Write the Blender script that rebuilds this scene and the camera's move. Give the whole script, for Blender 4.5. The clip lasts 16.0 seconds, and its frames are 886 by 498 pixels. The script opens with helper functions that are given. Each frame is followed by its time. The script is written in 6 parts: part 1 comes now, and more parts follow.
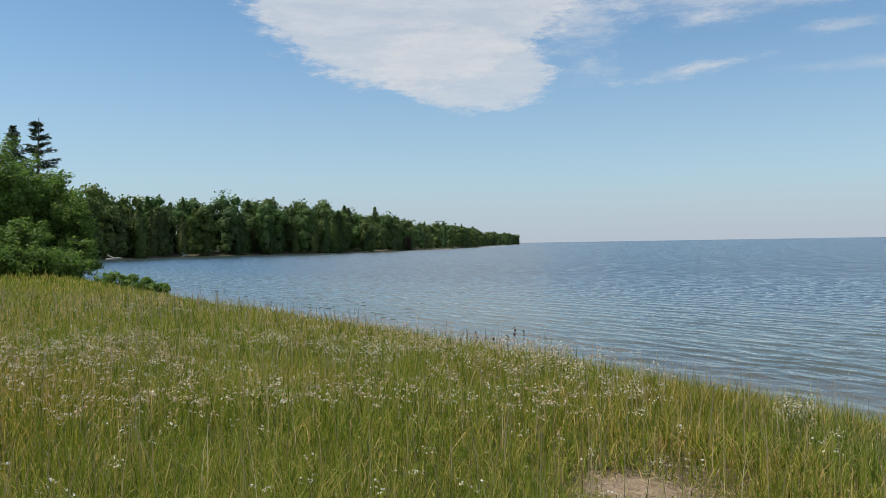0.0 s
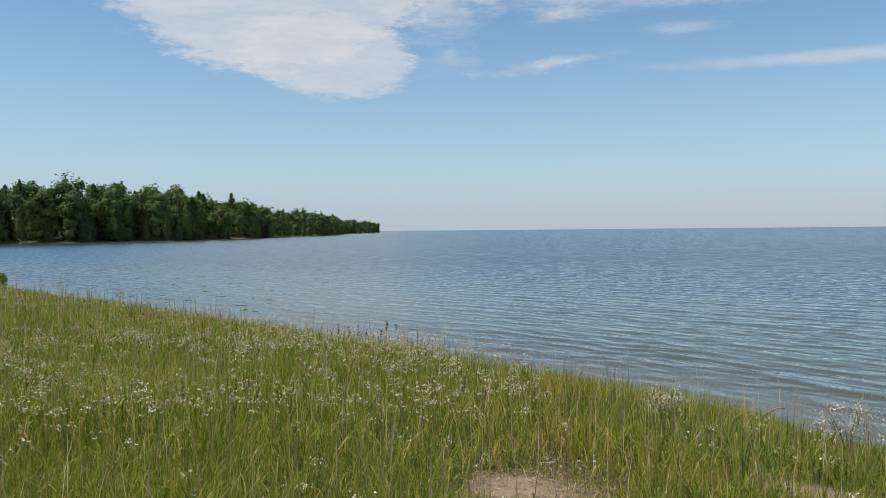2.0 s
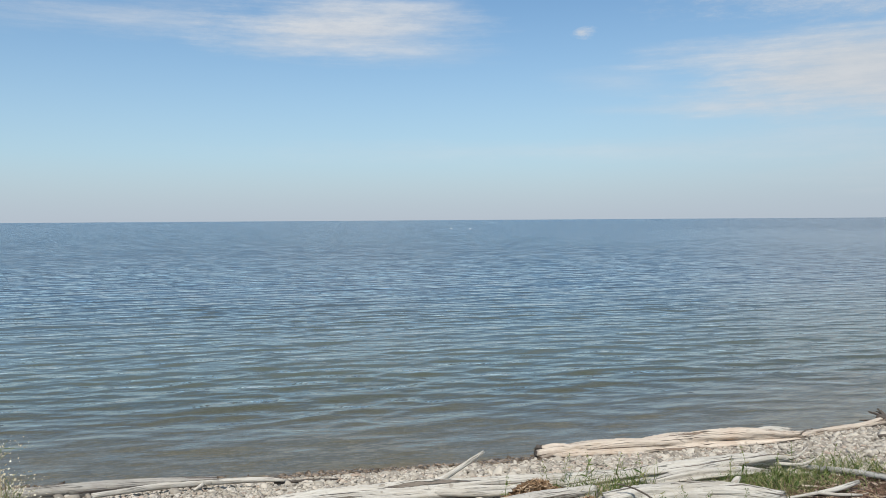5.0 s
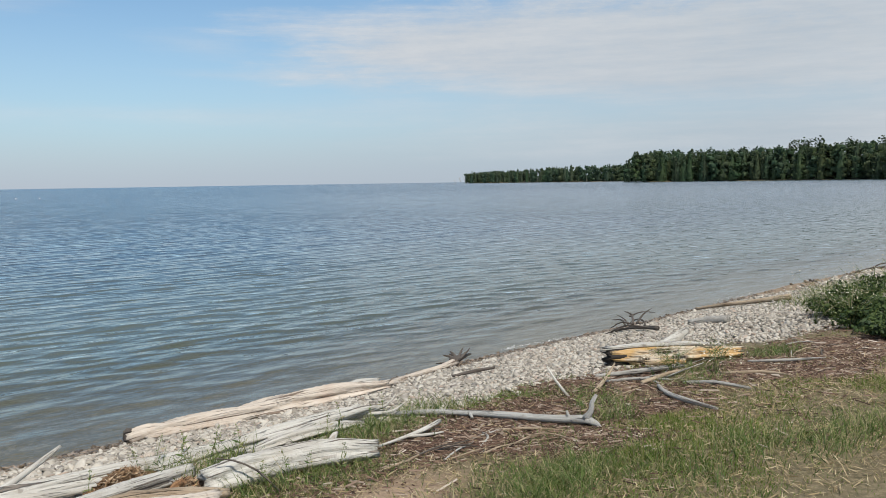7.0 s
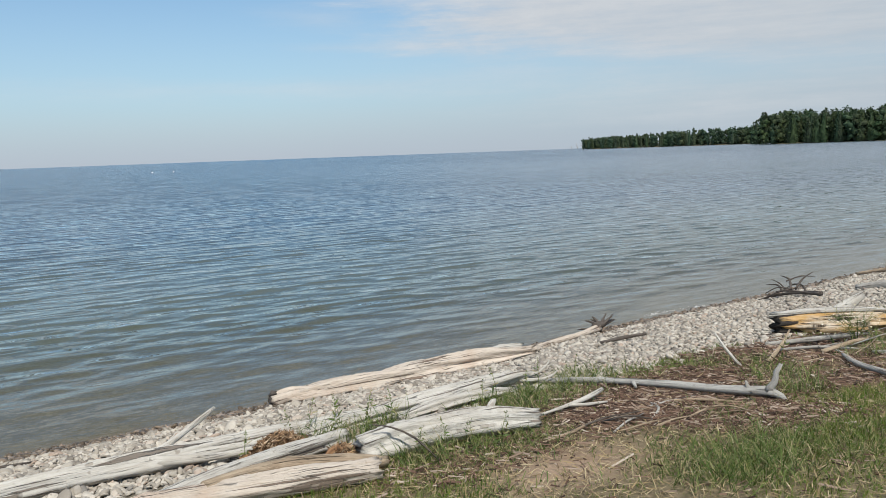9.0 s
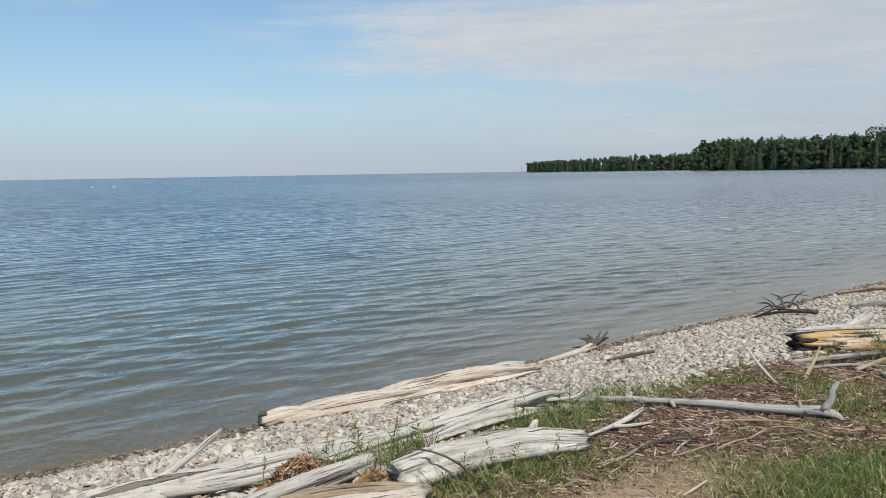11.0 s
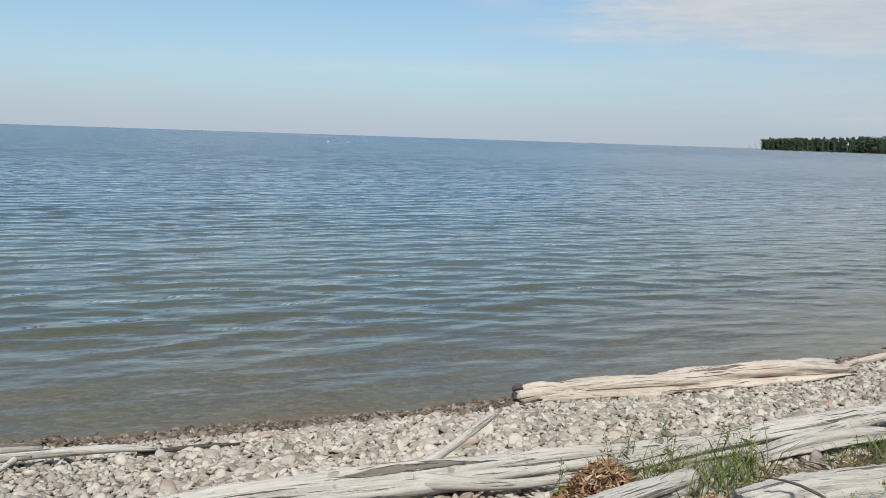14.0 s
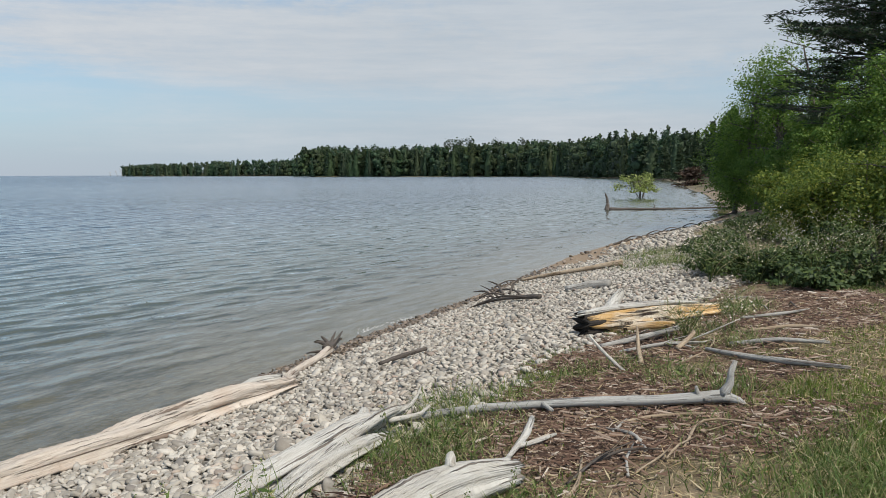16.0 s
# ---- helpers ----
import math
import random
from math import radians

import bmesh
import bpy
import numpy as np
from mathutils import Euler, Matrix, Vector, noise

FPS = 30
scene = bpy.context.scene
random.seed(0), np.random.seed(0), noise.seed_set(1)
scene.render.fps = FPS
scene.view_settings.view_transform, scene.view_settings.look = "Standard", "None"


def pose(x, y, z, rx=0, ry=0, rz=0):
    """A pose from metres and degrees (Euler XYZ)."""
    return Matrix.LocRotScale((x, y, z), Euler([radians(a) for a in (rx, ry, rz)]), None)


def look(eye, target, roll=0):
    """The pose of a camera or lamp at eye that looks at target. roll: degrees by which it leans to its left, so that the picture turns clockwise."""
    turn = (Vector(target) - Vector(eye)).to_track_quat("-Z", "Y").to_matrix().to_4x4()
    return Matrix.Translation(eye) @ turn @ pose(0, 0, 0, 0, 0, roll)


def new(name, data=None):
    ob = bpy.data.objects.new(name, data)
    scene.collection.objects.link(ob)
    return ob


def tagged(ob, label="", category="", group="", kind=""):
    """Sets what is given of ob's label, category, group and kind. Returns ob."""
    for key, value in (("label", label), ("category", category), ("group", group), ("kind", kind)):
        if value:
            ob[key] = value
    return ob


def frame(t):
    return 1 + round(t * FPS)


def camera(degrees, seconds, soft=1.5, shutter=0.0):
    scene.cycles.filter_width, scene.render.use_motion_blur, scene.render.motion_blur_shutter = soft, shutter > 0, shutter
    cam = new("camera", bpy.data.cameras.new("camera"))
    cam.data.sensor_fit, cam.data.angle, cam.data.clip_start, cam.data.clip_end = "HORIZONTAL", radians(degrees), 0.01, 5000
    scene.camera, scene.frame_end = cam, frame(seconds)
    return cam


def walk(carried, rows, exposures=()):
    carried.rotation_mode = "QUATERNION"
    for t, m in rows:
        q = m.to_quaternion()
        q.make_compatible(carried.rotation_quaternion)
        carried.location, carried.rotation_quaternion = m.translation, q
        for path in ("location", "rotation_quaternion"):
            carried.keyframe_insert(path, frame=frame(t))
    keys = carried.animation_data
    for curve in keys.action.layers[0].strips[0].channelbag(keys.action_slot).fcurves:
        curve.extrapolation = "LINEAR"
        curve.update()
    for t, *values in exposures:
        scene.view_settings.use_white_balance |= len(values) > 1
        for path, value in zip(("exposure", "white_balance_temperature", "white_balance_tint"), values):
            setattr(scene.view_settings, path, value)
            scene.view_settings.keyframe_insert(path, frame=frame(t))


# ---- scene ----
EXPOSURES = [
    (0, 0.0), (16, 0.0),
]
cam = camera(56.19, 16.0, soft=0.8)
PATH = [
    (0, (0.937, -0.503, 2.222), (-8.741, 2.013, 2.158), -0.93),
    (0.5, (0.968, -0.509, 2.229), (-8.702, 2.038, 2.167), -0.93),
    (1, (0.944, -0.521, 2.233), (-8.721, 2.043, 2.157), -0.89),
    (1.5, (0.858, -0.569, 2.252), (-8.621, 2.612, 2.080), -0.66),
    (2, (0.714, -0.602, 2.286), (-8.404, 3.498, 2.058), -0.52),
    (2.5, (0.507, -0.569, 2.298), (-8.090, 4.529, 1.972), -0.58),
    (3, (0.329, -0.590, 2.412), (-7.927, 5.047, 2.156), -1.29),
    (3.5, (0.016, -0.508, 2.394), (-6.559, 7.026, 2.489), -2.30),
    (4, (-0.104, -0.446, 2.372), (-3.916, 8.798, 2.268), -1.92),
    (4.5, (-0.081, -0.366, 2.365), (-1.758, 9.490, 2.148), -1.31),
    (5, (-0.079, -0.328, 2.372), (-0.097, 9.665, 2.020), -0.37),
    (5.2, (-0.099, -0.300, 2.369), (0.781, 9.652, 1.943), -0.28),
    (7.3, (-0.005, -0.042, 2.317), (4.661, 8.765, 1.502), -0.95),
    (7.5, (0.003, 0.001, 2.307), (4.643, 8.822, 1.494), -0.84),
    (8, (-0.011, 0.096, 2.297), (4.644, 8.907, 1.462), -0.60),
    (8.5, (-0.076, 0.228, 2.266), (4.074, 9.269, 1.246), -0.66),
    (9, (-0.107, 0.381, 2.220), (3.210, 9.745, 1.071), -2.07),
    (9.2, (-0.129, 0.450, 2.197), (3.171, 9.822, 1.072), -2.06),
    (11.3, (-0.465, 1.101, 2.066), (3.525, 10.225, 1.157), -0.90),
    (11.5, (-0.485, 1.171, 2.047), (3.497, 10.298, 1.130), -0.87),
    (12, (-0.582, 1.328, 2.028), (2.734, 10.696, 0.917), 0.15),
    (12.5, (-0.581, 1.519, 1.992), (2.045, 11.085, 0.725), 0.45),
    (13, (-0.584, 1.699, 1.957), (1.499, 11.397, 0.685), 1.48),
    (13.5, (-0.603, 1.914, 1.919), (0.940, 11.705, 0.596), 2.01),
    (14, (-0.586, 2.139, 1.882), (0.907, 11.938, 0.555), 1.87),
    (14.5, (-0.640, 2.337, 1.886), (2.540, 11.761, 0.851), 0.89),
    (15, (-0.629, 2.528, 1.862), (4.233, 11.203, 0.810), 0.06),
    (15.5, (-0.641, 2.702, 1.846), (5.651, 10.417, 0.910), 0.15),
    (16, (-0.626, 2.906, 1.800), (7.040, 9.263, 0.901), -0.19),
]
walk(cam, [(t, look(eye, target, roll)) for t, eye, target, roll in PATH], EXPOSURES)

# ---- sky and sun ----
SUN_AZ, SUN_EL = 168.0, 56.0  # degrees: anticlockwise from +y, and up
world = bpy.data.worlds.new("World")
scene.world = world
world.use_nodes = True
wt = world.node_tree
wt.nodes.clear()


def wnode(kind):
    return wt.nodes.new(kind)


def wmath(op, a, b=None, c=None, clamp=False):
    n = wnode("ShaderNodeMath")
    n.operation, n.use_clamp = op, clamp
    for i, v in enumerate((a, b, c)):
        if v is None:
            continue
        if isinstance(v, (int, float)):
            n.inputs[i].default_value = v
        else:
            wt.links.new(v, n.inputs[i])
    return n.outputs[0]


def wmix(fac, a, b):
    n = wnode("ShaderNodeMix")
    n.data_type = "RGBA"
    for i, v in ((0, fac), (6, a), (7, b)):
        if isinstance(v, (int, float)):
            n.inputs[i].default_value = v
        elif isinstance(v, tuple):
            n.inputs[i].default_value = (*v, 1)
        else:
            wt.links.new(v, n.inputs[i])
    return n.outputs[2]


way = wnode("ShaderNodeTexCoord").outputs["Generated"]
split = wnode("ShaderNodeSeparateXYZ")
wt.links.new(way, split.inputs[0])
deg = 180 / math.pi
az = wmath("MULTIPLY", wmath("ARCTAN2", wmath("MULTIPLY", split.outputs[0], -1.0), split.outputs[1]), deg)
el = wmath("MULTIPLY", wmath("ARCSINE", split.outputs[2]), deg)
flat = wnode("ShaderNodeCombineXYZ")
wt.links.new(az, flat.inputs[0])
wt.links.new(el, flat.inputs[1])


def sky_noise(sx, sy, scale, detail=6.0, rough=0.6, seed=0.0):
    m = wnode("ShaderNodeMapping")
    m.inputs["Scale"].default_value = (sx, sy, 1)
    m.inputs["Location"].default_value = (seed, seed * 0.7, seed)
    wt.links.new(flat.outputs[0], m.inputs[0])
    n = wnode("ShaderNodeTexNoise")
    n.inputs["Scale"].default_value, n.inputs["Detail"].default_value, n.inputs["Roughness"].default_value = scale, detail, rough
    wt.links.new(m.outputs[0], n.inputs[0])
    return n.outputs["Fac"]


big = sky_noise(0.06, 0.16, 1.0, seed=3.1)
fine = sky_noise(0.45, 1.5, 1.0, 9.0, 0.72, seed=7.7)
streak = sky_noise(0.10, 1.1, 1.0, 7.0, 0.65, seed=2.2)
warp = wmath("ADD", wmath("MULTIPLY", wmath("SUBTRACT", big, 0.5), 1.3), wmath("MULTIPLY", wmath("SUBTRACT", fine, 0.5), 1.5))

wisp = wmath("ADD", wmath("MULTIPLY", wmath("SUBTRACT", big, 0.5), 1.5), wmath("ADD", wmath("MULTIPLY", wmath("SUBTRACT", streak, 0.5), 1.0), wmath("MULTIPLY", wmath("SUBTRACT", fine, 0.5), 0.3)))


def cloud(caz, cel, raz, rel, edge, amount, lean=0.0, ragged=1.0):
    """A patch of cloud round a bearing and height (degrees), thinning over edge."""
    dx = wmath("SUBTRACT", az, caz)
    dy = wmath("SUBTRACT", wmath("SUBTRACT", el, cel), wmath("MULTIPLY", dx, lean))
    dx, dy = wmath("DIVIDE", dx, raz), wmath("DIVIDE", dy, rel)
    far = wmath("SQRT", wmath("ADD", wmath("MULTIPLY", dx, dx), wmath("MULTIPLY", dy, dy)))
    inside = wmath("DIVIDE", wmath("SUBTRACT", wmath("ADD", 1.0, wmath("MULTIPLY", warp if ragged > 0 else wisp, abs(ragged))), far), edge, clamp=True)
    n = wnode("ShaderNodeMapRange")
    n.interpolation_type = "SMOOTHSTEP"
    wt.links.new(inside, n.inputs["Value"])
    n.inputs["To Max"].default_value = amount
    return n.outputs[0]


CLOUDS = [  # bearing, height, half widths, edge, amount, lean, raggedness
    (76.5, 17.5, 12.5, 7.0, 0.14, 0.80, -0.05, 0.35), (73.5, 12.0, 6.5, 3.0, 0.22, 0.74, 0.06, 0.5), (66.0, 15.0, 6.0, 3.4, 0.9, 0.6, -0.1, 0.9), (54.0, 15.6, 16.0, 1.8, 0.9, 0.5, 0.0, 0.8),
    (59.0, 11.0, 4.8, 0.55, 1.3, 0.85, -0.12, 1.5), (58.3, 14.3, 4.0, 0.9, 1.4, 0.6, -0.05, 1.6), (49.5, 13.0, 3.5, 0.5, 1.5, 0.5, -0.05, 1.6), (65.5, 11.6, 3.0, 1.3, 1.8, 0.5, 0.0, 2.0), (41.0, 10.5, 13.5, 0.62, 0.9, 0.6, 0.01, 0.5),
    (42.0, 16.3, 18.0, 2.6, 0.9, 0.55, 0.03, 0.6), (21.0, 13.0, 11.0, 2.2, 1.5, 0.65, -0.04, -1.3), (6.5, 12.7, 12.0, 2.7, 1.1, 0.95, -0.05, -1.0), (2.0, 11.2, 9.0, 1.1, 1.4, 0.5, 0.02, -1.0),
    (-9.4, 12.4, 1.1, 0.6, 1.0, 0.8, 0.0, 1.4), (-26.0, 8.9, 15.0, 2.9, 0.9, 0.9, -0.06, -0.8), (-48.0, 8.0, 36.0, 8.0, 1.0, 0.5, 0.0, -0.4), (-39.0, 8.4, 28.0, 3.7, 0.5, 0.95, 0.055, -0.45), (-12.0, 9.0, 7.0, 1.3, 1.4, 0.35, 0.05, -0.8), (-72.0, 11.5, 44.0, 7.0, 0.5, 0.9, 0.0, 0.4),
    (-42.0, 15.0, 30.0, 4.5, 0.8, 0.85, 0.0, 0.6), (-15.0, 7.2, 14.0, 0.6, 1.0, 0.25, 0.02, -1.0), (-62.0, 2.8, 40.0, 2.6, 0.9, 0.9, 0.0, -0.4), (-14.0, 4.6, 40.0, 1.2, 1.4, 0.35, 0.0, -0.9),
    (-150.0, 35.0, 90.0, 30.0, 1.0, 0.6, 0.0, 0.5), (0.0, 44.0, 240.0, 24.0, 0.6, 0.38, 0.0, -0.4)]
cover = None
for row in CLOUDS:
    c = cloud(*row)
    cover = c if cover is None else wmath("SUBTRACT", wmath("ADD", cover, c), wmath("MULTIPLY", cover, c))
# higher up the broken cloud evens out into a thin veil
# unseen overhead cover is evened to a thin veil, which smooths the water's reflections
high_up = wmath("DIVIDE", wmath("SUBTRACT", el, 18.5), 5.0, clamp=True)
cover = wmath("ADD", wmath("MULTIPLY", cover, wmath("SUBTRACT", 1.0, high_up)), wmath("MULTIPLY", high_up, 0.36))
air = wnode("ShaderNodeTexSky")
air.sky_type, air.sun_disc = "NISHITA", False
air.sun_elevation, air.sun_rotation = radians(SUN_EL), radians(-SUN_AZ)
air.altitude, air.air_density, air.dust_density, air.ozone_density = 180, 1.0, 0.6, 1.4
tinted = wnode("ShaderNodeMix")
tinted.data_type, tinted.blend_type = "RGBA", "MULTIPLY"
tinted.inputs[0].default_value, tinted.inputs[7].default_value = 1.0, (0.76, 0.99, 1.10, 1)
wt.links.new(air.outputs[0], tinted.inputs[6])
# thin haze over the horizon, paler and warmer than the blue above
haze = wmath("POWER", wmath("SUBTRACT", 1.0, wmath("DIVIDE", wmath("MAXIMUM", el, 0.0), 21.0), clamp=True), 2.0)
SKY_GAIN = 0.114
clear = wmix(wmath("MULTIPLY", haze, 0.86), tinted.outputs[2], (4.15, 5.2, 6.2))
# a greyer band right over the water
low_haze = wmath("POWER", wmath("SUBTRACT", 1.0, wmath("DIVIDE", wmath("MAXIMUM", el, 0.0), 4.5), clamp=True), 1.3)
clear = wmix(wmath("MULTIPLY", low_haze, 0.75), clear, (4.1, 4.5, 5.1))
blotch = wmath("ADD", wmath("MULTIPLY", fine, 1.2), wmath("MULTIPLY", streak, 0.8))
white = wmix(wmath("SUBTRACT", blotch, 0.55, clamp=True), (5.0, 5.3, 5.75), (6.3, 6.5, 6.75))
# the cloud thickens and greys away from the sun
dull = wmath("DIVIDE", wmath("SUBTRACT", -8.0, az), 40.0, clamp=True)
grey = wmix(wmath("MULTIPLY", wmath("SUBTRACT", wmath("ADD", streak, big), 0.62), 1.8, clamp=True), (4.0, 4.5, 5.0), (4.95, 5.35, 5.75))
white = wmix(wmath("MULTIPLY", dull, 0.9), white, grey)
clear = wmix(wmath("MULTIPLY", dull, wmath("MULTIPLY", haze, 0.85)), clear, (3.75, 4.4, 5.05))
back = wnode("ShaderNodeBackground")
back.inputs["Strength"].default_value = SKY_GAIN
thin = wmath("MULTIPLY", cover, wmath("ADD", 0.62, wmath("ADD", wmath("MULTIPLY", streak, 0.42), wmath("MULTIPLY", fine, 0.26)), clamp=True))
wt.links.new(wmix(thin, clear, white), back.inputs["Color"])
wt.links.new(back.outputs[0], wnode("ShaderNodeOutputWorld").inputs[0])

sun = new("sun", bpy.data.lights.new("sun", "SUN"))
sun.data.energy, sun.data.angle, sun.data.color = 4.4, radians(4.0), (1.0, 0.95, 0.86)
a, e = radians(SUN_AZ), radians(SUN_EL)
sun.matrix_world = look((-40 * math.sin(a) * math.cos(e), 40 * math.cos(a) * math.cos(e), 40 * math.sin(e)), (0, 0, 0))

# ---- materials ----
def material(name, rough=0.8):
    m = bpy.data.materials.new(name)
    m.use_nodes = True
    b = m.node_tree.nodes["Principled BSDF"]
    b.inputs["Roughness"].default_value = rough
    b.inputs["Specular IOR Level"].default_value = 0.3
    return m, m.node_tree, b


def link(t, a, b):
    t.links.new(a, b)


def noise_node(t, vec, scale, detail=4.0, rough=0.6, stretch=None):
    if stretch:
        m = t.nodes.new("ShaderNodeMapping")
        m.inputs["Scale"].default_value = stretch
        link(t, vec, m.inputs[0])
        vec = m.outputs[0]
    n = t.nodes.new("ShaderNodeTexNoise")
    n.inputs["Scale"].default_value, n.inputs["Detail"].default_value, n.inputs["Roughness"].default_value = scale, detail, rough
    link(t, vec, n.inputs["Vector"])
    return n.outputs["Fac"]


def ramp(t, fac, stops):
    r = t.nodes.new("ShaderNodeValToRGB")
    while len(r.color_ramp.elements) < len(stops):
        r.color_ramp.elements.new(0.5)
    for el_, (p, c) in zip(r.color_ramp.elements, stops):
        el_.position, el_.color = p, (*c, 1)
    link(t, fac, r.inputs[0])
    return r.outputs[0]


def mixed(t, fac, a, b, blend="MIX"):
    n = t.nodes.new("ShaderNodeMix")
    n.data_type, n.blend_type = "RGBA", blend
    for i, v in ((0, fac), (6, a), (7, b)):
        if isinstance(v, (int, float)):
            n.inputs[i].default_value = v
        elif isinstance(v, tuple):
            n.inputs[i].default_value = (*v, 1)
        else:
            link(t, v, n.inputs[i])
    return n.outputs[2]


def calc(t, op, a, b):
    n = t.nodes.new("ShaderNodeMath")
    n.operation = op
    for i, v in enumerate((a, b)):
        if isinstance(v, (int, float)):
            n.inputs[i].default_value = v
        else:
            link(t, v, n.inputs[i])
    return n.outputs[0]


def bump(t, b, height, strength, distance):
    n = t.nodes.new("ShaderNodeBump")
    n.inputs["Strength"].default_value, n.inputs["Distance"].default_value = strength, distance
    link(t, height, n.inputs["Height"])
    link(t, n.outputs[0], b.inputs["Normal"])


def object_coords(t):
    return t.nodes.new("ShaderNodeTexCoord").outputs["Object"]


def attribute(t, name):
    n = t.nodes.new("ShaderNodeAttribute")
    n.attribute_name = name
    return n


def island_random(t):
    return t.nodes.new("ShaderNodeNewGeometry").outputs["Random Per Island"]


def driftwood(name, pale, mid, crack, stain, rough=0.85, worn=0.5):
    """Weathered wood: grain along the length (UV in metres), long drying cracks, stains. worn: how far the grain is bleached away."""
    m, t, b = material(name, rough)
    uv = t.nodes.new("ShaderNodeUVMap").outputs[0]
    grain = noise_node(t, uv, 1.0, 8, 0.72, (3.0, 90.0, 1))
    slits = noise_node(t, uv, 1.0, 5, 0.55, (1.3, 40.0, 1))
    blot = noise_node(t, object_coords(t), 5.0, 5, 0.6)
    base = ramp(t, grain, [(0.34 - 0.12 * worn, crack), (0.46 - 0.12 * worn, mid), (0.60 - 0.10 * worn, pale)])
    base = mixed(t, ramp(t, blot, [(0.48, (0, 0, 0)), (0.72, (1, 1, 1))]), base, mixed(t, 0.6, base, stain))
    cut = ramp(t, slits, [(0.40 - 0.035 * worn, (1, 1, 1)), (0.43 - 0.035 * worn, (0, 0, 0))])
    hair = ramp(t, noise_node(t, uv, 1.0, 4, 0.6, (4.5, 120.0, 1)), [(0.33, (0.45, 0.45, 0.45)), (0.38, (0, 0, 0))])
    cut = mixed(t, 1.0, cut, hair, "LIGHTEN")
    knot = ramp(t, noise_node(t, object_coords(t), 13.0, 2, 0.5), [(0.69, (0, 0, 0)), (0.74, (0.7, 0.7, 0.7))])
    base = mixed(t, knot, base, mixed(t, 0.5, crack, stain))
    link(t, mixed(t, calc(t, "MULTIPLY", cut, 0.85), base, crack), b.inputs["Base Color"])
    bump(t, b, calc(t, "SUBTRACT", calc(t, "MULTIPLY", grain, 0.8 - 0.4 * worn), calc(t, "MULTIPLY", cut, 1.2)), 1.0, 0.02)
    return m


WOOD_WHITE = driftwood("bleached_wood", (0.57, 0.545, 0.49), (0.46, 0.425, 0.37), (0.14, 0.11, 0.085), (0.42, 0.375, 0.31), worn=0.5)
WOOD_CREAM = driftwood("cream_wood", (0.60, 0.525, 0.44), (0.51, 0.43, 0.35), (0.15, 0.105, 0.075), (0.45, 0.33, 0.245), worn=0.45)
WOOD_GREY = driftwood("grey_wood", (0.42, 0.40, 0.36), (0.31, 0.29, 0.26), (0.12, 0.10, 0.09), (0.24, 0.22, 0.19))
WOOD_SILVER = driftwood("silver_wood", (0.40, 0.39, 0.36), (0.33, 0.315, 0.29), (0.17, 0.155, 0.135), (0.26, 0.24, 0.21))
WOOD_TAN = driftwood("tan_wood", (0.43, 0.34, 0.24), (0.31, 0.235, 0.16), (0.10, 0.07, 0.04), (0.22, 0.15, 0.09))
WOOD_ROTTEN = driftwood("rotten_wood", (0.30, 0.17, 0.085), (0.18, 0.09, 0.045), (0.07, 0.03, 0.015), (0.32, 0.20, 0.10), 0.95)


def split_wood():
    """Torn heartwood: bleached, ochre and orange patches between black cracks."""
    m, t, b = material("split_yellow_wood", 0.9)
    uv = t.nodes.new("ShaderNodeUVMap").outputs[0]
    grain = noise_node(t, uv, 1.0, 8, 0.7, (5.0, 46.0, 1))
    slits = noise_node(t, uv, 1.0, 6, 0.62, (3.5, 34.0, 1))
    patch = noise_node(t, uv, 1.0, 3, 0.5, (2.2, 7.0, 1))
    base = ramp(t, grain, [(0.33, (0.12, 0.08, 0.045)), (0.46, (0.46, 0.37, 0.26)), (0.6, (0.68, 0.60, 0.48))])
    base = mixed(t, ramp(t, patch, [(0.42, (0, 0, 0)), (0.55, (0.9, 0.9, 0.9))]), base, mixed(t, 0.68, base, (0.62, 0.32, 0.05)))
    cut = ramp(t, slits, [(0.40, (1, 1, 1)), (0.45, (0, 0, 0))])
    link(t, mixed(t, cut, base, (0.045, 0.03, 0.02)), b.inputs["Base Color"])
    bump(t, b, calc(t, "SUBTRACT", grain, calc(t, "MULTIPLY", cut, 1.5)), 1.0, 0.03)
    return m


WOOD_OCHRE = split_wood()
WOOD_DARK = driftwood("dark_wet_wood", (0.12, 0.10, 0.085), (0.07, 0.06, 0.05), (0.02, 0.017, 0.014), (0.10, 0.075, 0.055), 0.7)
# near-black wood: the shade inside a hollow log is painted in
WOOD_BLACK = driftwood("hollow_shade_wood", (0.05, 0.042, 0.035), (0.025, 0.021, 0.018), (0.006, 0.005, 0.005), (0.04, 0.03, 0.024), 0.9)
BARK = driftwood("bark", (0.16, 0.14, 0.12), (0.10, 0.085, 0.07), (0.03, 0.025, 0.02), (0.13, 0.12, 0.09))


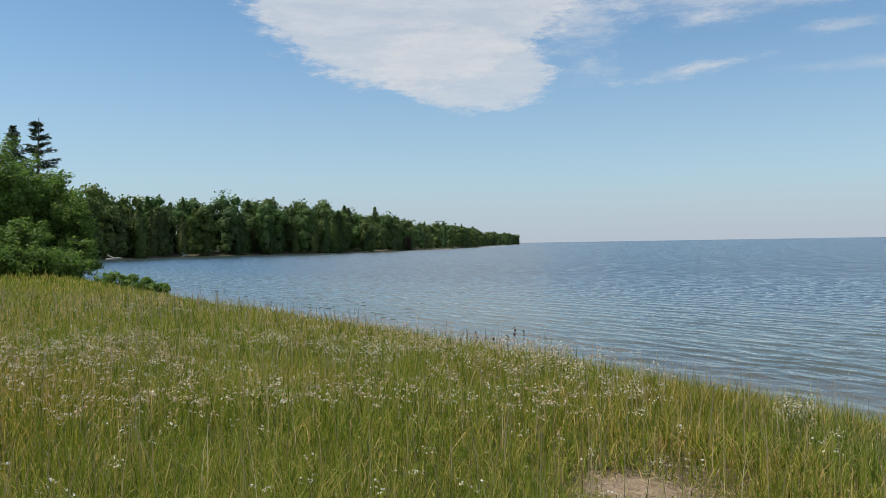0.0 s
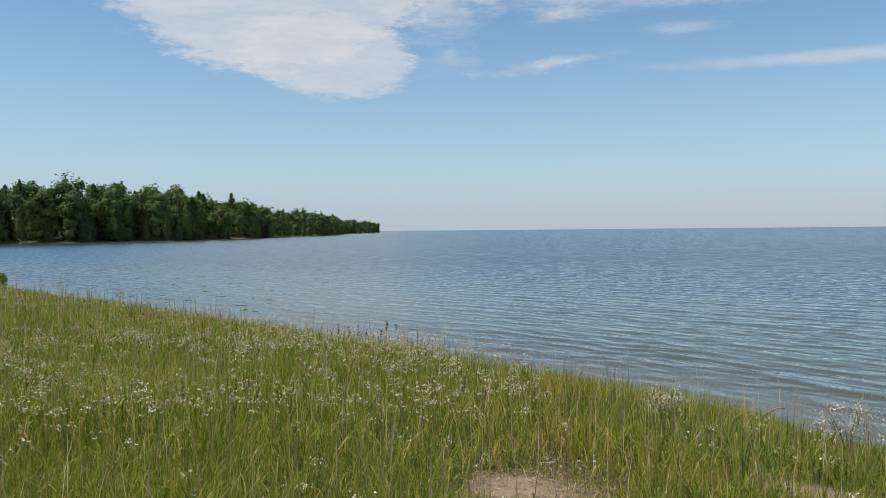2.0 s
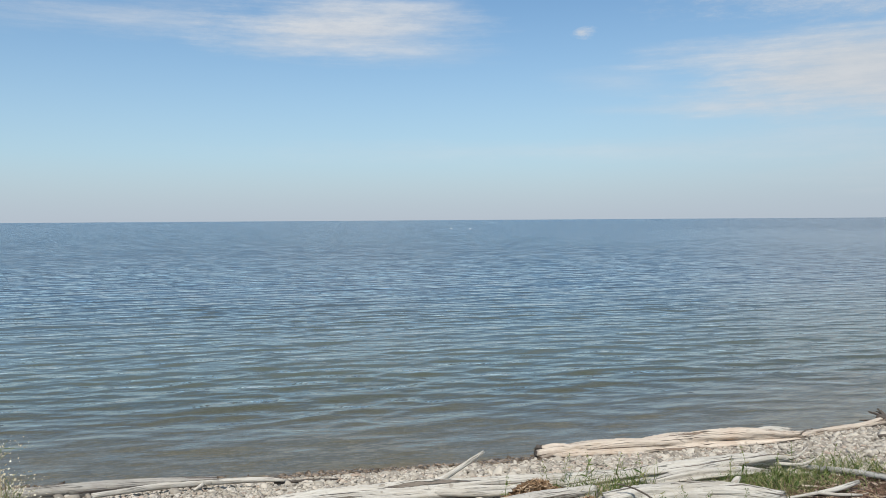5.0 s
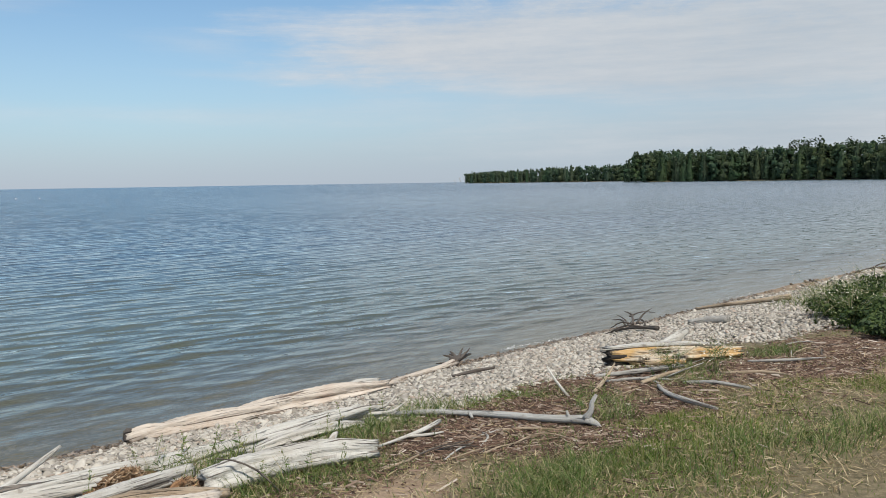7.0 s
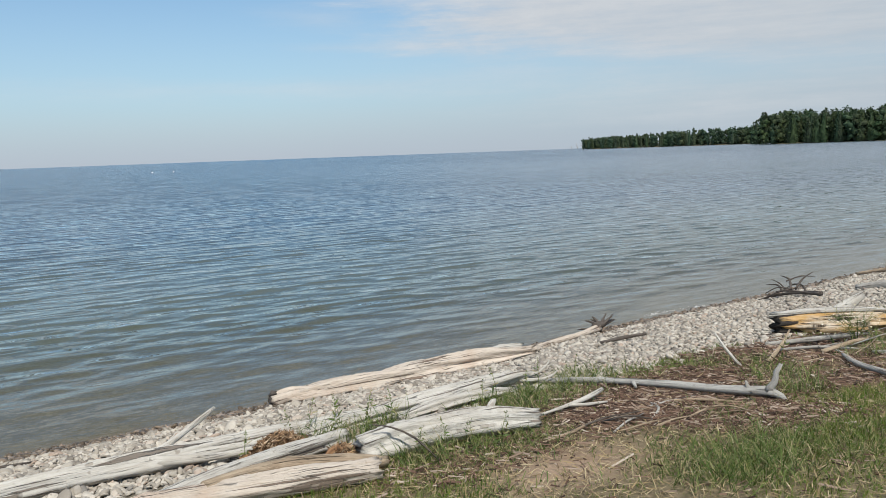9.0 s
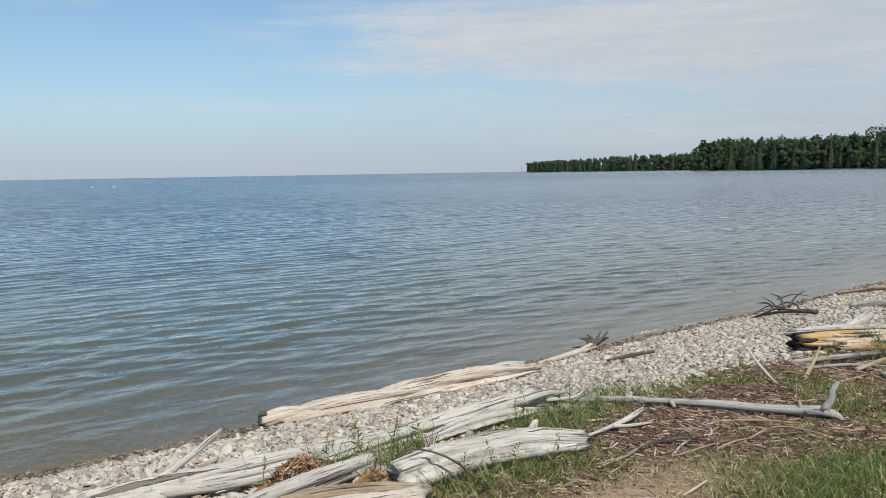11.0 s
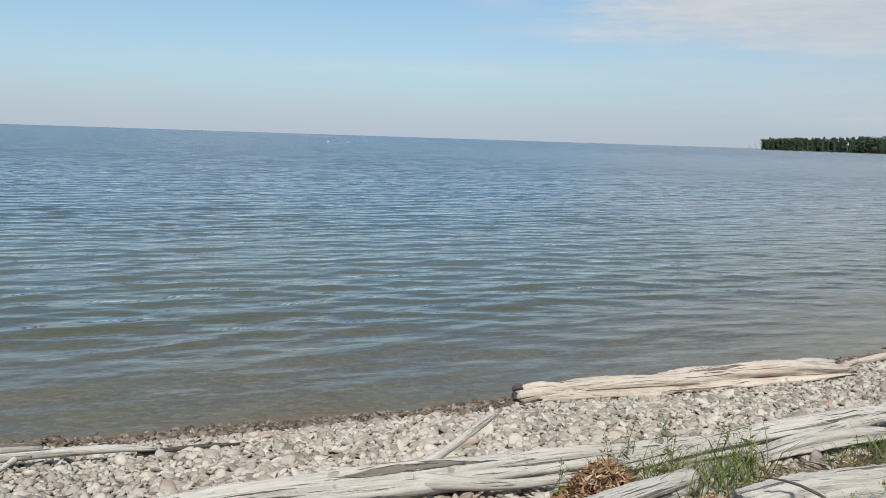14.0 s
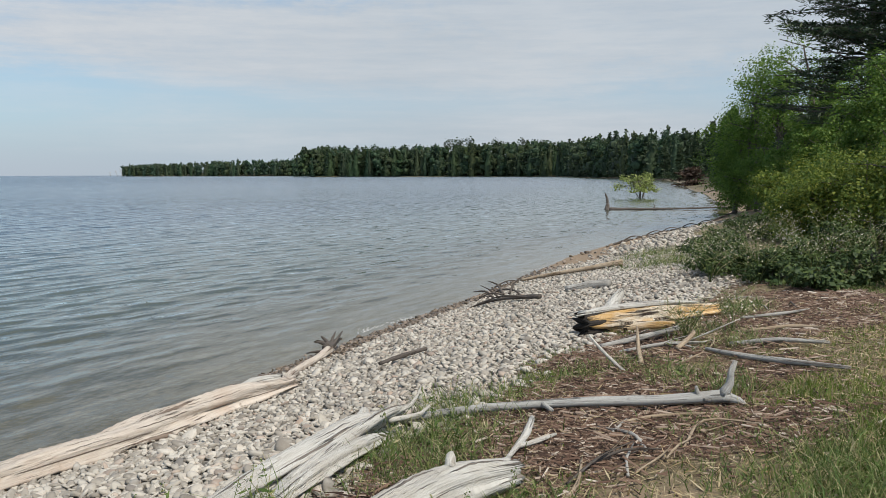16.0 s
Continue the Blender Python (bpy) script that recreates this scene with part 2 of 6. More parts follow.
def leaf_material(name, stops, glow=0.25, tint=False, rough=0.6, mottle=0.0):
    """Foliage whose leaves differ one from the next; light comes through them."""
    m, t, b = material(name, rough)
    col = ramp(t, island_random(t), stops)
    if tint:
        at = attribute(t, "tint")
        col = mixed(t, 1.0, col, at.outputs["Color"], "MULTIPLY")
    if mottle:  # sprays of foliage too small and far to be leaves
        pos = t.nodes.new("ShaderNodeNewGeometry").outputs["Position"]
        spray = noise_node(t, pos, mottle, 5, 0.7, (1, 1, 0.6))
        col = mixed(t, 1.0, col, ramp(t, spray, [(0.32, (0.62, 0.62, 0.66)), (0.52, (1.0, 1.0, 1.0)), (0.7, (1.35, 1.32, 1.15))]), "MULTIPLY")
    link(t, col, b.inputs["Base Color"])
    if glow:
        thin = t.nodes.new("ShaderNodeBsdfTranslucent")
        link(t, col, thin.inputs[0])
        mx = t.nodes.new("ShaderNodeMixShader")
        mx.inputs[0].default_value = glow
        link(t, b.outputs[0], mx.inputs[1])
        link(t, thin.outputs[0], mx.inputs[2])
        link(t, mx.outputs[0], t.nodes["Material Output"].inputs[0])
    return m


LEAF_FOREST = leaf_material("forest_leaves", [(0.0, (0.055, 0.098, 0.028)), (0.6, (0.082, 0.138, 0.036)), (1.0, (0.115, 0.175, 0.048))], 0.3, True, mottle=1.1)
LEAF_ALDER = leaf_material("alder_leaves", [(0.0, (0.085, 0.16, 0.03)), (0.6, (0.145, 0.24, 0.045)), (1.0, (0.22, 0.32, 0.065))], 0.55)
LEAF_BUSH = leaf_material("bush_leaves", [(0.0, (0.06, 0.105, 0.02)), (0.45, (0.12, 0.175, 0.028)), (1.0, (0.25, 0.275, 0.045))], 0.4)
# darker copy of the bush leaves, with shade under taller bushes painted in
LEAF_SHADED = leaf_material("shaded_leaves", [(0.0, (0.028, 0.05, 0.016)), (0.6, (0.055, 0.088, 0.024)), (1.0, (0.10, 0.13, 0.035))], 0.2)
LEAF_LIGHT = leaf_material("light_leaves", [(0.0, (0.06, 0.125, 0.02)), (0.6, (0.105, 0.185, 0.03)), (1.0, (0.17, 0.24, 0.045))], 0.35)
LEAF_WILLOW = leaf_material("willow_leaves", [(0.0, (0.16, 0.21, 0.05)), (1.0, (0.32, 0.36, 0.11))], 0.35)
NEEDLES = leaf_material("conifer_needles", [(0.0, (0.035, 0.058, 0.03)), (0.7, (0.068, 0.10, 0.048)), (1.0, (0.12, 0.145, 0.07))], 0.2)
DEAD_NEEDLES = leaf_material("dead_needles", [(0.0, (0.055, 0.036, 0.026)), (1.0, (0.12, 0.078, 0.052))], 0.05)
GRASS_TALL = leaf_material("tall_grass", [(0.0, (0.07, 0.125, 0.014)), (0.42, (0.175, 0.255, 0.026)), (0.70, (0.29, 0.335, 0.05)), (0.86, (0.42, 0.37, 0.12)), (1.0, (0.58, 0.47, 0.26))], 0.4, True)
GRASS_SHORT = leaf_material("short_grass", [(0.0, (0.085, 0.15, 0.022)), (0.50, (0.155, 0.215, 0.038)), (0.74, (0.21, 0.23, 0.06)), (0.86, (0.32, 0.27, 0.13)), (1.0, (0.42, 0.34, 0.21))], 0.35)
SEDGE = leaf_material("dark_grass", [(0.0, (0.06, 0.11, 0.025)), (0.5, (0.12, 0.175, 0.042)), (0.75, (0.22, 0.24, 0.08)), (1.0, (0.40, 0.34, 0.20))], 0.3)
STRAW = leaf_material("straw", [(0.0, (0.30, 0.22, 0.11)), (0.6, (0.42, 0.33, 0.19)), (1.0, (0.52, 0.44, 0.28))], 0.2)
SEED_DARK = leaf_material("dark_seed_heads", [(0.0, (0.05, 0.035, 0.03)), (1.0, (0.12, 0.08, 0.07))], 0.0)
PETAL = leaf_material("white_petals", [(0.0, (0.50, 0.43, 0.28)), (0.5, (0.64, 0.58, 0.43)), (1.0, (0.76, 0.73, 0.62))], 0.2)
WHITE_PAINT = leaf_material("white_paint", [(0.0, (0.78, 0.78, 0.77)), (1.0, (0.82, 0.82, 0.81))], 0.0, False, 0.5)
PETAL_PINK = leaf_material("faded_petals", [(0.0, (0.42, 0.29, 0.17)), (0.6, (0.55, 0.43, 0.27)), (1.0, (0.72, 0.63, 0.50))], 0.2)
FIBRE = leaf_material("rotten_fibre", [(0.0, (0.07, 0.042, 0.025)), (0.35, (0.22, 0.135, 0.075)), (0.75, (0.40, 0.26, 0.15)), (1.0, (0.58, 0.45, 0.31))], 0.0, False, 0.95)
CHIPS = leaf_material("wood_litter", [(0.0, (0.03, 0.018, 0.013)), (0.4, (0.10, 0.058, 0.04)), (0.75, (0.19, 0.125, 0.088)), (0.94, (0.32, 0.255, 0.20)), (1.0, (0.46, 0.40, 0.33))], 0.0, False, 0.9)


def stone_material(name, single, wet=False):
    m, t, b = material(name, 0.35 if wet else 0.75)
    pick = t.nodes.new("ShaderNodeObjectInfo").outputs["Random"] if single else island_random(t)
    col = ramp(t, pick, (wet and [(0.0, (0.06, 0.045, 0.032)), (0.4, (0.13, 0.10, 0.07)), (0.8, (0.21, 0.16, 0.115)), (1.0, (0.28, 0.22, 0.17))] or [(0.0, (0.15, 0.13, 0.105)), (0.12, (0.25, 0.22, 0.18)), (0.5, (0.38, 0.34, 0.28)), (0.85, (0.53, 0.48, 0.405)), (0.94, (0.36, 0.27, 0.205)), (1.0, (0.18, 0.165, 0.145))]))
    pos = t.nodes.new("ShaderNodeNewGeometry").outputs["Position"]
    speck = noise_node(t, pos, 90, 4, 0.7)
    smear = noise_node(t, pos, 14, 3, 0.5)
    if wet:
        link(t, col, b.inputs["Base Color"])
        return m
    col = mixed(t, ramp(t, speck, [(0.33, (0.4, 0.4, 0.4)), (0.5, (0, 0, 0))]), col, (0.26, 0.24, 0.21))
    col = mixed(t, ramp(t, smear, [(0.5, (0, 0, 0)), (0.75, (0.5, 0.5, 0.5))]), col, (0.55, 0.52, 0.46))
    link(t, col, b.inputs["Base Color"])
    bump(t, b, speck, 0.25, 0.004)
    return m


STONE_ONE, STONE_MANY, STONE_WET = stone_material("beach_stone", True), stone_material("beach_stones", False), stone_material("wet_stones", False, True)


def ground_material():
    """Soil whose kind follows the zones stored on the mesh: pebbly shingle, wet shingle, sand, bark litter, turf."""
    m, t, b = material("ground_soil", 0.95)
    pos = t.nodes.new("ShaderNodeNewGeometry").outputs["Position"]
    n1, n2, n3 = noise_node(t, pos, 1.3, 6, 0.6), noise_node(t, pos, 22, 6, 0.7), noise_node(t, pos, 140, 3, 0.6)
    cells = t.nodes.new("ShaderNodeTexVoronoi")
    cells.inputs["Scale"].default_value = 16
    link(t, pos, cells.inputs["Vector"])
    gaps = t.nodes.new("ShaderNodeTexVoronoi")
    gaps.feature = "DISTANCE_TO_EDGE"
    gaps.inputs["Scale"].default_value = 16
    link(t, pos, gaps.inputs["Vector"])
    tone = t.nodes.new("ShaderNodeSeparateColor")
    link(t, cells.outputs["Color"], tone.inputs[0])
    # ground tone is darkened to paint shade into gaps between the stones
    shingle = ramp(t, tone.outputs[0], [(0.0, (0.09, 0.08, 0.065)), (0.5, (0.19, 0.17, 0.145)), (1.0, (0.30, 0.275, 0.24))])
    shingle = mixed(t, ramp(t, gaps.outputs["Distance"], [(0.0, (1, 1, 1)), (0.12, (0, 0, 0))]), shingle, (0.10, 0.085, 0.065))
    sand = ramp(t, n2, [(0.3, (0.25, 0.175, 0.115)), (0.7, (0.38, 0.28, 0.195))])
    bark = ramp(t, n2, [(0.3, (0.055, 0.034, 0.024)), (0.5, (0.13, 0.08, 0.055)), (0.72, (0.26, 0.19, 0.14))])
    turf = ramp(t, n2, [(0.25, (0.07, 0.06, 0.032)), (0.5, (0.16, 0.13, 0.075)), (0.75, (0.29, 0.225, 0.14))])
    bed = ramp(t, n1, [(0.3, (0.16, 0.13, 0.08)), (0.7, (0.27, 0.22, 0.145))])
    bed = mixed(t, 0.45, bed, shingle)
    col = turf
    for name, c in (("thatch", ramp(t, n2, [(0.3, (0.05, 0.042, 0.02)), (0.7, (0.16, 0.12, 0.06))])), ("sand", sand), ("bark", bark), ("shingle", shingle), ("forest_floor", ramp(t, n2, [(0.3, (0.03, 0.032, 0.014)), (0.7, (0.07, 0.065, 0.03))])), ("wet_sand", ramp(t, n2, [(0.3, (0.22, 0.155, 0.10)), (0.7, (0.33, 0.25, 0.17))])), ("bed", bed)):
        col = mixed(t, attribute(t, name).outputs["Fac"], col, c)
    link(t, col, b.inputs["Base Color"])
    bump(t, b, calc(t, "ADD", n2, calc(t, "MULTIPLY", n3, 0.4)), 0.6, 0.03)
    return m


def water_material():
    """Lake water: sky mirrored by Fresnel on wind ripples, over a murky body that clears in the shallows."""
    m = bpy.data.materials.new("lake_water")
    m.use_nodes = True
    t = m.node_tree
    t.nodes.clear()
    pos = t.nodes.new("ShaderNodeNewGeometry").outputs["Position"]
    turn = t.nodes.new("ShaderNodeMapping")
    turn.inputs["Rotation"].default_value = (0, 0, radians(-14))
    link(t, pos, turn.inputs[0])
    p = turn.outputs[0]
    geo = t.nodes.new("ShaderNodeNewGeometry").outputs["Normal"]

    def slopes(stretch, detail, nx, ny):
        """Wave slopes at one size of wave."""
        m_ = t.nodes.new("ShaderNodeMapping")
        m_.inputs["Scale"].default_value = stretch
        link(t, p, m_.inputs[0])
        n = t.nodes.new("ShaderNodeTexNoise")
        n.inputs["Scale"].default_value, n.inputs["Detail"].default_value, n.inputs["Roughness"].default_value = 1.0, detail, 0.68
        link(t, m_.outputs[0], n.inputs["Vector"])
        o = t.nodes.new("ShaderNodeVectorMath")
        o.operation = "SUBTRACT"
        o.inputs[1].default_value = (0.5, 0.5, 0.5)
        link(t, n.outputs["Color"], o.inputs[0])
        q = t.nodes.new("ShaderNodeVectorMath")
        q.operation = "MULTIPLY"
        q.inputs[1].default_value = (nx, ny, 0)
        link(t, o.outputs[0], q.inputs[0])
        return q.outputs[0]

    def vadd(a_, b_):
        n = t.nodes.new("ShaderNodeVectorMath")
        link(t, a_, n.inputs[0])
        link(t, b_, n.inputs[1])
        return n.outputs[0]

    # trains of short wind waves, crests a metre or two long
    swell = None
    for bearing_, long_, high_, twist in ((104, 0.52, 1.0, 3.2), (88, 0.40, 0.75, 3.0), (117, 0.95, 1.0, 2.6), (97, 0.22, 0.5, 3.4), (130, 0.33, 0.55, 3.0), (74, 0.66, 0.5, 2.8)):
        m_ = t.nodes.new("ShaderNodeMapping")
        m_.inputs["Rotation"].default_value = (0, 0, radians(-bearing_))
        m_.inputs["Location"].default_value = (0.37 * bearing_, 0.11 * bearing_, 0)
        link(t, pos, m_.inputs[0])
        w_ = t.nodes.new("ShaderNodeTexWave")
        w_.inputs["Scale"].default_value, w_.inputs["Distortion"].default_value = 0.314 / long_, twist
        w_.inputs["Detail"].default_value, w_.inputs["Detail Scale"].default_value, w_.inputs["Detail Roughness"].default_value = 2.0, 1.1, 0.55
        link(t, m_.outputs[0], w_.inputs["Vector"])
        h_ = calc(t, "MULTIPLY", calc(t, "POWER", w_.outputs["Fac"], 1.8), high_ * long_)
        swell = h_ if swell is None else calc(t, "ADD", swell, h_)
    lift = t.nodes.new("ShaderNodeBump")
    lift.inputs["Strength"].default_value, lift.inputs["Distance"].default_value = 1.0, 0.0145
    shoal = t.nodes.new("ShaderNodeMapRange")
    shoal.inputs["From Min"].default_value, shoal.inputs["From Max"].default_value = 0.01, 0.16
    shoal.inputs["To Min"].default_value, shoal.inputs["To Max"].default_value = 0.22, 1.0
    link(t, attribute(t, "depth").outputs["Fac"], shoal.inputs["Value"])
    link(t, shoal.outputs[0], lift.inputs["Strength"])
    link(t, swell, lift.inputs["Height"])
    geo = lift.outputs[0]
    wind = noise_node(t, p, 1.0, 3, 0.5, (0.015, 0.05, 1))
    span = t.nodes.new("ShaderNodeVectorMath")
    span.operation = "LENGTH"
    link(t, pos, span.inputs[0])
    open_ = t.nodes.new("ShaderNodeMapRange")
    open_.inputs["From Min"].default_value, open_.inputs["From Max"].default_value = 14, 55
    open_.inputs["To Min"].default_value, open_.inputs["To Max"].default_value = 0.2, 0.9
    link(t, span.outputs["Value"], open_.inputs["Value"])
    waves = slopes((0.6, 3.0, 1), 5.0, 0.40, 0.60)
    fine_ = vadd(slopes((1.5, 8.0, 1), 4.0, 0.14, 0.28), slopes((5.0, 22.0, 1), 2.0, 0.07, 0.17))
    near_ = t.nodes.new("ShaderNodeMapRange")
    near_.inputs["From Min"].default_value, near_.inputs["From Max"].default_value = 16, 90
    near_.inputs["To Min"].default_value, near_.inputs["To Max"].default_value = 1.0, 0.35
    link(t, span.outputs["Value"], near_.inputs["Value"])
    part_ = t.nodes.new("ShaderNodeVectorMath")
    part_.operation = "SCALE"
    link(t, fine_, part_.inputs[0])
    link(t, near_.outputs[0], part_.inputs["Scale"])
    fine_ = part_.outputs[0]
    gust = t.nodes.new("ShaderNodeVectorMath")
    gust.operation = "SCALE"
    link(t, waves, gust.inputs[0])
    link(t, calc(t, "MULTIPLY", open_.outputs[0], calc(t, "ADD", 0.45, calc(t, "MULTIPLY", wind, 1.1))), gust.inputs["Scale"])
    # on the open lake, normals lean towards the origin to mirror higher, darker sky
    lean_ = t.nodes.new("ShaderNodeVectorMath")
    lean_.operation = "NORMALIZE"
    link(t, pos, lean_.inputs[0])
    face = t.nodes.new("ShaderNodeVectorMath")
    face.operation = "SCALE"
    link(t, lean_.outputs[0], face.inputs[0])
    sky_tilt = t.nodes.new("ShaderNodeMapRange")
    sky_tilt.inputs["From Min"].default_value, sky_tilt.inputs["From Max"].default_value = 12, 60
    sky_tilt.inputs["To Min"].default_value, sky_tilt.inputs["To Max"].default_value = -0.01, -0.09
    link(t, span.outputs["Value"], sky_tilt.inputs["Value"])
    link(t, sky_tilt.outputs[0], face.inputs["Scale"])
    # the bay lies calmer, in the lee of the point
    place_ = t.nodes.new("ShaderNodeSeparateXYZ")
    link(t, pos, place_.inputs[0])
    lee = t.nodes.new("ShaderNodeMapRange")
    lee.inputs["From Min"].default_value, lee.inputs["From Max"].default_value = 4, 45
    lee.inputs["To Min"].default_value, lee.inputs["To Max"].default_value = 0.0, 0.5
    link(t, place_.outputs[0], lee.inputs["Value"])
    offing = t.nodes.new("ShaderNodeMapRange")
    offing.inputs["From Min"].default_value, offing.inputs["From Max"].default_value = 50, 220
    offing.inputs["To Min"].default_value, offing.inputs["To Max"].default_value = 1.0, 0.0
    link(t, place_.outputs[1], offing.inputs["Value"])
    rough_ = calc(t, "SUBTRACT", 1.0, calc(t, "MULTIPLY", lee.outputs[0], offing.outputs[0]))

    def sheltered(vec):
        n = t.nodes.new("ShaderNodeVectorMath")
        n.operation = "SCALE"
        link(t, vec, n.inputs[0])
        link(t, rough_, n.inputs["Scale"])
        return n.outputs[0]

    bn = t.nodes.new("ShaderNodeVectorMath")
    bn.operation = "NORMALIZE"
    link(t, vadd(vadd(geo, sheltered(fine_)), sheltered(vadd(face.outputs[0], gust.outputs[0]))), bn.inputs[0])
    depth = attribute(t, "depth").outputs["Fac"]
    murk = ramp(t, depth, [(0.0, (0.145, 0.145, 0.09)), (0.2, (0.105, 0.12, 0.078)), (0.5, (0.07, 0.09, 0.076)), (1.0, (0.03, 0.052, 0.066))])
    body = t.nodes.new("ShaderNodeBsdfDiffuse")
    link(t, murk, body.inputs["Color"])
    clear_ = t.nodes.new("ShaderNodeBsdfTransparent")
    clear_.inputs["Color"].default_value = (0.86, 0.88, 0.80, 1)
    under = t.nodes.new("ShaderNodeMixShader")
    link(t, ramp(t, depth, [(0.0, (0.05, 0.05, 0.05)), (0.3, (0.8, 0.8, 0.8)), (0.5, (1, 1, 1))]), under.inputs[0])
    link(t, clear_.outputs[0], under.inputs[1])
    link(t, body.outputs[0], under.inputs[2])
    shine = t.nodes.new("ShaderNodeBsdfGlossy")
    far_ = t.nodes.new("ShaderNodeMapRange")
    far_.inputs["From Min"].default_value, far_.inputs["From Max"].default_value = 14, 120
    far_.inputs["To Min"].default_value, far_.inputs["To Max"].default_value = 0.03, 0.12
    link(t, span.outputs["Value"], far_.inputs["Value"])
    link(t, far_.outputs[0], shine.inputs["Roughness"])
    shine.inputs["Color"].default_value = (0.95, 0.97, 1.0, 1)
    link(t, bn.outputs[0], shine.inputs["Normal"])
    fres = t.nodes.new("ShaderNodeFresnel")
    fres.inputs["IOR"].default_value = 1.333
    link(t, bn.outputs[0], fres.inputs["Normal"])
    top = t.nodes.new("ShaderNodeMixShader")
    link(t, fres.outputs[0], top.inputs[0])
    link(t, under.outputs[0], top.inputs[1])
    link(t, shine.outputs[0], top.inputs[2])
    link(t, top.outputs[0], t.nodes.new("ShaderNodeOutputMaterial").inputs[0])
    return m


GROUND, WATER = ground_material(), water_material()

# ---- building tools ----
def mesh_of(name, verts, faces, mat, uvs=None, smooth=True, attrs=None):
    me = bpy.data.meshes.new(name)
    verts = np.asarray(verts, np.float32).reshape(-1, 3)
    if isinstance(faces, np.ndarray):
        n, k = faces.shape
        me.vertices.add(len(verts))
        me.vertices.foreach_set("co", verts.ravel())
        me.loops.add(n * k)
        me.loops.foreach_set("vertex_index", faces.ravel().astype(np.int32))
        me.polygons.add(n)
        me.polygons.foreach_set("loop_start", np.arange(0, n * k, k, dtype=np.int32))
        me.update(calc_edges=True)
    else:
        me.from_pydata(verts.tolist(), [], faces)
    if uvs is not None:
        layer = me.uv_layers.new(name="UVMap")
        index = np.empty(len(me.loops), np.int32)
        me.loops.foreach_get("vertex_index", index)
        layer.data.foreach_set("uv", np.asarray(uvs, np.float32)[index].ravel())
    for key, value in (attrs or {}).items():
        value = np.asarray(value, np.float32)
        if value.ndim == 1:
            me.attributes.new(key, "FLOAT", "POINT").data.foreach_set("value", value)
        else:
            me.attributes.new(key, "FLOAT_COLOR", "POINT").data.foreach_set("color", np.c_[value, np.ones(len(value))].astype(np.float32).ravel())
    if smooth:
        me.polygons.foreach_set("use_smooth", np.ones(len(me.polygons), bool))
    me.materials.append(mat)
    me.update()
    return me


def part(name, me, parent, label=""):
    ob = new(name, me)
    ob.parent = parent
    return tagged(ob, label)


def thing(name, place, label, category, group="", kind=""):
    ob = new(name)
    ob.location = place
    ob.empty_display_size = 0.1
    bpy.context.view_layer.update()
    return tagged(ob, label, category, group, kind)


def curve_points(pts, step):
    """Points along a smooth curve through pts, and where each lies between them."""
    p = np.asarray(pts, float)
    if len(p) == 2:
        p = np.array([p[0], p[0] * 0.67 + p[1] * 0.33, p[0] * 0.33 + p[1] * 0.67, p[1]])
    q = np.vstack([2 * p[0] - p[1], p, 2 * p[-1] - p[-2]])
    out, at = [], []
    for i in range(len(p) - 1):
        n = max(2, int(np.linalg.norm(p[i + 1] - p[i]) / step))
        u = np.linspace(0, 1, n, endpoint=i == len(p) - 2)[:, None]
        a, b, c, d = q[i : i + 4]
        out.append(0.5 * (2 * b + (c - a) * u + (2 * a - 5 * b + 4 * c - d) * u**2 + (3 * b - a - 3 * c + d) * u**3))
        at.append((i + u[:, 0]) / (len(p) - 1))
    return np.vstack(out), np.concatenate(at)


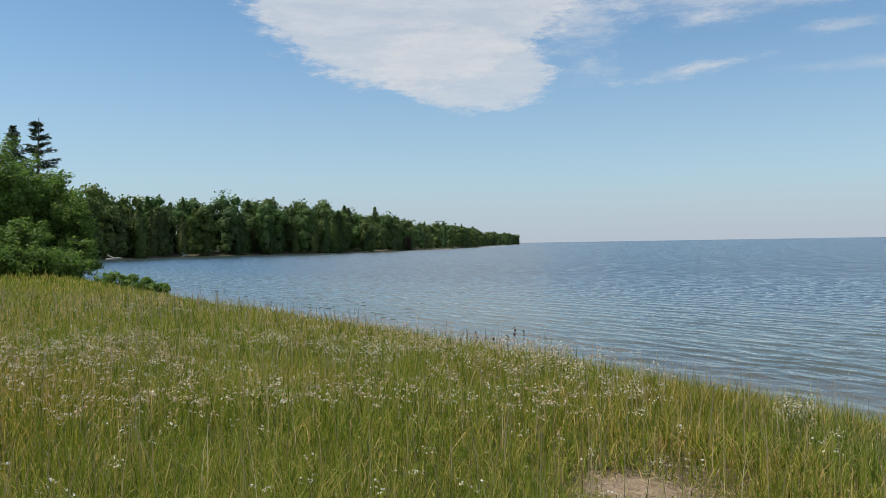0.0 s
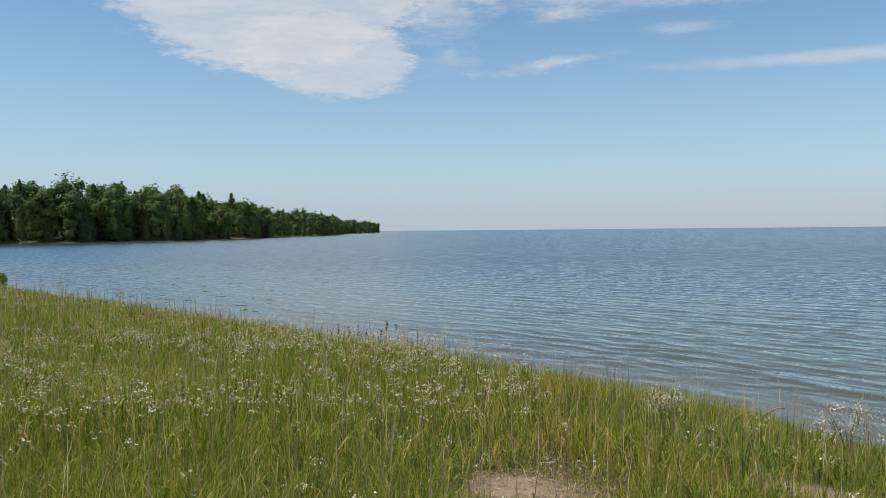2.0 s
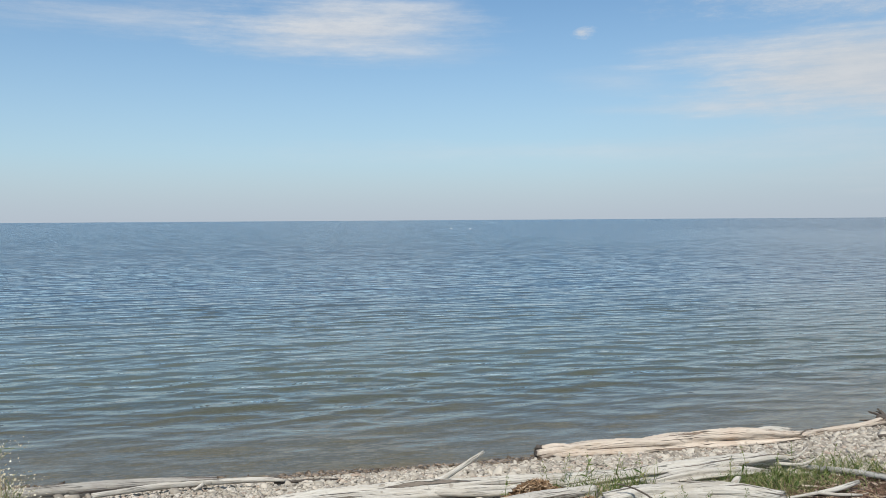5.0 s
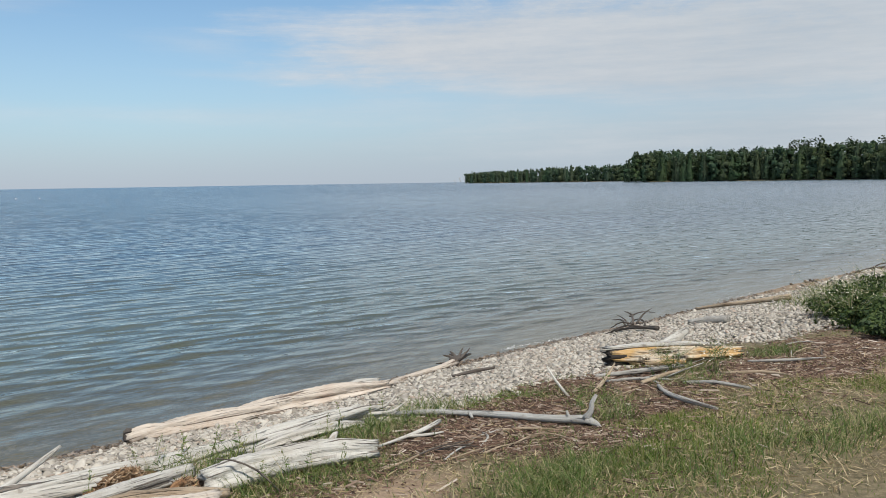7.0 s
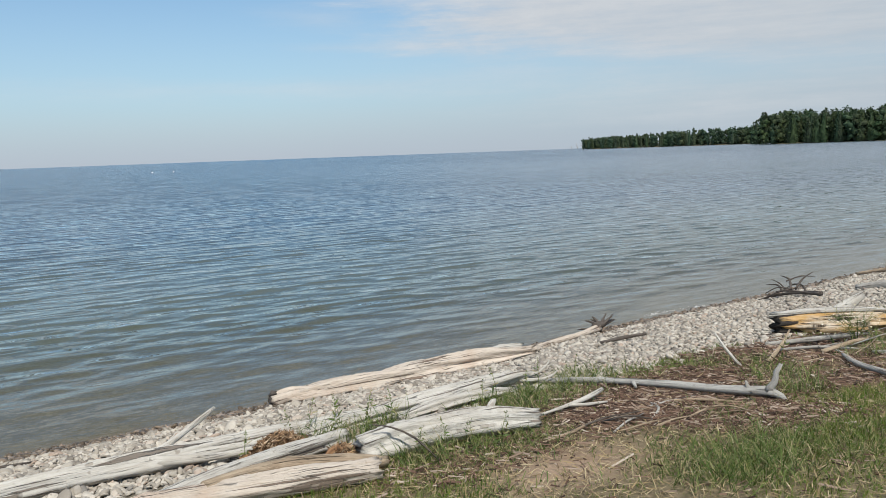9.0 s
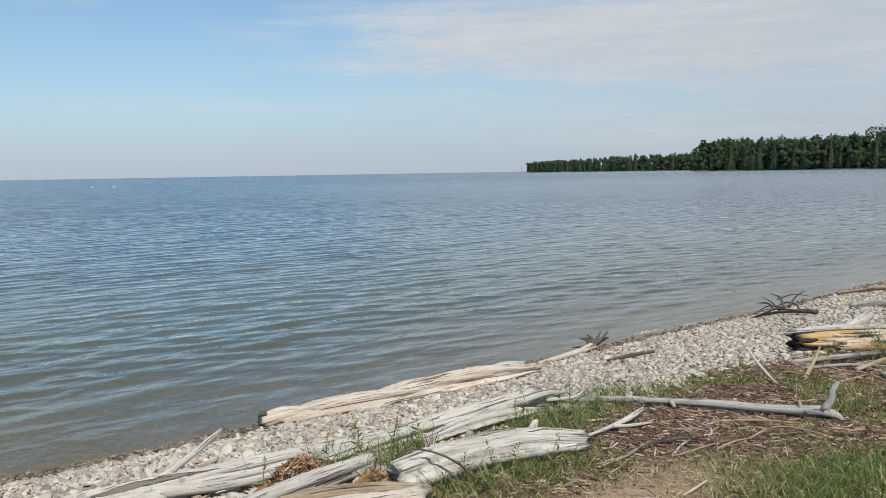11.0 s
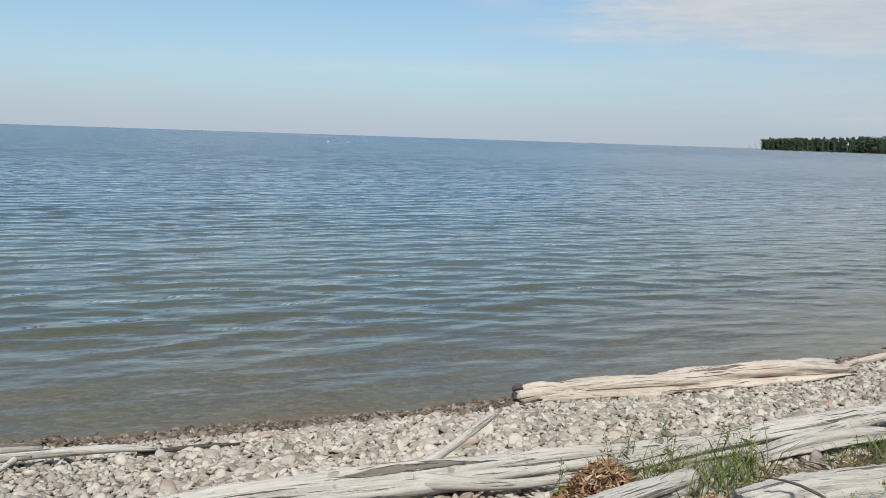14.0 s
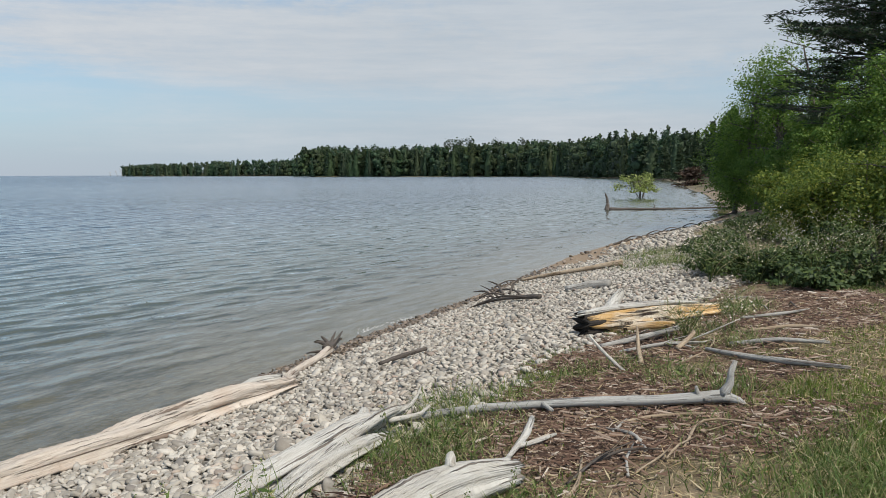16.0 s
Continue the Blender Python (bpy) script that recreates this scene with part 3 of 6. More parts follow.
def tube(pts, radii, seg=14, step=0.05, ridges=0.10, knots=0.12, flat=1.0, seed=0, ragged=0.0, grooves=5, rough=0.025):
    """A limb or log swept along pts: ridged lengthwise, lumpy, with broken ends. Returns vertices, faces and UVs."""
    rng = np.random.default_rng(seed)
    c, at = curve_points(pts, step)
    r = np.interp(at, np.linspace(0, 1, len(radii)), radii)
    n = len(c)
    along = np.r_[0, np.cumsum(np.linalg.norm(np.diff(c, axis=0), axis=1))]
    tan = np.gradient(c, axis=0)
    tan /= np.linalg.norm(tan, axis=1)[:, None] + 1e-9
    side = np.cross(tan, (0, 0, 1.0))
    weak = np.linalg.norm(side, axis=1) < 0.1
    side[weak] = np.cross(tan[weak], (1.0, 0.2, 0))
    side /= np.linalg.norm(side, axis=1)[:, None]
    up = np.cross(side, tan)
    ang = np.linspace(0, 2 * np.pi, seg, endpoint=False)
    ridge = sum(rng.uniform(0.3, 1) * np.sin(k * ang + rng.uniform(0, 6)) for k in (2, 3, 5, 7)) / 2.2
    drift = sum(rng.uniform(0.3, 1) * np.sin(w * along[:, None] + rng.uniform(0, 6) + rng.integers(1, 4) * ang) for w in (1.7, 4.3, 9.1)) / 2
    wob = 1 + ridges * ridge + knots * drift + rng.normal(0, rough, (n, seg))
    if seg >= 14:
        for _ in range(grooves):  # drying cracks and torn strips along the grain
            mid, half = rng.uniform(0, along[-1]), rng.uniform(0.15, 0.6) * along[-1]
            line = rng.uniform(0, 6.28) + 0.5 * np.sin(along * rng.uniform(1, 4))
            off = (ang[None] - line[:, None] + np.pi) % (2 * np.pi) - np.pi
            wob -= rng.uniform(0.10, 0.26) * np.exp(-((off / rng.uniform(0.14, 0.3)) ** 2)) * np.exp(-(((along - mid) / half) ** 4))[:, None]
        for _ in range(3):  # knots
            mid, line = rng.uniform(0, along[-1]), rng.uniform(0, 6.28)
            off = (ang - line + np.pi) % (2 * np.pi) - np.pi
            wob += rng.uniform(0.12, 0.3) * np.exp(-((off / 0.4) ** 2))[None] * np.exp(-(((along - mid) / (0.5 * np.mean(r))) ** 2))[:, None]
    rr = r[:, None] * wob
    v = c[:, None] + rr[..., None] * (np.cos(ang)[None, :, None] * side[:, None] + flat * np.sin(ang)[None, :, None] * up[:, None])
    if ragged:
        v[0] -= tan[0] * (rng.uniform(0, ragged, seg))[:, None]
        v[-1] += tan[-1] * (rng.uniform(0, ragged, seg))[:, None]
    i, j = np.meshgrid(np.arange(n - 1), np.arange(seg), indexing="ij")
    k = (j + 1) % seg
    faces = np.stack([i * seg + j, i * seg + k, (i + 1) * seg + k, (i + 1) * seg + j], -1).reshape(-1, 4).tolist()
    verts = np.vstack([v.reshape(-1, 3), c[0] + tan[0] * r[0] * 0.25, c[-1] - tan[-1] * r[-1] * 0.25])
    a, b = n * seg, n * seg + 1
    faces += [[a, (j_ + 1) % seg, j_] for j_ in range(seg)] + [[b, (n - 1) * seg + j_, (n - 1) * seg + (j_ + 1) % seg] for j_ in range(seg)]
    fold = np.abs(np.linspace(-1, 1, seg)) * np.pi
    uv = np.stack(np.broadcast_arrays(along[:, None], fold[None] * np.mean(r)), -1).reshape(-1, 2)
    uv = np.vstack([uv, [along[0], 0], [along[-1], 0]])
    return verts, faces, uv


def tube_mesh(name, mat, *args, **kw):
    v, f, uv = tube(*args, **kw)
    return mesh_of(name, v, f, mat, uv)


def joined(pieces):
    """Vertices, faces and UVs of several tubes as one."""
    vs, fs, us, n = [], [], [], 0
    for v, f, u in pieces:
        vs.append(v), us.append(u)
        fs += [[i + n for i in face] for face in f]
        n += len(v)
    return np.vstack(vs), fs, np.vstack(us)


def leaves(centres, size, rng, long=1.6, up=0.3, along=None, size_var=0.35, face=None):
    """One bent leaf of two triangles at each centre. Returns vertices and faces."""
    n = len(centres)
    nrm = rng.normal(0, 1, (n, 3))
    nrm[:, 2] += up * 2
    if face is not None:
        nrm += face
    nrm /= np.linalg.norm(nrm, axis=1)[:, None]
    d = rng.normal(0, 1, (n, 3)) if along is None else along + rng.normal(0, 0.25, (n, 3))
    d -= nrm * (d * nrm).sum(1)[:, None]
    d /= np.linalg.norm(d, axis=1)[:, None] + 1e-9
    e = np.cross(nrm, d)
    s = (size * (1 + size_var * rng.normal(0, 1, n)).clip(0.4, 2))[:, None]
    v = np.stack([centres - d * s * long / 2, centres + e * s / 2 + nrm * s * 0.12, centres + d * s * long / 2, centres - e * s / 2 + nrm * s * 0.12], 1)
    return v.reshape(-1, 3), np.arange(4 * n).reshape(n, 4)


def blades(xy, z, height, width, lean, rng, bend=0.5):
    """Grass: one tapering bent blade (two quads) at each place."""
    n = len(xy)
    a = rng.uniform(0, 2 * np.pi, n)
    out = np.stack([np.cos(a), np.sin(a), 0 * a], 1)
    wide = np.stack([-np.sin(a), np.cos(a), 0 * a], 1) * (width / 2)[:, None]
    turn = rng.uniform(0, 2 * np.pi, n)
    wide = np.stack([np.cos(turn), np.sin(turn), 0 * turn], 1) * (width / 2)[:, None]
    base = np.c_[xy, z - 0.01]
    reach = (lean * height)[:, None] * out
    rise = np.stack([0 * a, 0 * a, height], 1)
    mid = base + reach * 0.35 + rise * 0.55
    tip = base + reach + rise * (1 - bend * lean**2)[:, None]
    v = np.stack([base - wide, base + wide, mid + wide * 0.8, mid - wide * 0.8, tip + wide * 0.12, tip - wide * 0.12], 1)
    k = 6 * np.arange(n)[:, None]
    return v.reshape(-1, 3), np.vstack([k + [0, 1, 2, 3], k + [3, 2, 4, 5]])


def stack(*sets):
    vs, fs, n = [], [], 0
    for v, f in sets:
        vs.append(v), fs.append(f + n)
        n += len(v)
    return np.vstack(vs), np.vstack(fs)

# ---- the lie of the land ----
SHORE = [(-1500, 300), (-900, 285), (-752, 272), (-640, 205), (-413, 124), (-300, 62), (-262, 45), (-235, 12), (-208, -15), (-186, -30), (-150, -48),
         (-110, -40), (-80, -20), (-60, -10), (-40, -4.2), (-25, 0.6), (-15, 4.2), (-10, 5.8), (-7, 6.45), (-4, 6.95), (-2, 7.2), (0, 7.62),
         (2.5, 8.35), (5.4, 9.25), (8.5, 10.1), (10.8, 10.8), (14.6, 12.1), (19, 13.2), (27.4, 14.5), (33.4, 16), (42, 18.5), (60, 27), (120, 55),
         (205, 96), (330, 190), (425, 262), (470, 330), (480, 420), (440, 525), (520, 575), (640, 720), (625, 950), (578, 1035), (760, 1200), (1500, 1300)]


def inland(x, y):
    """Metres inland from the waterline; negative out on the lake."""
    x, y = np.asarray(x, float), np.asarray(y, float)
    best, sign = np.full(x.shape, 1e9), np.ones(x.shape)
    for (ax, ay), (bx, by) in zip(SHORE, SHORE[1:]):
        dx, dy = bx - ax, by - ay
        u = np.clip(((x - ax) * dx + (y - ay) * dy) / (dx * dx + dy * dy), 0, 1)
        ex, ey = x - ax - u * dx, y - ay - u * dy
        d = np.hypot(ex, ey)
        side = dx * ey - dy * ex
        near = d < best
        best, sign = np.where(near, d, best), np.where(near, np.where(side < 0, 1.0, -1.0), sign)
    return best * sign


def ground_height(x, y):
    s = inland(x, y)
    z = np.interp(s, [-60, -20, -6, -2, 0, 1, 2, 3, 4, 6, 8, 12, 30, 120, 600], [-3, -1.6, -0.55, -0.17, 0, 0.21, 0.41, 0.55, 0.62, 0.73, 0.81, 0.92, 1.3, 8, 14])
    lumps = 0.05 * np.sin(0.9 * x + 1.3 * np.sin(0.7 * y)) * np.sin(1.1 * y + 0.6) + 0.02 * np.sin(2.7 * x + 1) * np.sin(3.1 * y)
    return z + lumps * np.clip((s - 1.2) / 3, 0, 1)


def smooth(v, a, b):
    u = np.clip((v - a) / (b - a), 0, 1)
    return u * u * (3 - 2 * u)


def wander(x, y, size=1.0, seed=0.0):
    """Gentle irregular variation between about -1 and 1."""
    x, y = np.asarray(x) / size + seed * 3.7, np.asarray(y) / size - seed * 2.3
    return (np.sin(1.7 * x + 1.1 * np.sin(1.3 * y + seed)) + np.sin(2.1 * y + 1.4 * np.sin(0.9 * x)) + 0.6 * np.sin(4.3 * x + 3.1 * y) + 0.5 * np.sin(5.1 * y - 3.7 * x + 2)) / 2.6


def blob(x, y, cx, cy, rx, ry, turn=0.0):
    c, s = math.cos(radians(turn)), math.sin(radians(turn))
    dx, dy = x - cx, y - cy
    return np.hypot((c * dx + s * dy) / rx, (c * dy - s * dx) / ry) + 0.22 * wander(x, y, 0.35, 1)


def zones(x, y):
    """How much of each kind of ground lies at a place."""
    s = inland(x, y)
    edge = np.interp(x, [-12, -6, -4, -3.4, -2.6, -1, 1, 3, 5, 7, 9, 12, 16, 24, 60], [0.3, 0.4, 0.45, 0.7, 1.9, 2.9, 2.5, 2.7, 2.9, 3.3, 3.6, 3.3, 2.2, 1.6, 1.0]) + 0.25 * wander(x, y, 0.7, 2)
    shingle = 1 - smooth(s, edge - 0.15, edge + 0.25)
    beach_sand = smooth(x, 7.5, 11) * (1 - smooth(s, 0.5 + 0.06 * np.clip(x - 8, 0, 20), 1.0 + 0.07 * np.clip(x - 8, 0, 20))) * (1 - smooth(x, 60, 90))
    wet = (1 - smooth(s, 0.12, 0.42)) * smooth(x, -30, -8) * (1 - smooth(x, 60, 90))
    bark = 0 * x
    for row in ((3.0, 5.05, 0.85, 0.5, -35), (3.6, 4.9, 1.0, 0.45, -35), (5.6, 5.0, 1.4, 0.65, -25), (7.0, 5.2, 1.1, 0.7, -10), (1.6, 5.1, 0.9, 0.35, 10), (2.9, 4.55, 0.9, 0.45, -40), (3.1, 4.15, 0.45, 0.3, -40), (4.6, 5.3, 0.9, 0.5, -30)):
        bark = np.maximum(bark, 1 - smooth(blob(x, y, *row), 0.75, 1.15))
    sand = 0 * x
    for row in ((1.75, 4.05, 0.6, 0.3, 10), (-3.75, 2.0, 0.42, 0.3, 40), (6.6, 4.2, 0.5, 0.25, 10), (-3.0, 3.6, 0.5, 0.3, 20), (-2.4, 2.6, 0.8, 0.4, 60)):
        sand = np.maximum(sand, 1 - smooth(blob(x, y, *row), 0.45, 1.3))
    under = 1 - smooth(s, -0.25, 0.05)
    return {"thatch": 1 - smooth(x, -2.2, -1.2), "sand": sand, "bark": bark, "shingle": shingle * (1 - smooth(np.hypot(x, y), 70, 100)), "forest_floor": smooth(np.hypot(x, y), 60, 85) * smooth(s, 0.3, 1.5), "wet_sand": np.maximum(0.75 * wet, beach_sand), "bed": under}


def spread(limit, near, cells, power):
    u = np.linspace(-1, 1, cells)
    return np.sign(u) * (near * np.abs(u) + (limit - near) * np.abs(u) ** power)


def grid(xs, ys):
    x, y = np.meshgrid(xs, ys, indexing="ij")
    i, j = np.meshgrid(np.arange(len(xs) - 1), np.arange(len(ys) - 1), indexing="ij")
    k = i * len(ys) + j
    return x.ravel(), y.ravel(), np.stack([k, k + len(ys), k + len(ys) + 1, k + 1], -1).reshape(-1, 4)


gx, gy, gf = grid(2.0 + spread(4700, 26, 310, 9), 4.5 + spread(4700, 20, 270, 9))
gz = ground_height(gx, gy) + 0.006 * wander(gx, gy, 0.09, 4)
ground = new("ground", mesh_of("ground", np.c_[gx, gy, gz], gf, GROUND, attrs=zones(gx, gy)))
tagged(ground, "lakeshore ground of pale shingle, sand, bark litter and turf", "ground", kind="structure")

# ---- the lake ----
bearing = np.r_[np.radians(np.arange(-80, 110, 0.5)), np.radians(np.arange(112, 278, 4.0))]
reach_ = np.r_[np.arange(2.0, 7.0, 0.2), np.arange(7.0, 22, 0.1), 22 * (60 / 22) ** np.linspace(0, 1, 100)[:-1], 60 * (4700 / 60) ** np.linspace(0, 1, 60)]
na, nr = len(bearing), len(reach_)
wa, wr = np.meshgrid(bearing, reach_, indexing="ij")
wx, wy = (-np.sin(wa) * wr).ravel(), (2.0 + np.cos(wa) * wr).ravel()
ws = inland(wx, wy)
calm = smooth(-ws, 0.1, 2.2) * (1 - smooth(wr.ravel(), 38, 60))
rng = np.random.default_rng(5)
wz = 0 * wx
for _ in range(46):
    length = rng.uniform(0.34, 0.7) if _ < 26 else rng.uniform(0.9, 2.6)
    turn_ = radians(104 + rng.normal(0, 27 if _ < 26 else 17))
    phase = (2 * np.pi / length * (np.cos(turn_) * wx + np.sin(turn_) * wy) + rng.uniform(0, 6.28) + 0.6 * wander(wx, wy, 6.0, 3))
    wz += (0.0036 if _ < 26 else 0.0015) * length * (2 * (0.5 + 0.5 * np.sin(phase)) ** 2.4 - 0.75) * (0.65 + 0.6 * wander(wx, wy, 2.6, length))
# low swells that steepen towards the beach
run_ = -ws + 0.35 * wander(wx, wy, 3.2, 6)
for length, high_, seed_ in ((0.95, 0.017, 1.0), (0.62, 0.009, 2.0)):
    patch_ = smooth(wander(wx + 0.3 * wy, 3.0 * run_, 1.5, seed_), -0.5, 0.7)
    crest = (0.5 + 0.5 * np.sin(2 * np.pi * run_ / length + 0.5 * wander(wx, wy, 1.1, seed_ + 4))) ** 3.2
    wz += high_ * (crest - 0.35) * patch_ * smooth(-ws, 0.25, 0.8) * (1 - smooth(-ws, 4.0, 9.0))
wi, wj = np.meshgrid(np.arange(na), np.arange(nr - 1), indexing="ij")
wk = (wi + 1) % na
wf = np.stack([wi * nr + wj, wk * nr + wj, wk * nr + wj + 1, wi * nr + wj + 1], -1).reshape(-1, 4)[:, ::-1]
lake = new("water", mesh_of("water", np.c_[wx, wy, wz * calm], wf, WATER, attrs={"depth": np.clip(-ground_height(wx, wy) / 1.6, 0, 1)}))
tagged(lake, "rippled grey-blue lake water, clear and brownish at the edge", "water", kind="structure")

# ---- far woods ----
def cube_ball(n):
    """A unit ball of quads, n to a side of each of its six faces."""
    u = np.tan(np.linspace(-1, 1, n + 1) * math.pi / 4)
    a_, b_ = np.meshgrid(u, u, indexing="ij")
    one = np.ones_like(a_)
    i, j = np.meshgrid(np.arange(n), np.arange(n), indexing="ij")
    k = (i * (n + 1) + j).ravel()
    face = np.stack([k, k + n + 1, k + n + 2, k + 1], -1)
    vs, fs = [], []
    for axis in range(3):
        for sign in (1, -1):
            p = [None] * 3
            p[axis], p[(axis + 1) % 3], p[(axis + 2) % 3] = sign * one, a_, b_
            fs.append((face if sign > 0 else face[:, ::-1]) + len(vs) * (n + 1) ** 2)
            vs.append(np.stack([q.ravel() for q in p], 1))
    v = np.vstack(vs)
    return v / np.linalg.norm(v, axis=1)[:, None], np.vstack(fs)


BALL = cube_ball(2)


def lumpy(d, rng, amount):
    """Smooth uneven swelling over a ball's directions."""
    out = 0
    for k in range(5):
        w = rng.normal(0, 1, 3) * (1.6 + k)
        out = out + np.sin(d @ w + rng.uniform(0, 6.28)) / (1 + 0.5 * k)
    return 1 + amount * out


def broad_shape(rng, quads, leaf=0.06, rich=1):
    """A leafy crown one unit high on the ground: overlapping rounded heads of foliage with loose sprays over them."""
    heads = [(rng.uniform(-0.18, 0.18), rng.uniform(-0.18, 0.18), rng.uniform(0.42, 0.84), rng.uniform(0.10, 0.17)) for _ in range(5 + 4 * rich)] + [(0.05, 0, 0.36, 0.2), (-0.06, 0.05, 0.26, 0.19), (0.04, -0.05, 0.14, 0.17)]
    sets, pts, way_ = [], [], []
    ball, ball_faces = BALL
    for n, (x, y, z, r) in enumerate(heads):
        q = ball * (lumpy(ball, rng, 0.12) * r * (0.62 if rich else 0.66))[:, None] * (1, 1, 0.85) + (x, y, z)
        q[:, 2] = np.maximum(q[:, 2], 0.0)
        sets.append((q, ball_faces))
        d = rng.normal(0, 1, (quads // len(heads), 3))
        d /= np.linalg.norm(d, axis=1)[:, None]
        pts.append(d * (lumpy(d, rng, 0.10) * r * rng.uniform(0.66, 1.1, len(d)))[:, None] * (1, 1, 0.9) + (x, y, z))
        way_.append(d * 1.6)
    pts = np.vstack(pts)
    pts[:, 2] = np.maximum(pts[:, 2], 0.02)
    return stack(*sets, leaves(pts, leaf, rng, 1.3, 0.25, face=np.vstack(way_)))


def fir_shape(rng, quads, leaf=0.05, rich=1):
    """A cedar or spruce one unit high: a dense uneven cone of upswept sprays, nearly to the ground."""
    rings, seg = (9, 7) if rich else (7, 6)
    z, a = np.meshgrid(np.linspace(0, 1, rings), np.linspace(0, 2 * np.pi, seg, endpoint=False), indexing="ij")
    wide_ = rng.uniform(0.19, 0.27)

    def reach(z, a):
        lobes = 1 + 0.16 * np.sin(3 * a + 5 * z + rng_a) + 0.12 * np.sin(5 * a - 9 * z + rng_b) + 0.10 * np.sin(26 * z + 2 * a + rng_c)
        return (wide_ * (1 - z) ** 0.72 * (0.75 + 0.25 * np.minimum(1, z / 0.25)) + 0.004) * lobes

    rng_a, rng_b, rng_c = rng.uniform(0, 6.28, 3)
    r = reach(z, a) * rng.uniform(0.55, 0.68, z.shape)
    v = np.stack([np.cos(a) * r, np.sin(a) * r, z * 0.96], -1).reshape(-1, 3)
    i, j = np.meshgrid(np.arange(rings - 1), np.arange(seg), indexing="ij")
    k = (j + 1) % seg
    f = np.stack([i * seg + j, i * seg + k, (i + 1) * seg + k, (i + 1) * seg + j], -1).reshape(-1, 4)
    zz, aa = rng.uniform(0.02, 1, quads) ** 1.15, rng.uniform(0, 2 * np.pi, quads)
    rr = reach(zz, aa) * rng.uniform(0.64, 1.06, quads)
    out = np.stack([np.cos(aa), np.sin(aa), 0.4 + 0 * aa], 1)
    return stack((v, f), leaves(np.stack([np.cos(aa) * rr, np.sin(aa) * rr, zz], 1), leaf * 0.75, rng, 1.9, 0.3, np.stack([np.cos(aa), np.sin(aa), 0.7 + 0 * aa], 1), face=out * 1.4))


def pine_shape(rng, quads, leaf=0.06, rich=1):
    """A tall pine standing clear: bare below, flat plumes above."""
    tiers = [(rng.uniform(-0.08, 0.08), rng.uniform(-0.08, 0.08), zz) for zz in np.linspace(0.42, 0.97, 8)]
    pts = np.array([np.array(tiers[n % 8]) * (1 - 0.4 * (n % 8) / 8, 1 - 0.4 * (n % 8) / 8, 1) + rng.normal(0, 1, 3) * (0.05, 0.05, 0.03) for n in range(260)])
    trunk = np.c_[rng.normal(0, 0.01, (60, 2)), rng.uniform(0.2, 0.98, 60)]
    return leaves(np.vstack([pts, trunk]), leaf * 0.75, rng, 1.4, 0.9)


def wood(name, label, rows, quads, seed, leaf=0.06, haze_blue=1.0, rich=0):
    """One far wood. rows: x, y, height, kind (0 broad, 1 fir, 2 pine), brightness."""
    rng = np.random.default_rng(seed)
    made = [[f(rng, quads, leaf, rich) for _ in range(6)] for f in (broad_shape, fir_shape, pine_shape)]
    vs, fs, ts, n = [], [], [], 0
    for x, y, h, kind, bright in rows:
        v, f = made[int(kind)][rng.integers(6)]
        a = rng.uniform(0, 6.28)
        c, s = math.cos(a), math.sin(a)
        w = h * rng.uniform(0.85, 1.2)
        q = np.c_[(v[:, 0] * c - v[:, 1] * s) * w + x, (v[:, 0] * s + v[:, 1] * c) * w + y, v[:, 2] * h + max(0, float(ground_height(x, y)))]
        # distance haze is painted in here by scaling the foliage's blue
        hue = np.array([bright * rng.uniform(0.85, 1.25), bright, bright * rng.uniform(0.75, 1.05) * haze_blue])
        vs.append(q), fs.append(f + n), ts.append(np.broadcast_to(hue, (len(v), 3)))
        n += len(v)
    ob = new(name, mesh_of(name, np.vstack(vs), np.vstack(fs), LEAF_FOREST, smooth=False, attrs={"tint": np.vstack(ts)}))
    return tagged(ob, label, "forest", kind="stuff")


def along_shore(first, last, count, deep, rng, clear=1.0):
    """Places inland of a run of the shoreline, evenly spread along it."""
    run = np.array(SHORE[first : last + 1], float)
    d = np.r_[0, np.cumsum(np.hypot(*np.diff(run, axis=0).T))]
    out = []
    while len(out) < count:
        u, s = rng.uniform(0, d[-1]), clear + deep * rng.uniform(0, 1) ** 1.7
        k = min(np.searchsorted(d, u, side="right") - 1, len(run) - 2)
        w = (u - d[k]) / (d[k + 1] - d[k])
        t_ = (run[k + 1] - run[k]) / (d[k + 1] - d[k])
        p = run[k] * (1 - w) + run[k + 1] * w + s * np.array([t_[1], -t_[0]])
        if inland(p[0], p[1]) > clear * 0.8:
            out.append((p[0], p[1], s))
    return out


def mixed_wood(places, rng, low, high, firs):
    rows = []
    for x, y, s in places:
        fir = rng.uniform() < (firs if s < 11 else firs * 0.2)
        near_ = float(np.interp(x, [-560, -420, -240, -1, 0], [0.95, 1.0, 1.22, 1.22, 1.0]))
        h = near_ * rng.uniform(low * 0.8, low * 1.22) if s < 6 else near_ * rng.uniform(low, high) * (1.1 if rng.uniform() < 0.08 else 1.0)
        az_ = -math.degrees(math.atan2(x, y))
        h *= float(np.interp(az_, [-72, -66, -62, -58, -53, -49, -46, -41, -36, -30], [0.55, 0.75, 1.02, 1.25, 1.38, 1.38, 1.3, 1.3, 1.28, 1.0])) if x > 0 else (0.84 if fir else 1.0)
        rows.append((x, y, h, 1 if fir else (2 if rng.uniform() < 0.03 else 0), rng.uniform(0.72, 1.0) if fir else rng.uniform(0.95, 1.35)))
    return rows


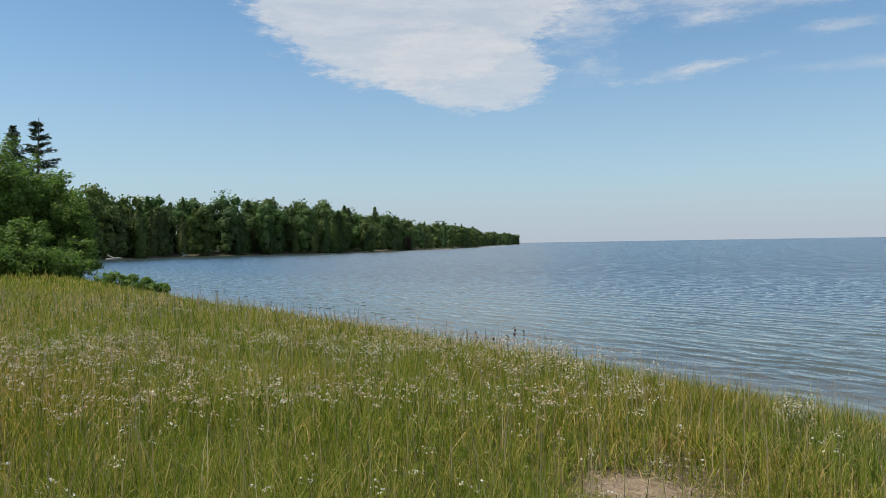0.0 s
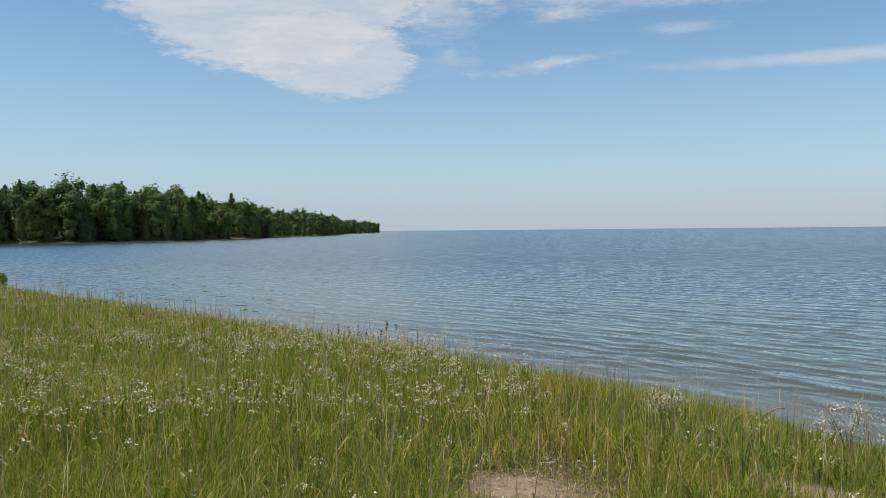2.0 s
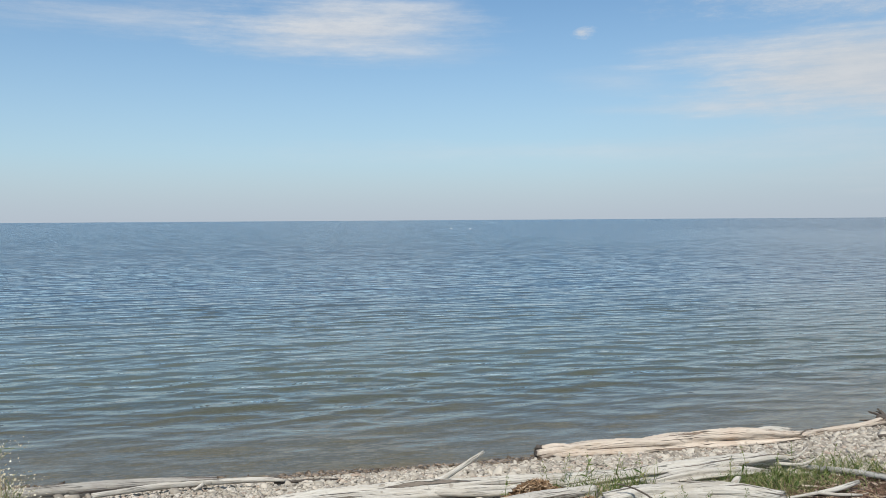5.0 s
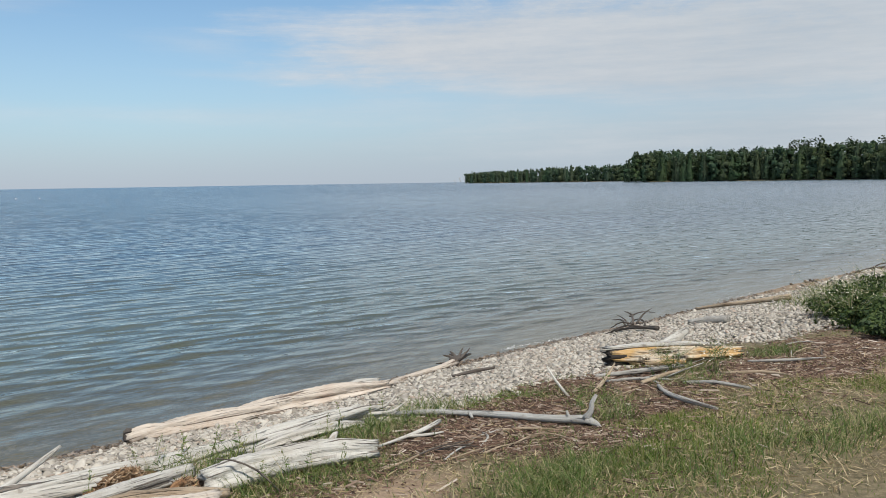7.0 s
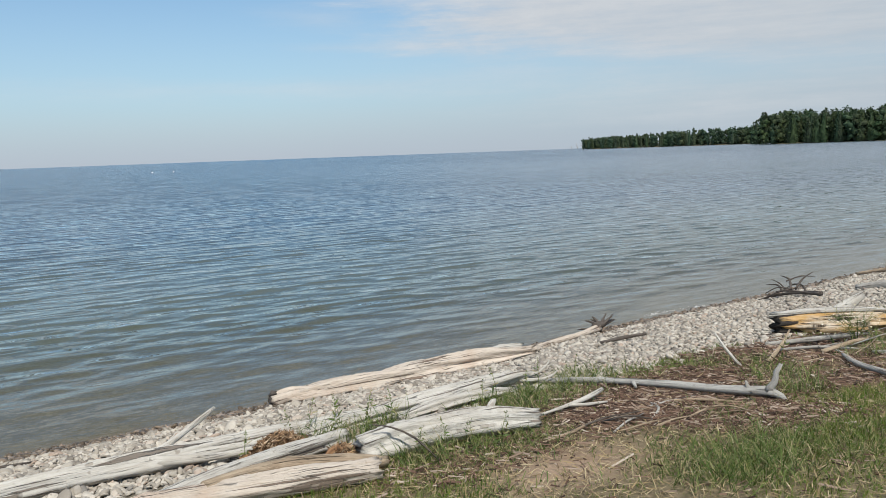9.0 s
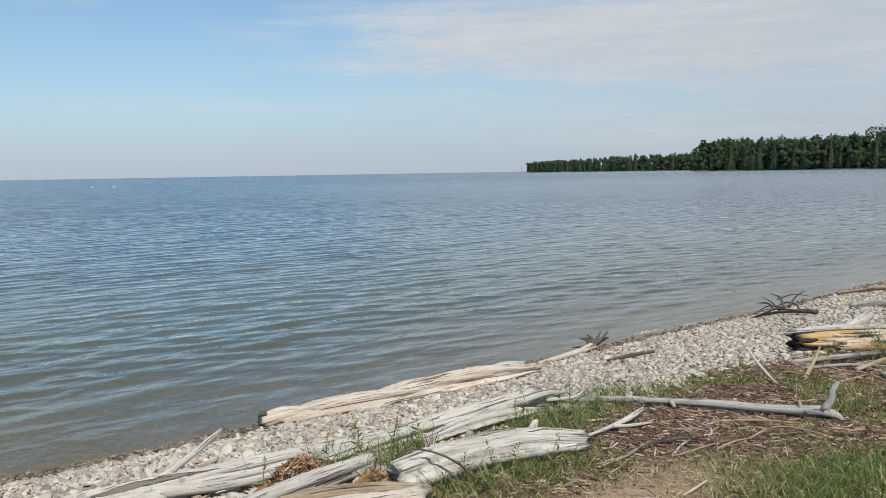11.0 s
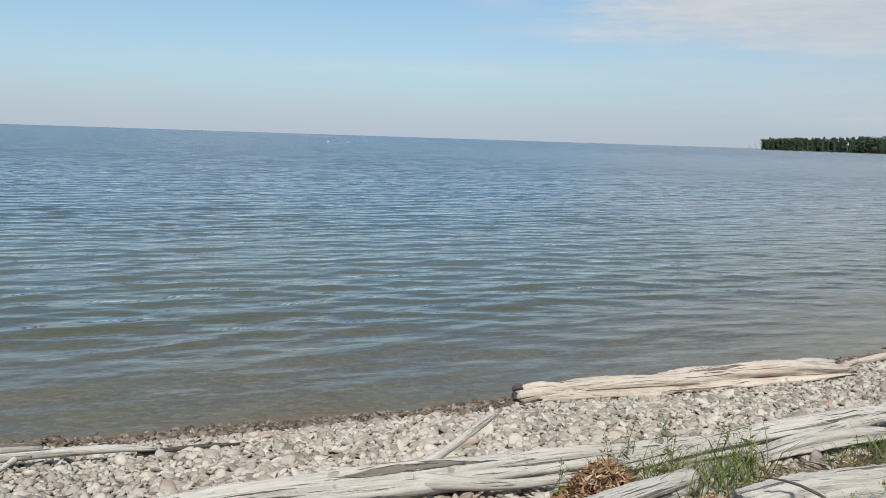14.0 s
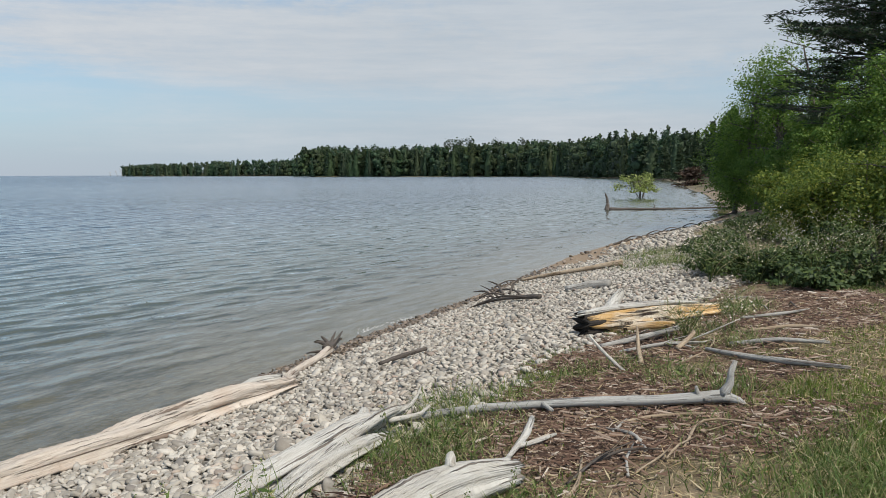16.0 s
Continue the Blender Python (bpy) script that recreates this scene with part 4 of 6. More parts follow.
rng = np.random.default_rng(21)
wood("far_woods", "dense mixed green woods along a low lakeside headland", mixed_wood(along_shore(2, 5, 400, 30, rng), rng, 9.8, 13.8, 0.55), 300, 1, 0.046)
wood("far_woods", "dense green cedar and maple woods at the lakeside", mixed_wood(along_shore(5, 10, 185, 18, rng, 0.6), rng, 10.2, 14.6, 0.55), 950, 4, 0.03, rich=1)
rng = np.random.default_rng(22)
rows = mixed_wood(along_shore(33, 39, 700, 42, rng, 1.0), rng, 14.5, 18.8, 0.6)
for k in range(34):
    x, y, s = along_shore(34, 37, 1, 40, rng, 15.0)[0]
    rows.append((x, y, rng.uniform(19, 23.5) * float(np.interp(-math.degrees(math.atan2(x, y)), [-66, -62, -58, -53, -46, -41], [0.5, 0.72, 0.95, 1.2, 1.1, 0.95])), 2, 0.5))
# raised, evened brightness and extra blue stand for haze over the bay
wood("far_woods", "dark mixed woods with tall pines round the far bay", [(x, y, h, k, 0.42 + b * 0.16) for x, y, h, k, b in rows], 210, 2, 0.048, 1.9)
rng = np.random.default_rng(23)
# the point's foliage is tinted bluer still, as painted haze
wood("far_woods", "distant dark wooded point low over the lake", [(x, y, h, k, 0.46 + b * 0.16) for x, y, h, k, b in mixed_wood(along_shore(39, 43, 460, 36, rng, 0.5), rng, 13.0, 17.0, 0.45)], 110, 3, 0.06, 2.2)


# ---- single trees and bushes ----
def leafy_tree(name, place, high, wide, leaf, mat, label, category, seed, clumps=60, per=45, stems=3, bare=0.12, squash=1.0, lean=(0, 0)):
    """A tree or bush: stems that fork into limbs, each limb carrying clumps of leaves."""
    rng = np.random.default_rng(seed)
    root = thing(name, place, label, category)
    heads = []
    for s in range(stems):
        a = rng.uniform(0, 6.28)
        tilt = rng.uniform(0.05, 0.35) * (stems > 1)
        top = np.array([math.cos(a) * tilt * wide + lean[0], math.sin(a) * tilt * wide + lean[1], high * rng.uniform(0.72, 0.95)])
        foot = np.array([math.cos(a) * 0.05 * wide * (stems > 1), math.sin(a) * 0.05 * wide * (stems > 1), -0.05])
        mid = foot * 0.5 + top * 0.5 + rng.normal(0, 0.04 * high, 3) * (1, 1, 0.3)
        part("trunk", tube_mesh("trunk", BARK, [foot, mid, top], [0.022 * high, 0.014 * high, 0.004 * high], seg=8, step=0.06 * high, seed=seed + s), root)
        for k in range(7):
            u = rng.uniform(max(bare, 0.12), 0.9)
            start = foot * (1 - u) ** 2 + mid * 2 * u * (1 - u) + top * u * u
            b = rng.uniform(0, 6.28)
            out = wide * rng.uniform(0.45, 1.0) * (1 - 0.55 * abs(u - 0.45))
            end = start + np.array([math.cos(b) * out, math.sin(b) * out, high * rng.uniform(0.02, 0.22)])
            end[2] = min(end[2], high)
            part("limb", tube_mesh("limb", BARK, [start, start * 0.5 + end * 0.5 + rng.normal(0, 0.05, 3) * high * 0.3, end], [0.008 * high, 0.005 * high, 0.002 * high], seg=5, step=0.08 * high, seed=seed + 31 * s + k), root)
            heads += [end, start * 0.45 + end * 0.55]
        heads.append(top)
    cent, way_, hub = [], [], np.array([lean[0] * 0.4, lean[1] * 0.4, high * 0.42])
    for c in range(clumps):
        h = heads[c % len(heads)] + rng.normal(0, 1, 3) * (0.16 * wide, 0.16 * wide, 0.07 * high)
        r = rng.uniform(0.16, 0.36) * wide
        d = rng.normal(0, 1, (per, 3))
        d /= np.linalg.norm(d, axis=1)[:, None]
        cent.append(h + d * (r, r, r * 0.7 * squash) * rng.uniform(0.3, 1.15, (per, 1)))
        way_.append(d)
    cent, way_ = np.vstack(cent), np.vstack(way_)
    keep = cent[:, 2] > bare * high * 0.6 + 0.02
    cent, way_ = cent[keep], way_[keep]
    out = (cent - hub) / (wide, wide, high * 0.5)
    v, f = leaves(cent, leaf, rng, 1.7, 0.5, face=1.1 * way_ + 0.7 * out / (np.linalg.norm(out, axis=1)[:, None] + 1e-6))
    part("crown", mesh_of("crown", v, f, mat, smooth=False), root)
    return root


def conifer(name, place, high, wide, mat, label, seed, whorls=26, spray=0.10, bare=0.08, ragged=0.3, dead=0.0, power=0.9, dense=1.0):
    """A spruce or pine: straight trunk, whorls of limbs, flat sprays of needles along each."""
    rng = np.random.default_rng(seed)
    root = thing(name, place, label, "tree")
    part("trunk", tube_mesh("trunk", BARK, [(0, 0, -0.1), (0.02 * high, 0, high * 0.5), (0, 0.01 * high, high)], [0.016 * high, 0.010 * high, 0.002 * high], seg=9, step=0.04 * high, seed=seed), root)
    limbs, cent, way_ = [], [], []
    for w in range(whorls):
        u = bare + (1 - bare) * (w + rng.uniform(0, 0.8)) / whorls
        for k in range(rng.integers(4, 7)):
            a = rng.uniform(0, 6.28)
            out = wide * ((1 - u) ** power + 0.04) * rng.uniform(1 - ragged, 1 + 0.4 * ragged)
            start = np.array([0, 0, u * high])
            d = np.array([math.cos(a), math.sin(a), rng.uniform(-0.35, 0.02) + 0.45 * u])
            end = start + d * out + (0, 0, 0.05 * out)
            limbs.append(tube([start, start * 0.5 + end * 0.5 - (0, 0, 0.04 * out), end], [0.004 * high * (1.1 - u), 0.0025 * high * (1.1 - u), 0.001 * high], seg=4, step=max(0.2, out / 5), seed=seed + w * 7 + k))
            if rng.uniform() < dead:
                continue
            n = int((10 + 26 * out / wide) * dense)
            t_ = rng.uniform(0.15, 1.03, n)
            across = np.array([-math.sin(a), math.cos(a), 0])
            off = rng.normal(0, 0.15, n) * out * (1.1 - t_ * 0.7)
            cent.append(start + (end - start) * t_[:, None] + across * off[:, None] - np.array([0, 0, 1]) * (np.abs(rng.normal(0, 0.03, n)) * high * 0.3)[:, None])
            way_.append(np.broadcast_to(d, (n, 3)) + across * np.sign(off)[:, None] * 0.8)
    v, f, uv = joined(limbs)
    tagged(part("limbs", mesh_of("limbs", v, f, BARK, uv), root), kind="stuff")
    cent, way_ = np.vstack(cent), np.vstack(way_)
    v, f = leaves(cent, spray, rng, 5.0, 0.8, way_)
    part("crown", mesh_of("crown", v, f, mat, smooth=False), root)
    return root


def on_ground(x, y, sink=0.0):
    return (x, y, float(ground_height(x, y)) - sink)


def at_bearing(az_deg, far):
    a_ = radians(az_deg)
    x, y = 0.94 - far * math.sin(a_), -0.5 + far * math.cos(a_)
    return on_ground(x, y)


# beyond the meadow
LEFT = "tall leafy alder with dense mid-green foliage beside the meadow"
for az_, far, high, wide, seed in ((99.6, 59, 5.3, 1.5, 1), (100.6, 61, 6.6, 2.0, 2), (102.0, 60, 7.0, 2.1, 3), (103.6, 58, 7.6, 2.2, 4), (105.4, 59, 7.8, 2.4, 5), (101.2, 66, 7.4, 2.2, 6), (104.6, 66, 8.2, 2.4, 7), (107.5, 60, 8.0, 2.5, 8)):
    leafy_tree("alder_tree", at_bearing(az_, far), high, wide, 0.11, LEAF_ALDER, LEFT, "tree", seed, clumps=130, per=85, stems=3, bare=0.02, squash=1.2)
for az_, far, high, wide, seed in ((99.4, 55, 2.6, 1.3, 11), (102.4, 54, 3.4, 1.6, 12), (104.4, 53, 3.2, 1.7, 13), (106.3, 53, 3.6, 1.8, 14), (99.9, 52, 1.7, 1.5, 21), (101.6, 51, 1.8, 1.7, 22), (103.4, 50.5, 1.9, 1.7, 23), (105.4, 50, 2.0, 1.8, 24)):
    leafy_tree("alder_bush", at_bearing(az_, far), high, wide, 0.10, LEAF_ALDER, "low rounded alder bush with yellowish green leaves at the meadow's edge", "bush", seed, clumps=80, per=70, stems=4, bare=0.0)
for az_, far, high, wide, seed in ((95.2, 44, 0.8, 0.75, 15), (96.2, 44.5, 0.95, 0.8, 16), (97.3, 45, 0.9, 0.8, 17), (94.4, 43.5, 0.6, 0.6, 19)):
    leafy_tree("shore_bush", at_bearing(az_, far), high, wide, 0.08, LEAF_ALDER, "low straggling green bush leaning out over the water's edge", "bush", seed, clumps=40, per=26, stems=4, bare=0.0)
conifer("spruce_tree", at_bearing(101.35, 74), 12.9, 4.4, NEEDLES, "tall dark spruce with sparse drooping boughs above the alders", 3, whorls=26, spray=0.07, ragged=0.45, power=0.8, dense=3.6)
conifer("spruce_tree", at_bearing(102.7, 72), 11.6, 3.7, NEEDLES, "dense dark pointed spruce standing among the alders", 4, whorls=40, spray=0.06, ragged=0.3, power=0.9, dense=3.0)
conifer("spruce_tree", at_bearing(104.3, 74), 11.2, 3.6, NEEDLES, "dense dark pointed spruce standing among the alders", 5, whorls=40, spray=0.06, ragged=0.3, power=0.9, dense=3.0)

# the bank beyond the driftwood
def from_end(az_deg, far, sink=0.0):
    a_ = radians(az_deg)
    return on_ground(-0.63 - far * math.sin(a_), 2.91 + far * math.cos(a_), sink)


for az_, far, high, wide, seed in ((-75.2, 13.4, 1.15, 0.8, 31), (-77.6, 12.8, 1.42, 0.95, 32), (-80.4, 12.4, 1.55, 1.05, 33), (-84, 12.0, 1.65, 1.2, 34), (-73.2, 16.5, 1.1, 0.7, 35), (-75.8, 15.5, 1.4, 0.95, 36)):
    leafy_tree("alder_bush", from_end(az_, far), high, wide, 0.024, LEAF_BUSH, "dense rounded alder bush, yellow-green on top and dark below", "bush", seed, clumps=180, per=95, stems=5, bare=0.0)
for az_, far, high, wide, seed in ((-79.6, 19.5, 4.0, 1.25, 41), (-77.2, 21, 3.0, 1.0, 42), (-83, 20, 4.6, 1.6, 43), (-75.2, 23, 2.6, 0.9, 44)):
    leafy_tree("young_maple", from_end(az_, far), high, wide, 0.035, LEAF_LIGHT, "young leafy maple with bright light-green foliage behind the bushes", "tree", seed, clumps=130, per=120, stems=2, bare=0.05)
for az_, far, high, wide, seed in ((-70.6, 38, 4.1, 1.3, 51), (-72.2, 36, 5.2, 1.5, 52), (-74.0, 34, 5.6, 1.6, 53), (-76.2, 31, 4.6, 1.5, 58), (-78.6, 29, 4.4, 1.5, 59), (-69.8, 46, 4.0, 1.2, 54), (-72.0, 30, 2.4, 1.1, 55), (-73.8, 27, 2.6, 1.1, 56), (-75.6, 30, 3.6, 1.4, 57)):
    leafy_tree("alder_tree", from_end(az_, far), high, wide, 0.048, LEAF_ALDER, "leafy alder with dark green foliage on the shore bank", "tree", seed, clumps=110, per=80, stems=3, bare=0.0)
for az_, far, high, wide, seed in ((-69.6, 37, 4.6, 1.5, 101), (-71.2, 35, 5.9, 1.7, 102), (-73.2, 33, 6.2, 1.8, 103)):
    leafy_tree("alder_tree", from_end(az_, far), high, wide, 0.05, LEAF_ALDER, "tall dark leafy alder standing over the shore bank", "tree", seed, clumps=170, per=80, stems=3, bare=0.0, squash=1.2)
conifer("pine_tree", from_end(-77.2, 27), 10.5, 3.0, NEEDLES, "tall old pine with dark boughs and bare grey twigs", 61, whorls=58, spray=0.034, ragged=0.55, dead=0.25, bare=0.2, power=0.35, dense=8.0)
conifer("pine_tree", from_end(-80.0, 25), 11.0, 2.4, NEEDLES, "tall old pine with dark boughs and bare grey twigs", 62, whorls=58, spray=0.034, ragged=0.5, dead=0.15, bare=0.2, power=0.35, dense=8.0)
for az_, far, high, wide, seed in ((-66.2, 170, 7, 1.6, 71), (-67.2, 150, 8.5, 1.8, 72), (-68.2, 130, 9, 1.9, 73), (-69.0, 105, 8, 1.9, 74), (-67.8, 190, 10.5, 2.6, 75), (-69.4, 80, 7, 1.8, 76), (-66.8, 210, 11, 2.6, 77), (-65.2, 230, 11, 2.6, 78)):
    conifer("shore_spruce", from_end(az_, far), high, wide, NEEDLES, "dark spruce leaning over the far end of the beach", seed, whorls=22, spray=0.16, ragged=0.3, dense=1.6)
conifer("dead_spruce", from_end(-66.9, 120), 2.3, 2.8, DEAD_NEEDLES, "dead rust-brown conifer fallen at the water's edge", 79, whorls=14, spray=0.14, ragged=0.6, power=0.4)

# out in the shallows
leafy_tree("willow_shrub", (56.5, 31.1, -0.1), 1.8, 1.7, 0.10, LEAF_WILLOW, "sparse yellow-green willow shrub standing in the water", "bush", 81, clumps=46, per=34, stems=9, bare=0.45)

# ---- driftwood ----
def wood_thing(name, label, mat, trunk, radii, branches=(), category="driftwood", group="driftwood", seed=0, part_name="trunk", **kw):
    """A piece of driftwood. trunk and branches: lists of (x, y, height over the ground there)."""
    def lay(pts):
        return np.array([(x, y, max(float(ground_height(x, y)), -0.02) + h) for x, y, h in pts])
    t_ = lay(trunk)
    at = t_[0].copy()
    at[2] = float(ground_height(at[0], at[1]))
    root = thing(name, at, label, category, group)
    part(part_name, tube_mesh(part_name, mat, t_ - at, radii, seed=seed, **kw), root)
    for n, (pts, rad) in enumerate(branches):
        part("branch", tube_mesh("branch", mat, lay(pts) - at, rad, seg=9, step=0.03, seed=seed + n + 50), root)
    return root


wood_thing("shore_log", "long cream-coloured split driftwood log lying along the waterline", WOOD_CREAM,
           [(1.0, 7.62, 0.05), (1.25, 7.59, 0.06), (1.92, 7.56, 0.06), (2.45, 7.61, 0.07), (2.82, 7.65, 0.065), (3.34, 7.68, 0.05)], [0.08, 0.11, 0.13, 0.13, 0.11, 0.07], seg=48, step=0.02, ridges=0.16, knots=0.16, flat=0.9, ragged=0.09, seed=1, grooves=14)
wood_thing("log_slab", "split cream slab lying along the shore log", WOOD_CREAM,
           [(1.15, 7.74, 0.03), (1.7, 7.72, 0.07), (2.3, 7.74, 0.08), (2.75, 7.78, 0.05)], [0.04, 0.055, 0.06, 0.03], seg=26, step=0.03, ridges=0.25, knots=0.2, flat=0.6, ragged=0.08, seed=101, grooves=8)
stub = wood_thing("log_stub", "short broken log stub with a dark wet end", WOOD_CREAM, [(0.84, 7.66, 0.05), (0.98, 7.62, 0.07), (1.2, 7.56, 0.06)], [0.075, 0.075, 0.05], seg=22, step=0.025, ridges=0.2, seed=2, ragged=0.02)
part("wet_end", tube_mesh("wet_end", WOOD_DARK, np.array([(-0.03, 0.012, 0.045), (-0.012, 0.005, 0.050), (0.012, -0.004, 0.055)]), [0.055, 0.076, 0.066], seg=18, step=0.015, ridges=0.25, seed=3, ragged=0.03), stub, "dark wet broken end")
wood_thing("wood_chunk", "small bleached block of wood lying on a log", WOOD_WHITE, [(2.90, 7.74, 0.12), (3.08, 7.75, 0.13), (3.28, 7.76, 0.11)], [0.05, 0.065, 0.05], seg=26, step=0.02, ridges=0.3, knots=0.25, flat=0.65, seed=3, ragged=0.05)
wood_thing("root_log", "thin pale log ending in a fan of dark roots", WOOD_CREAM, [(3.35, 7.85, 0.03), (3.9, 8.3, 0.035), (4.45, 8.62, 0.04), (4.8, 8.84, 0.06)], [0.03, 0.035, 0.036, 0.045], seg=16, seed=4, grooves=2)
wood_thing("root_fan", "fan of dark twisted roots reaching up at the waterline", WOOD_DARK, [(4.74, 8.82, 0.08), (4.9, 8.92, 0.09), (5.0, 8.97, 0.10), (5.12, 9.02, 0.11)], [0.05, 0.04, 0.025, 0.010], [
    ([(4.80, 8.86, 0.07), (4.76, 8.89, 0.13), (4.66, 8.91, 0.17)], [0.026, 0.019, 0.008]), ([(4.82, 8.87, 0.08), (4.81, 8.91, 0.15), (4.77, 8.93, 0.20)], [0.026, 0.019, 0.008]),
    ([(4.86, 8.89, 0.08), (4.91, 8.92, 0.15), (4.95, 8.92, 0.21)], [0.022, 0.015, 0.006]), ([(4.88, 8.9, 0.08), (4.98, 8.93, 0.13), (5.06, 8.94, 0.19)], [0.024, 0.016, 0.006]),
    ([(4.76, 8.84, 0.05), (4.66, 8.88, 0.07), (4.56, 8.91, 0.08)], [0.02, 0.013, 0.005]), ([(4.85, 8.9, 0.09), (4.86, 9.0, 0.13), (4.82, 9.06, 0.16)], [0.018, 0.012, 0.005])], seg=9, seed=5, step=0.03)

wood_thing("bleached_log", "long white bleached log with a raised branch stub on the shingle", WOOD_WHITE,
           [(-2.0, 4.88, 0.03), (-1.45, 5.02, 0.05), (-0.85, 5.17, 0.07), (-0.27, 5.28, 0.08), (0.08, 5.34, 0.09), (0.5, 5.46, 0.08), (0.95, 5.53, 0.07), (1.5, 5.64, 0.05)], [0.04, 0.045, 0.058, 0.065, 0.062, 0.052, 0.048, 0.035],
           [([(-0.16, 5.33, 0.12), (-0.06, 5.38, 0.17), (0.12, 5.47, 0.27), (0.19, 5.51, 0.31)], [0.032, 0.020, 0.018, 0.012]), ([(-0.2, 5.27, 0.08), (0.15, 5.22, 0.06), (0.45, 5.27, 0.06), (0.75, 5.36, 0.05)], [0.035, 0.022, 0.02, 0.010])], seg=30, step=0.03, ridges=0.14, seed=6, grooves=7)
wood_thing("split_log", "grey-white split log, torn open into long slabs", WOOD_WHITE, [(0.75, 5.42, 0.04), (1.24, 5.56, 0.06), (1.82, 5.70, 0.08), (2.15, 5.76, 0.10), (2.42, 5.78, 0.09)], [0.05, 0.07, 0.085, 0.075, 0.04], [
    ([(1.5, 5.48, 0.07), (1.9, 5.62, 0.10), (2.3, 5.72, 0.13), (2.5, 5.74, 0.12)], [0.02, 0.028, 0.024, 0.012]), ([(2.2, 5.80, 0.10), (2.32, 5.88, 0.12), (2.38, 5.94, 0.08)], [0.035, 0.028, 0.012]),
    ([(2.35, 5.76, 0.1), (2.50, 5.71, 0.13), (2.58, 5.72, 0.20)], [0.016, 0.010, 0.004]), ([(2.35, 5.74, 0.08), (2.52, 5.66, 0.08), (2.62, 5.68, 0.12)], [0.014, 0.010, 0.004])], seg=34, step=0.025, ridges=0.34, knots=0.18, flat=0.7, seed=7, ragged=0.10, grooves=9)
wood_thing("split_slab", "wide bleached slab of wood torn from a split log", WOOD_WHITE, [(1.3, 5.42, 0.03), (1.65, 5.52, 0.06), (2.05, 5.62, 0.06), (2.25, 5.66, 0.04)], [0.05, 0.085, 0.08, 0.03], seg=26, flat=0.45, seed=8, ragged=0.08, ridges=0.3, grooves=7)
wood_thing("round_log", "smooth grey-white log half hidden in grass", WOOD_WHITE, [(-0.4, 4.18, 0.05), (0.05, 4.52, 0.07), (0.46, 4.82, 0.07), (0.90, 5.12, 0.06)], [0.06, 0.06, 0.058, 0.05], seg=26, step=0.03, ridges=0.07, knots=0.06, seed=9, grooves=3)
wood_thing("rotten_wood", "crumbling orange-brown rotten wood between the logs", WOOD_ROTTEN, [(0.22, 4.86, 0.02), (0.36, 5.0, 0.05), (0.52, 5.12, 0.07), (0.70, 5.30, 0.04)], [0.03, 0.045, 0.045, 0.03], seg=26, step=0.016, ridges=0.3, knots=0.4, seed=10, ragged=0.05, grooves=10, rough=0.10)
wood_thing("rotten_wood", "small lump of red-brown rotten wood by a log", WOOD_ROTTEN, [(0.70, 4.72, 0.03), (0.78, 4.76, 0.05), (0.88, 4.82, 0.03)], [0.03, 0.045, 0.02], seg=18, step=0.016, knots=0.4, seed=11, rough=0.10)


def crumbs(place, turn, long, wide, high, seed):
    """A heap of short rotten fibres and flakes."""
    rng = np.random.default_rng(seed)
    n = 1800
    root = thing("rotten_fibres", on_ground(*place), "heap of torn rust-brown rotten wood fibres", "driftwood", "driftwood")
    a_ = radians(turn)
    u, w = rng.uniform(-1, 1, n), rng.normal(0, 0.45, n)
    top = high * np.clip(1 - u * u * 0.7 - w * w, 0.05, 1) * rng.uniform(0.75, 1.08, n)
    c = np.c_[u * long * math.cos(a_) - w * wide * math.sin(a_), u * long * math.sin(a_) + w * wide * math.cos(a_), top]
    d = np.stack([np.cos(a_) + rng.normal(0, 0.45, n), np.sin(a_) + rng.normal(0, 0.45, n), rng.normal(0, 0.25, n)], 1)
    v, f = leaves(c, 0.009, rng, 6.5, 0.5, d)
    tagged(part("fibre_heap", mesh_of("fibre_heap", v, f, FIBRE, smooth=False), root), kind="stuff")


crumbs((0.47, 5.06), 45, 0.27, 0.10, 0.15, 5)
crumbs((0.80, 4.77), 35, 0.10, 0.06, 0.09, 6)
wood_thing("grey_splinter", "grey splintered board end standing among the logs", WOOD_GREY, [(0.84, 4.80, 0.02), (0.88, 4.84, 0.05), (0.90, 4.87, 0.09)], [0.015, 0.018, 0.008], seg=14, step=0.02, flat=0.5, seed=12)
wood_thing("tan_log", "barkless tan-brown log lying across bleached wood", WOOD_TAN, [(0.05, 4.36, 0.10), (0.27, 4.46, 0.10), (0.51, 4.50, 0.10), (0.79, 4.52, 0.08), (1.0, 4.52, 0.05)], [0.04, 0.045, 0.05, 0.045, 0.03], seg=20, step=0.03, seed=12, grooves=3)
wood_thing("pale_log", "broad pale cracked log with a broken orange end", WOOD_CREAM, [(-0.6, 4.30, 0.05), (-0.1, 4.34, 0.06), (0.43, 4.36, 0.06), (0.90, 4.40, 0.06)], [0.055, 0.065, 0.068, 0.06], seg=34, step=0.03, ridges=0.16, seed=13, ragged=0.04, grooves=7)
wood_thing("white_log", "thick white weathered log with deep cracks, in grass", WOOD_WHITE, [(0.92, 4.72, 0.07), (1.15, 4.75, 0.10), (1.47, 4.80, 0.10), (1.75, 4.78, 0.10), (1.98, 4.72, 0.08)], [0.08, 0.095, 0.09, 0.085, 0.055], [
    ([(1.72, 4.82, 0.15), (1.76, 4.85, 0.185), (1.78, 4.86, 0.19)], [0.025, 0.018, 0.008])], seg=38, step=0.02, ridges=0.14, knots=0.12, seed=14, ragged=0.04, grooves=9)
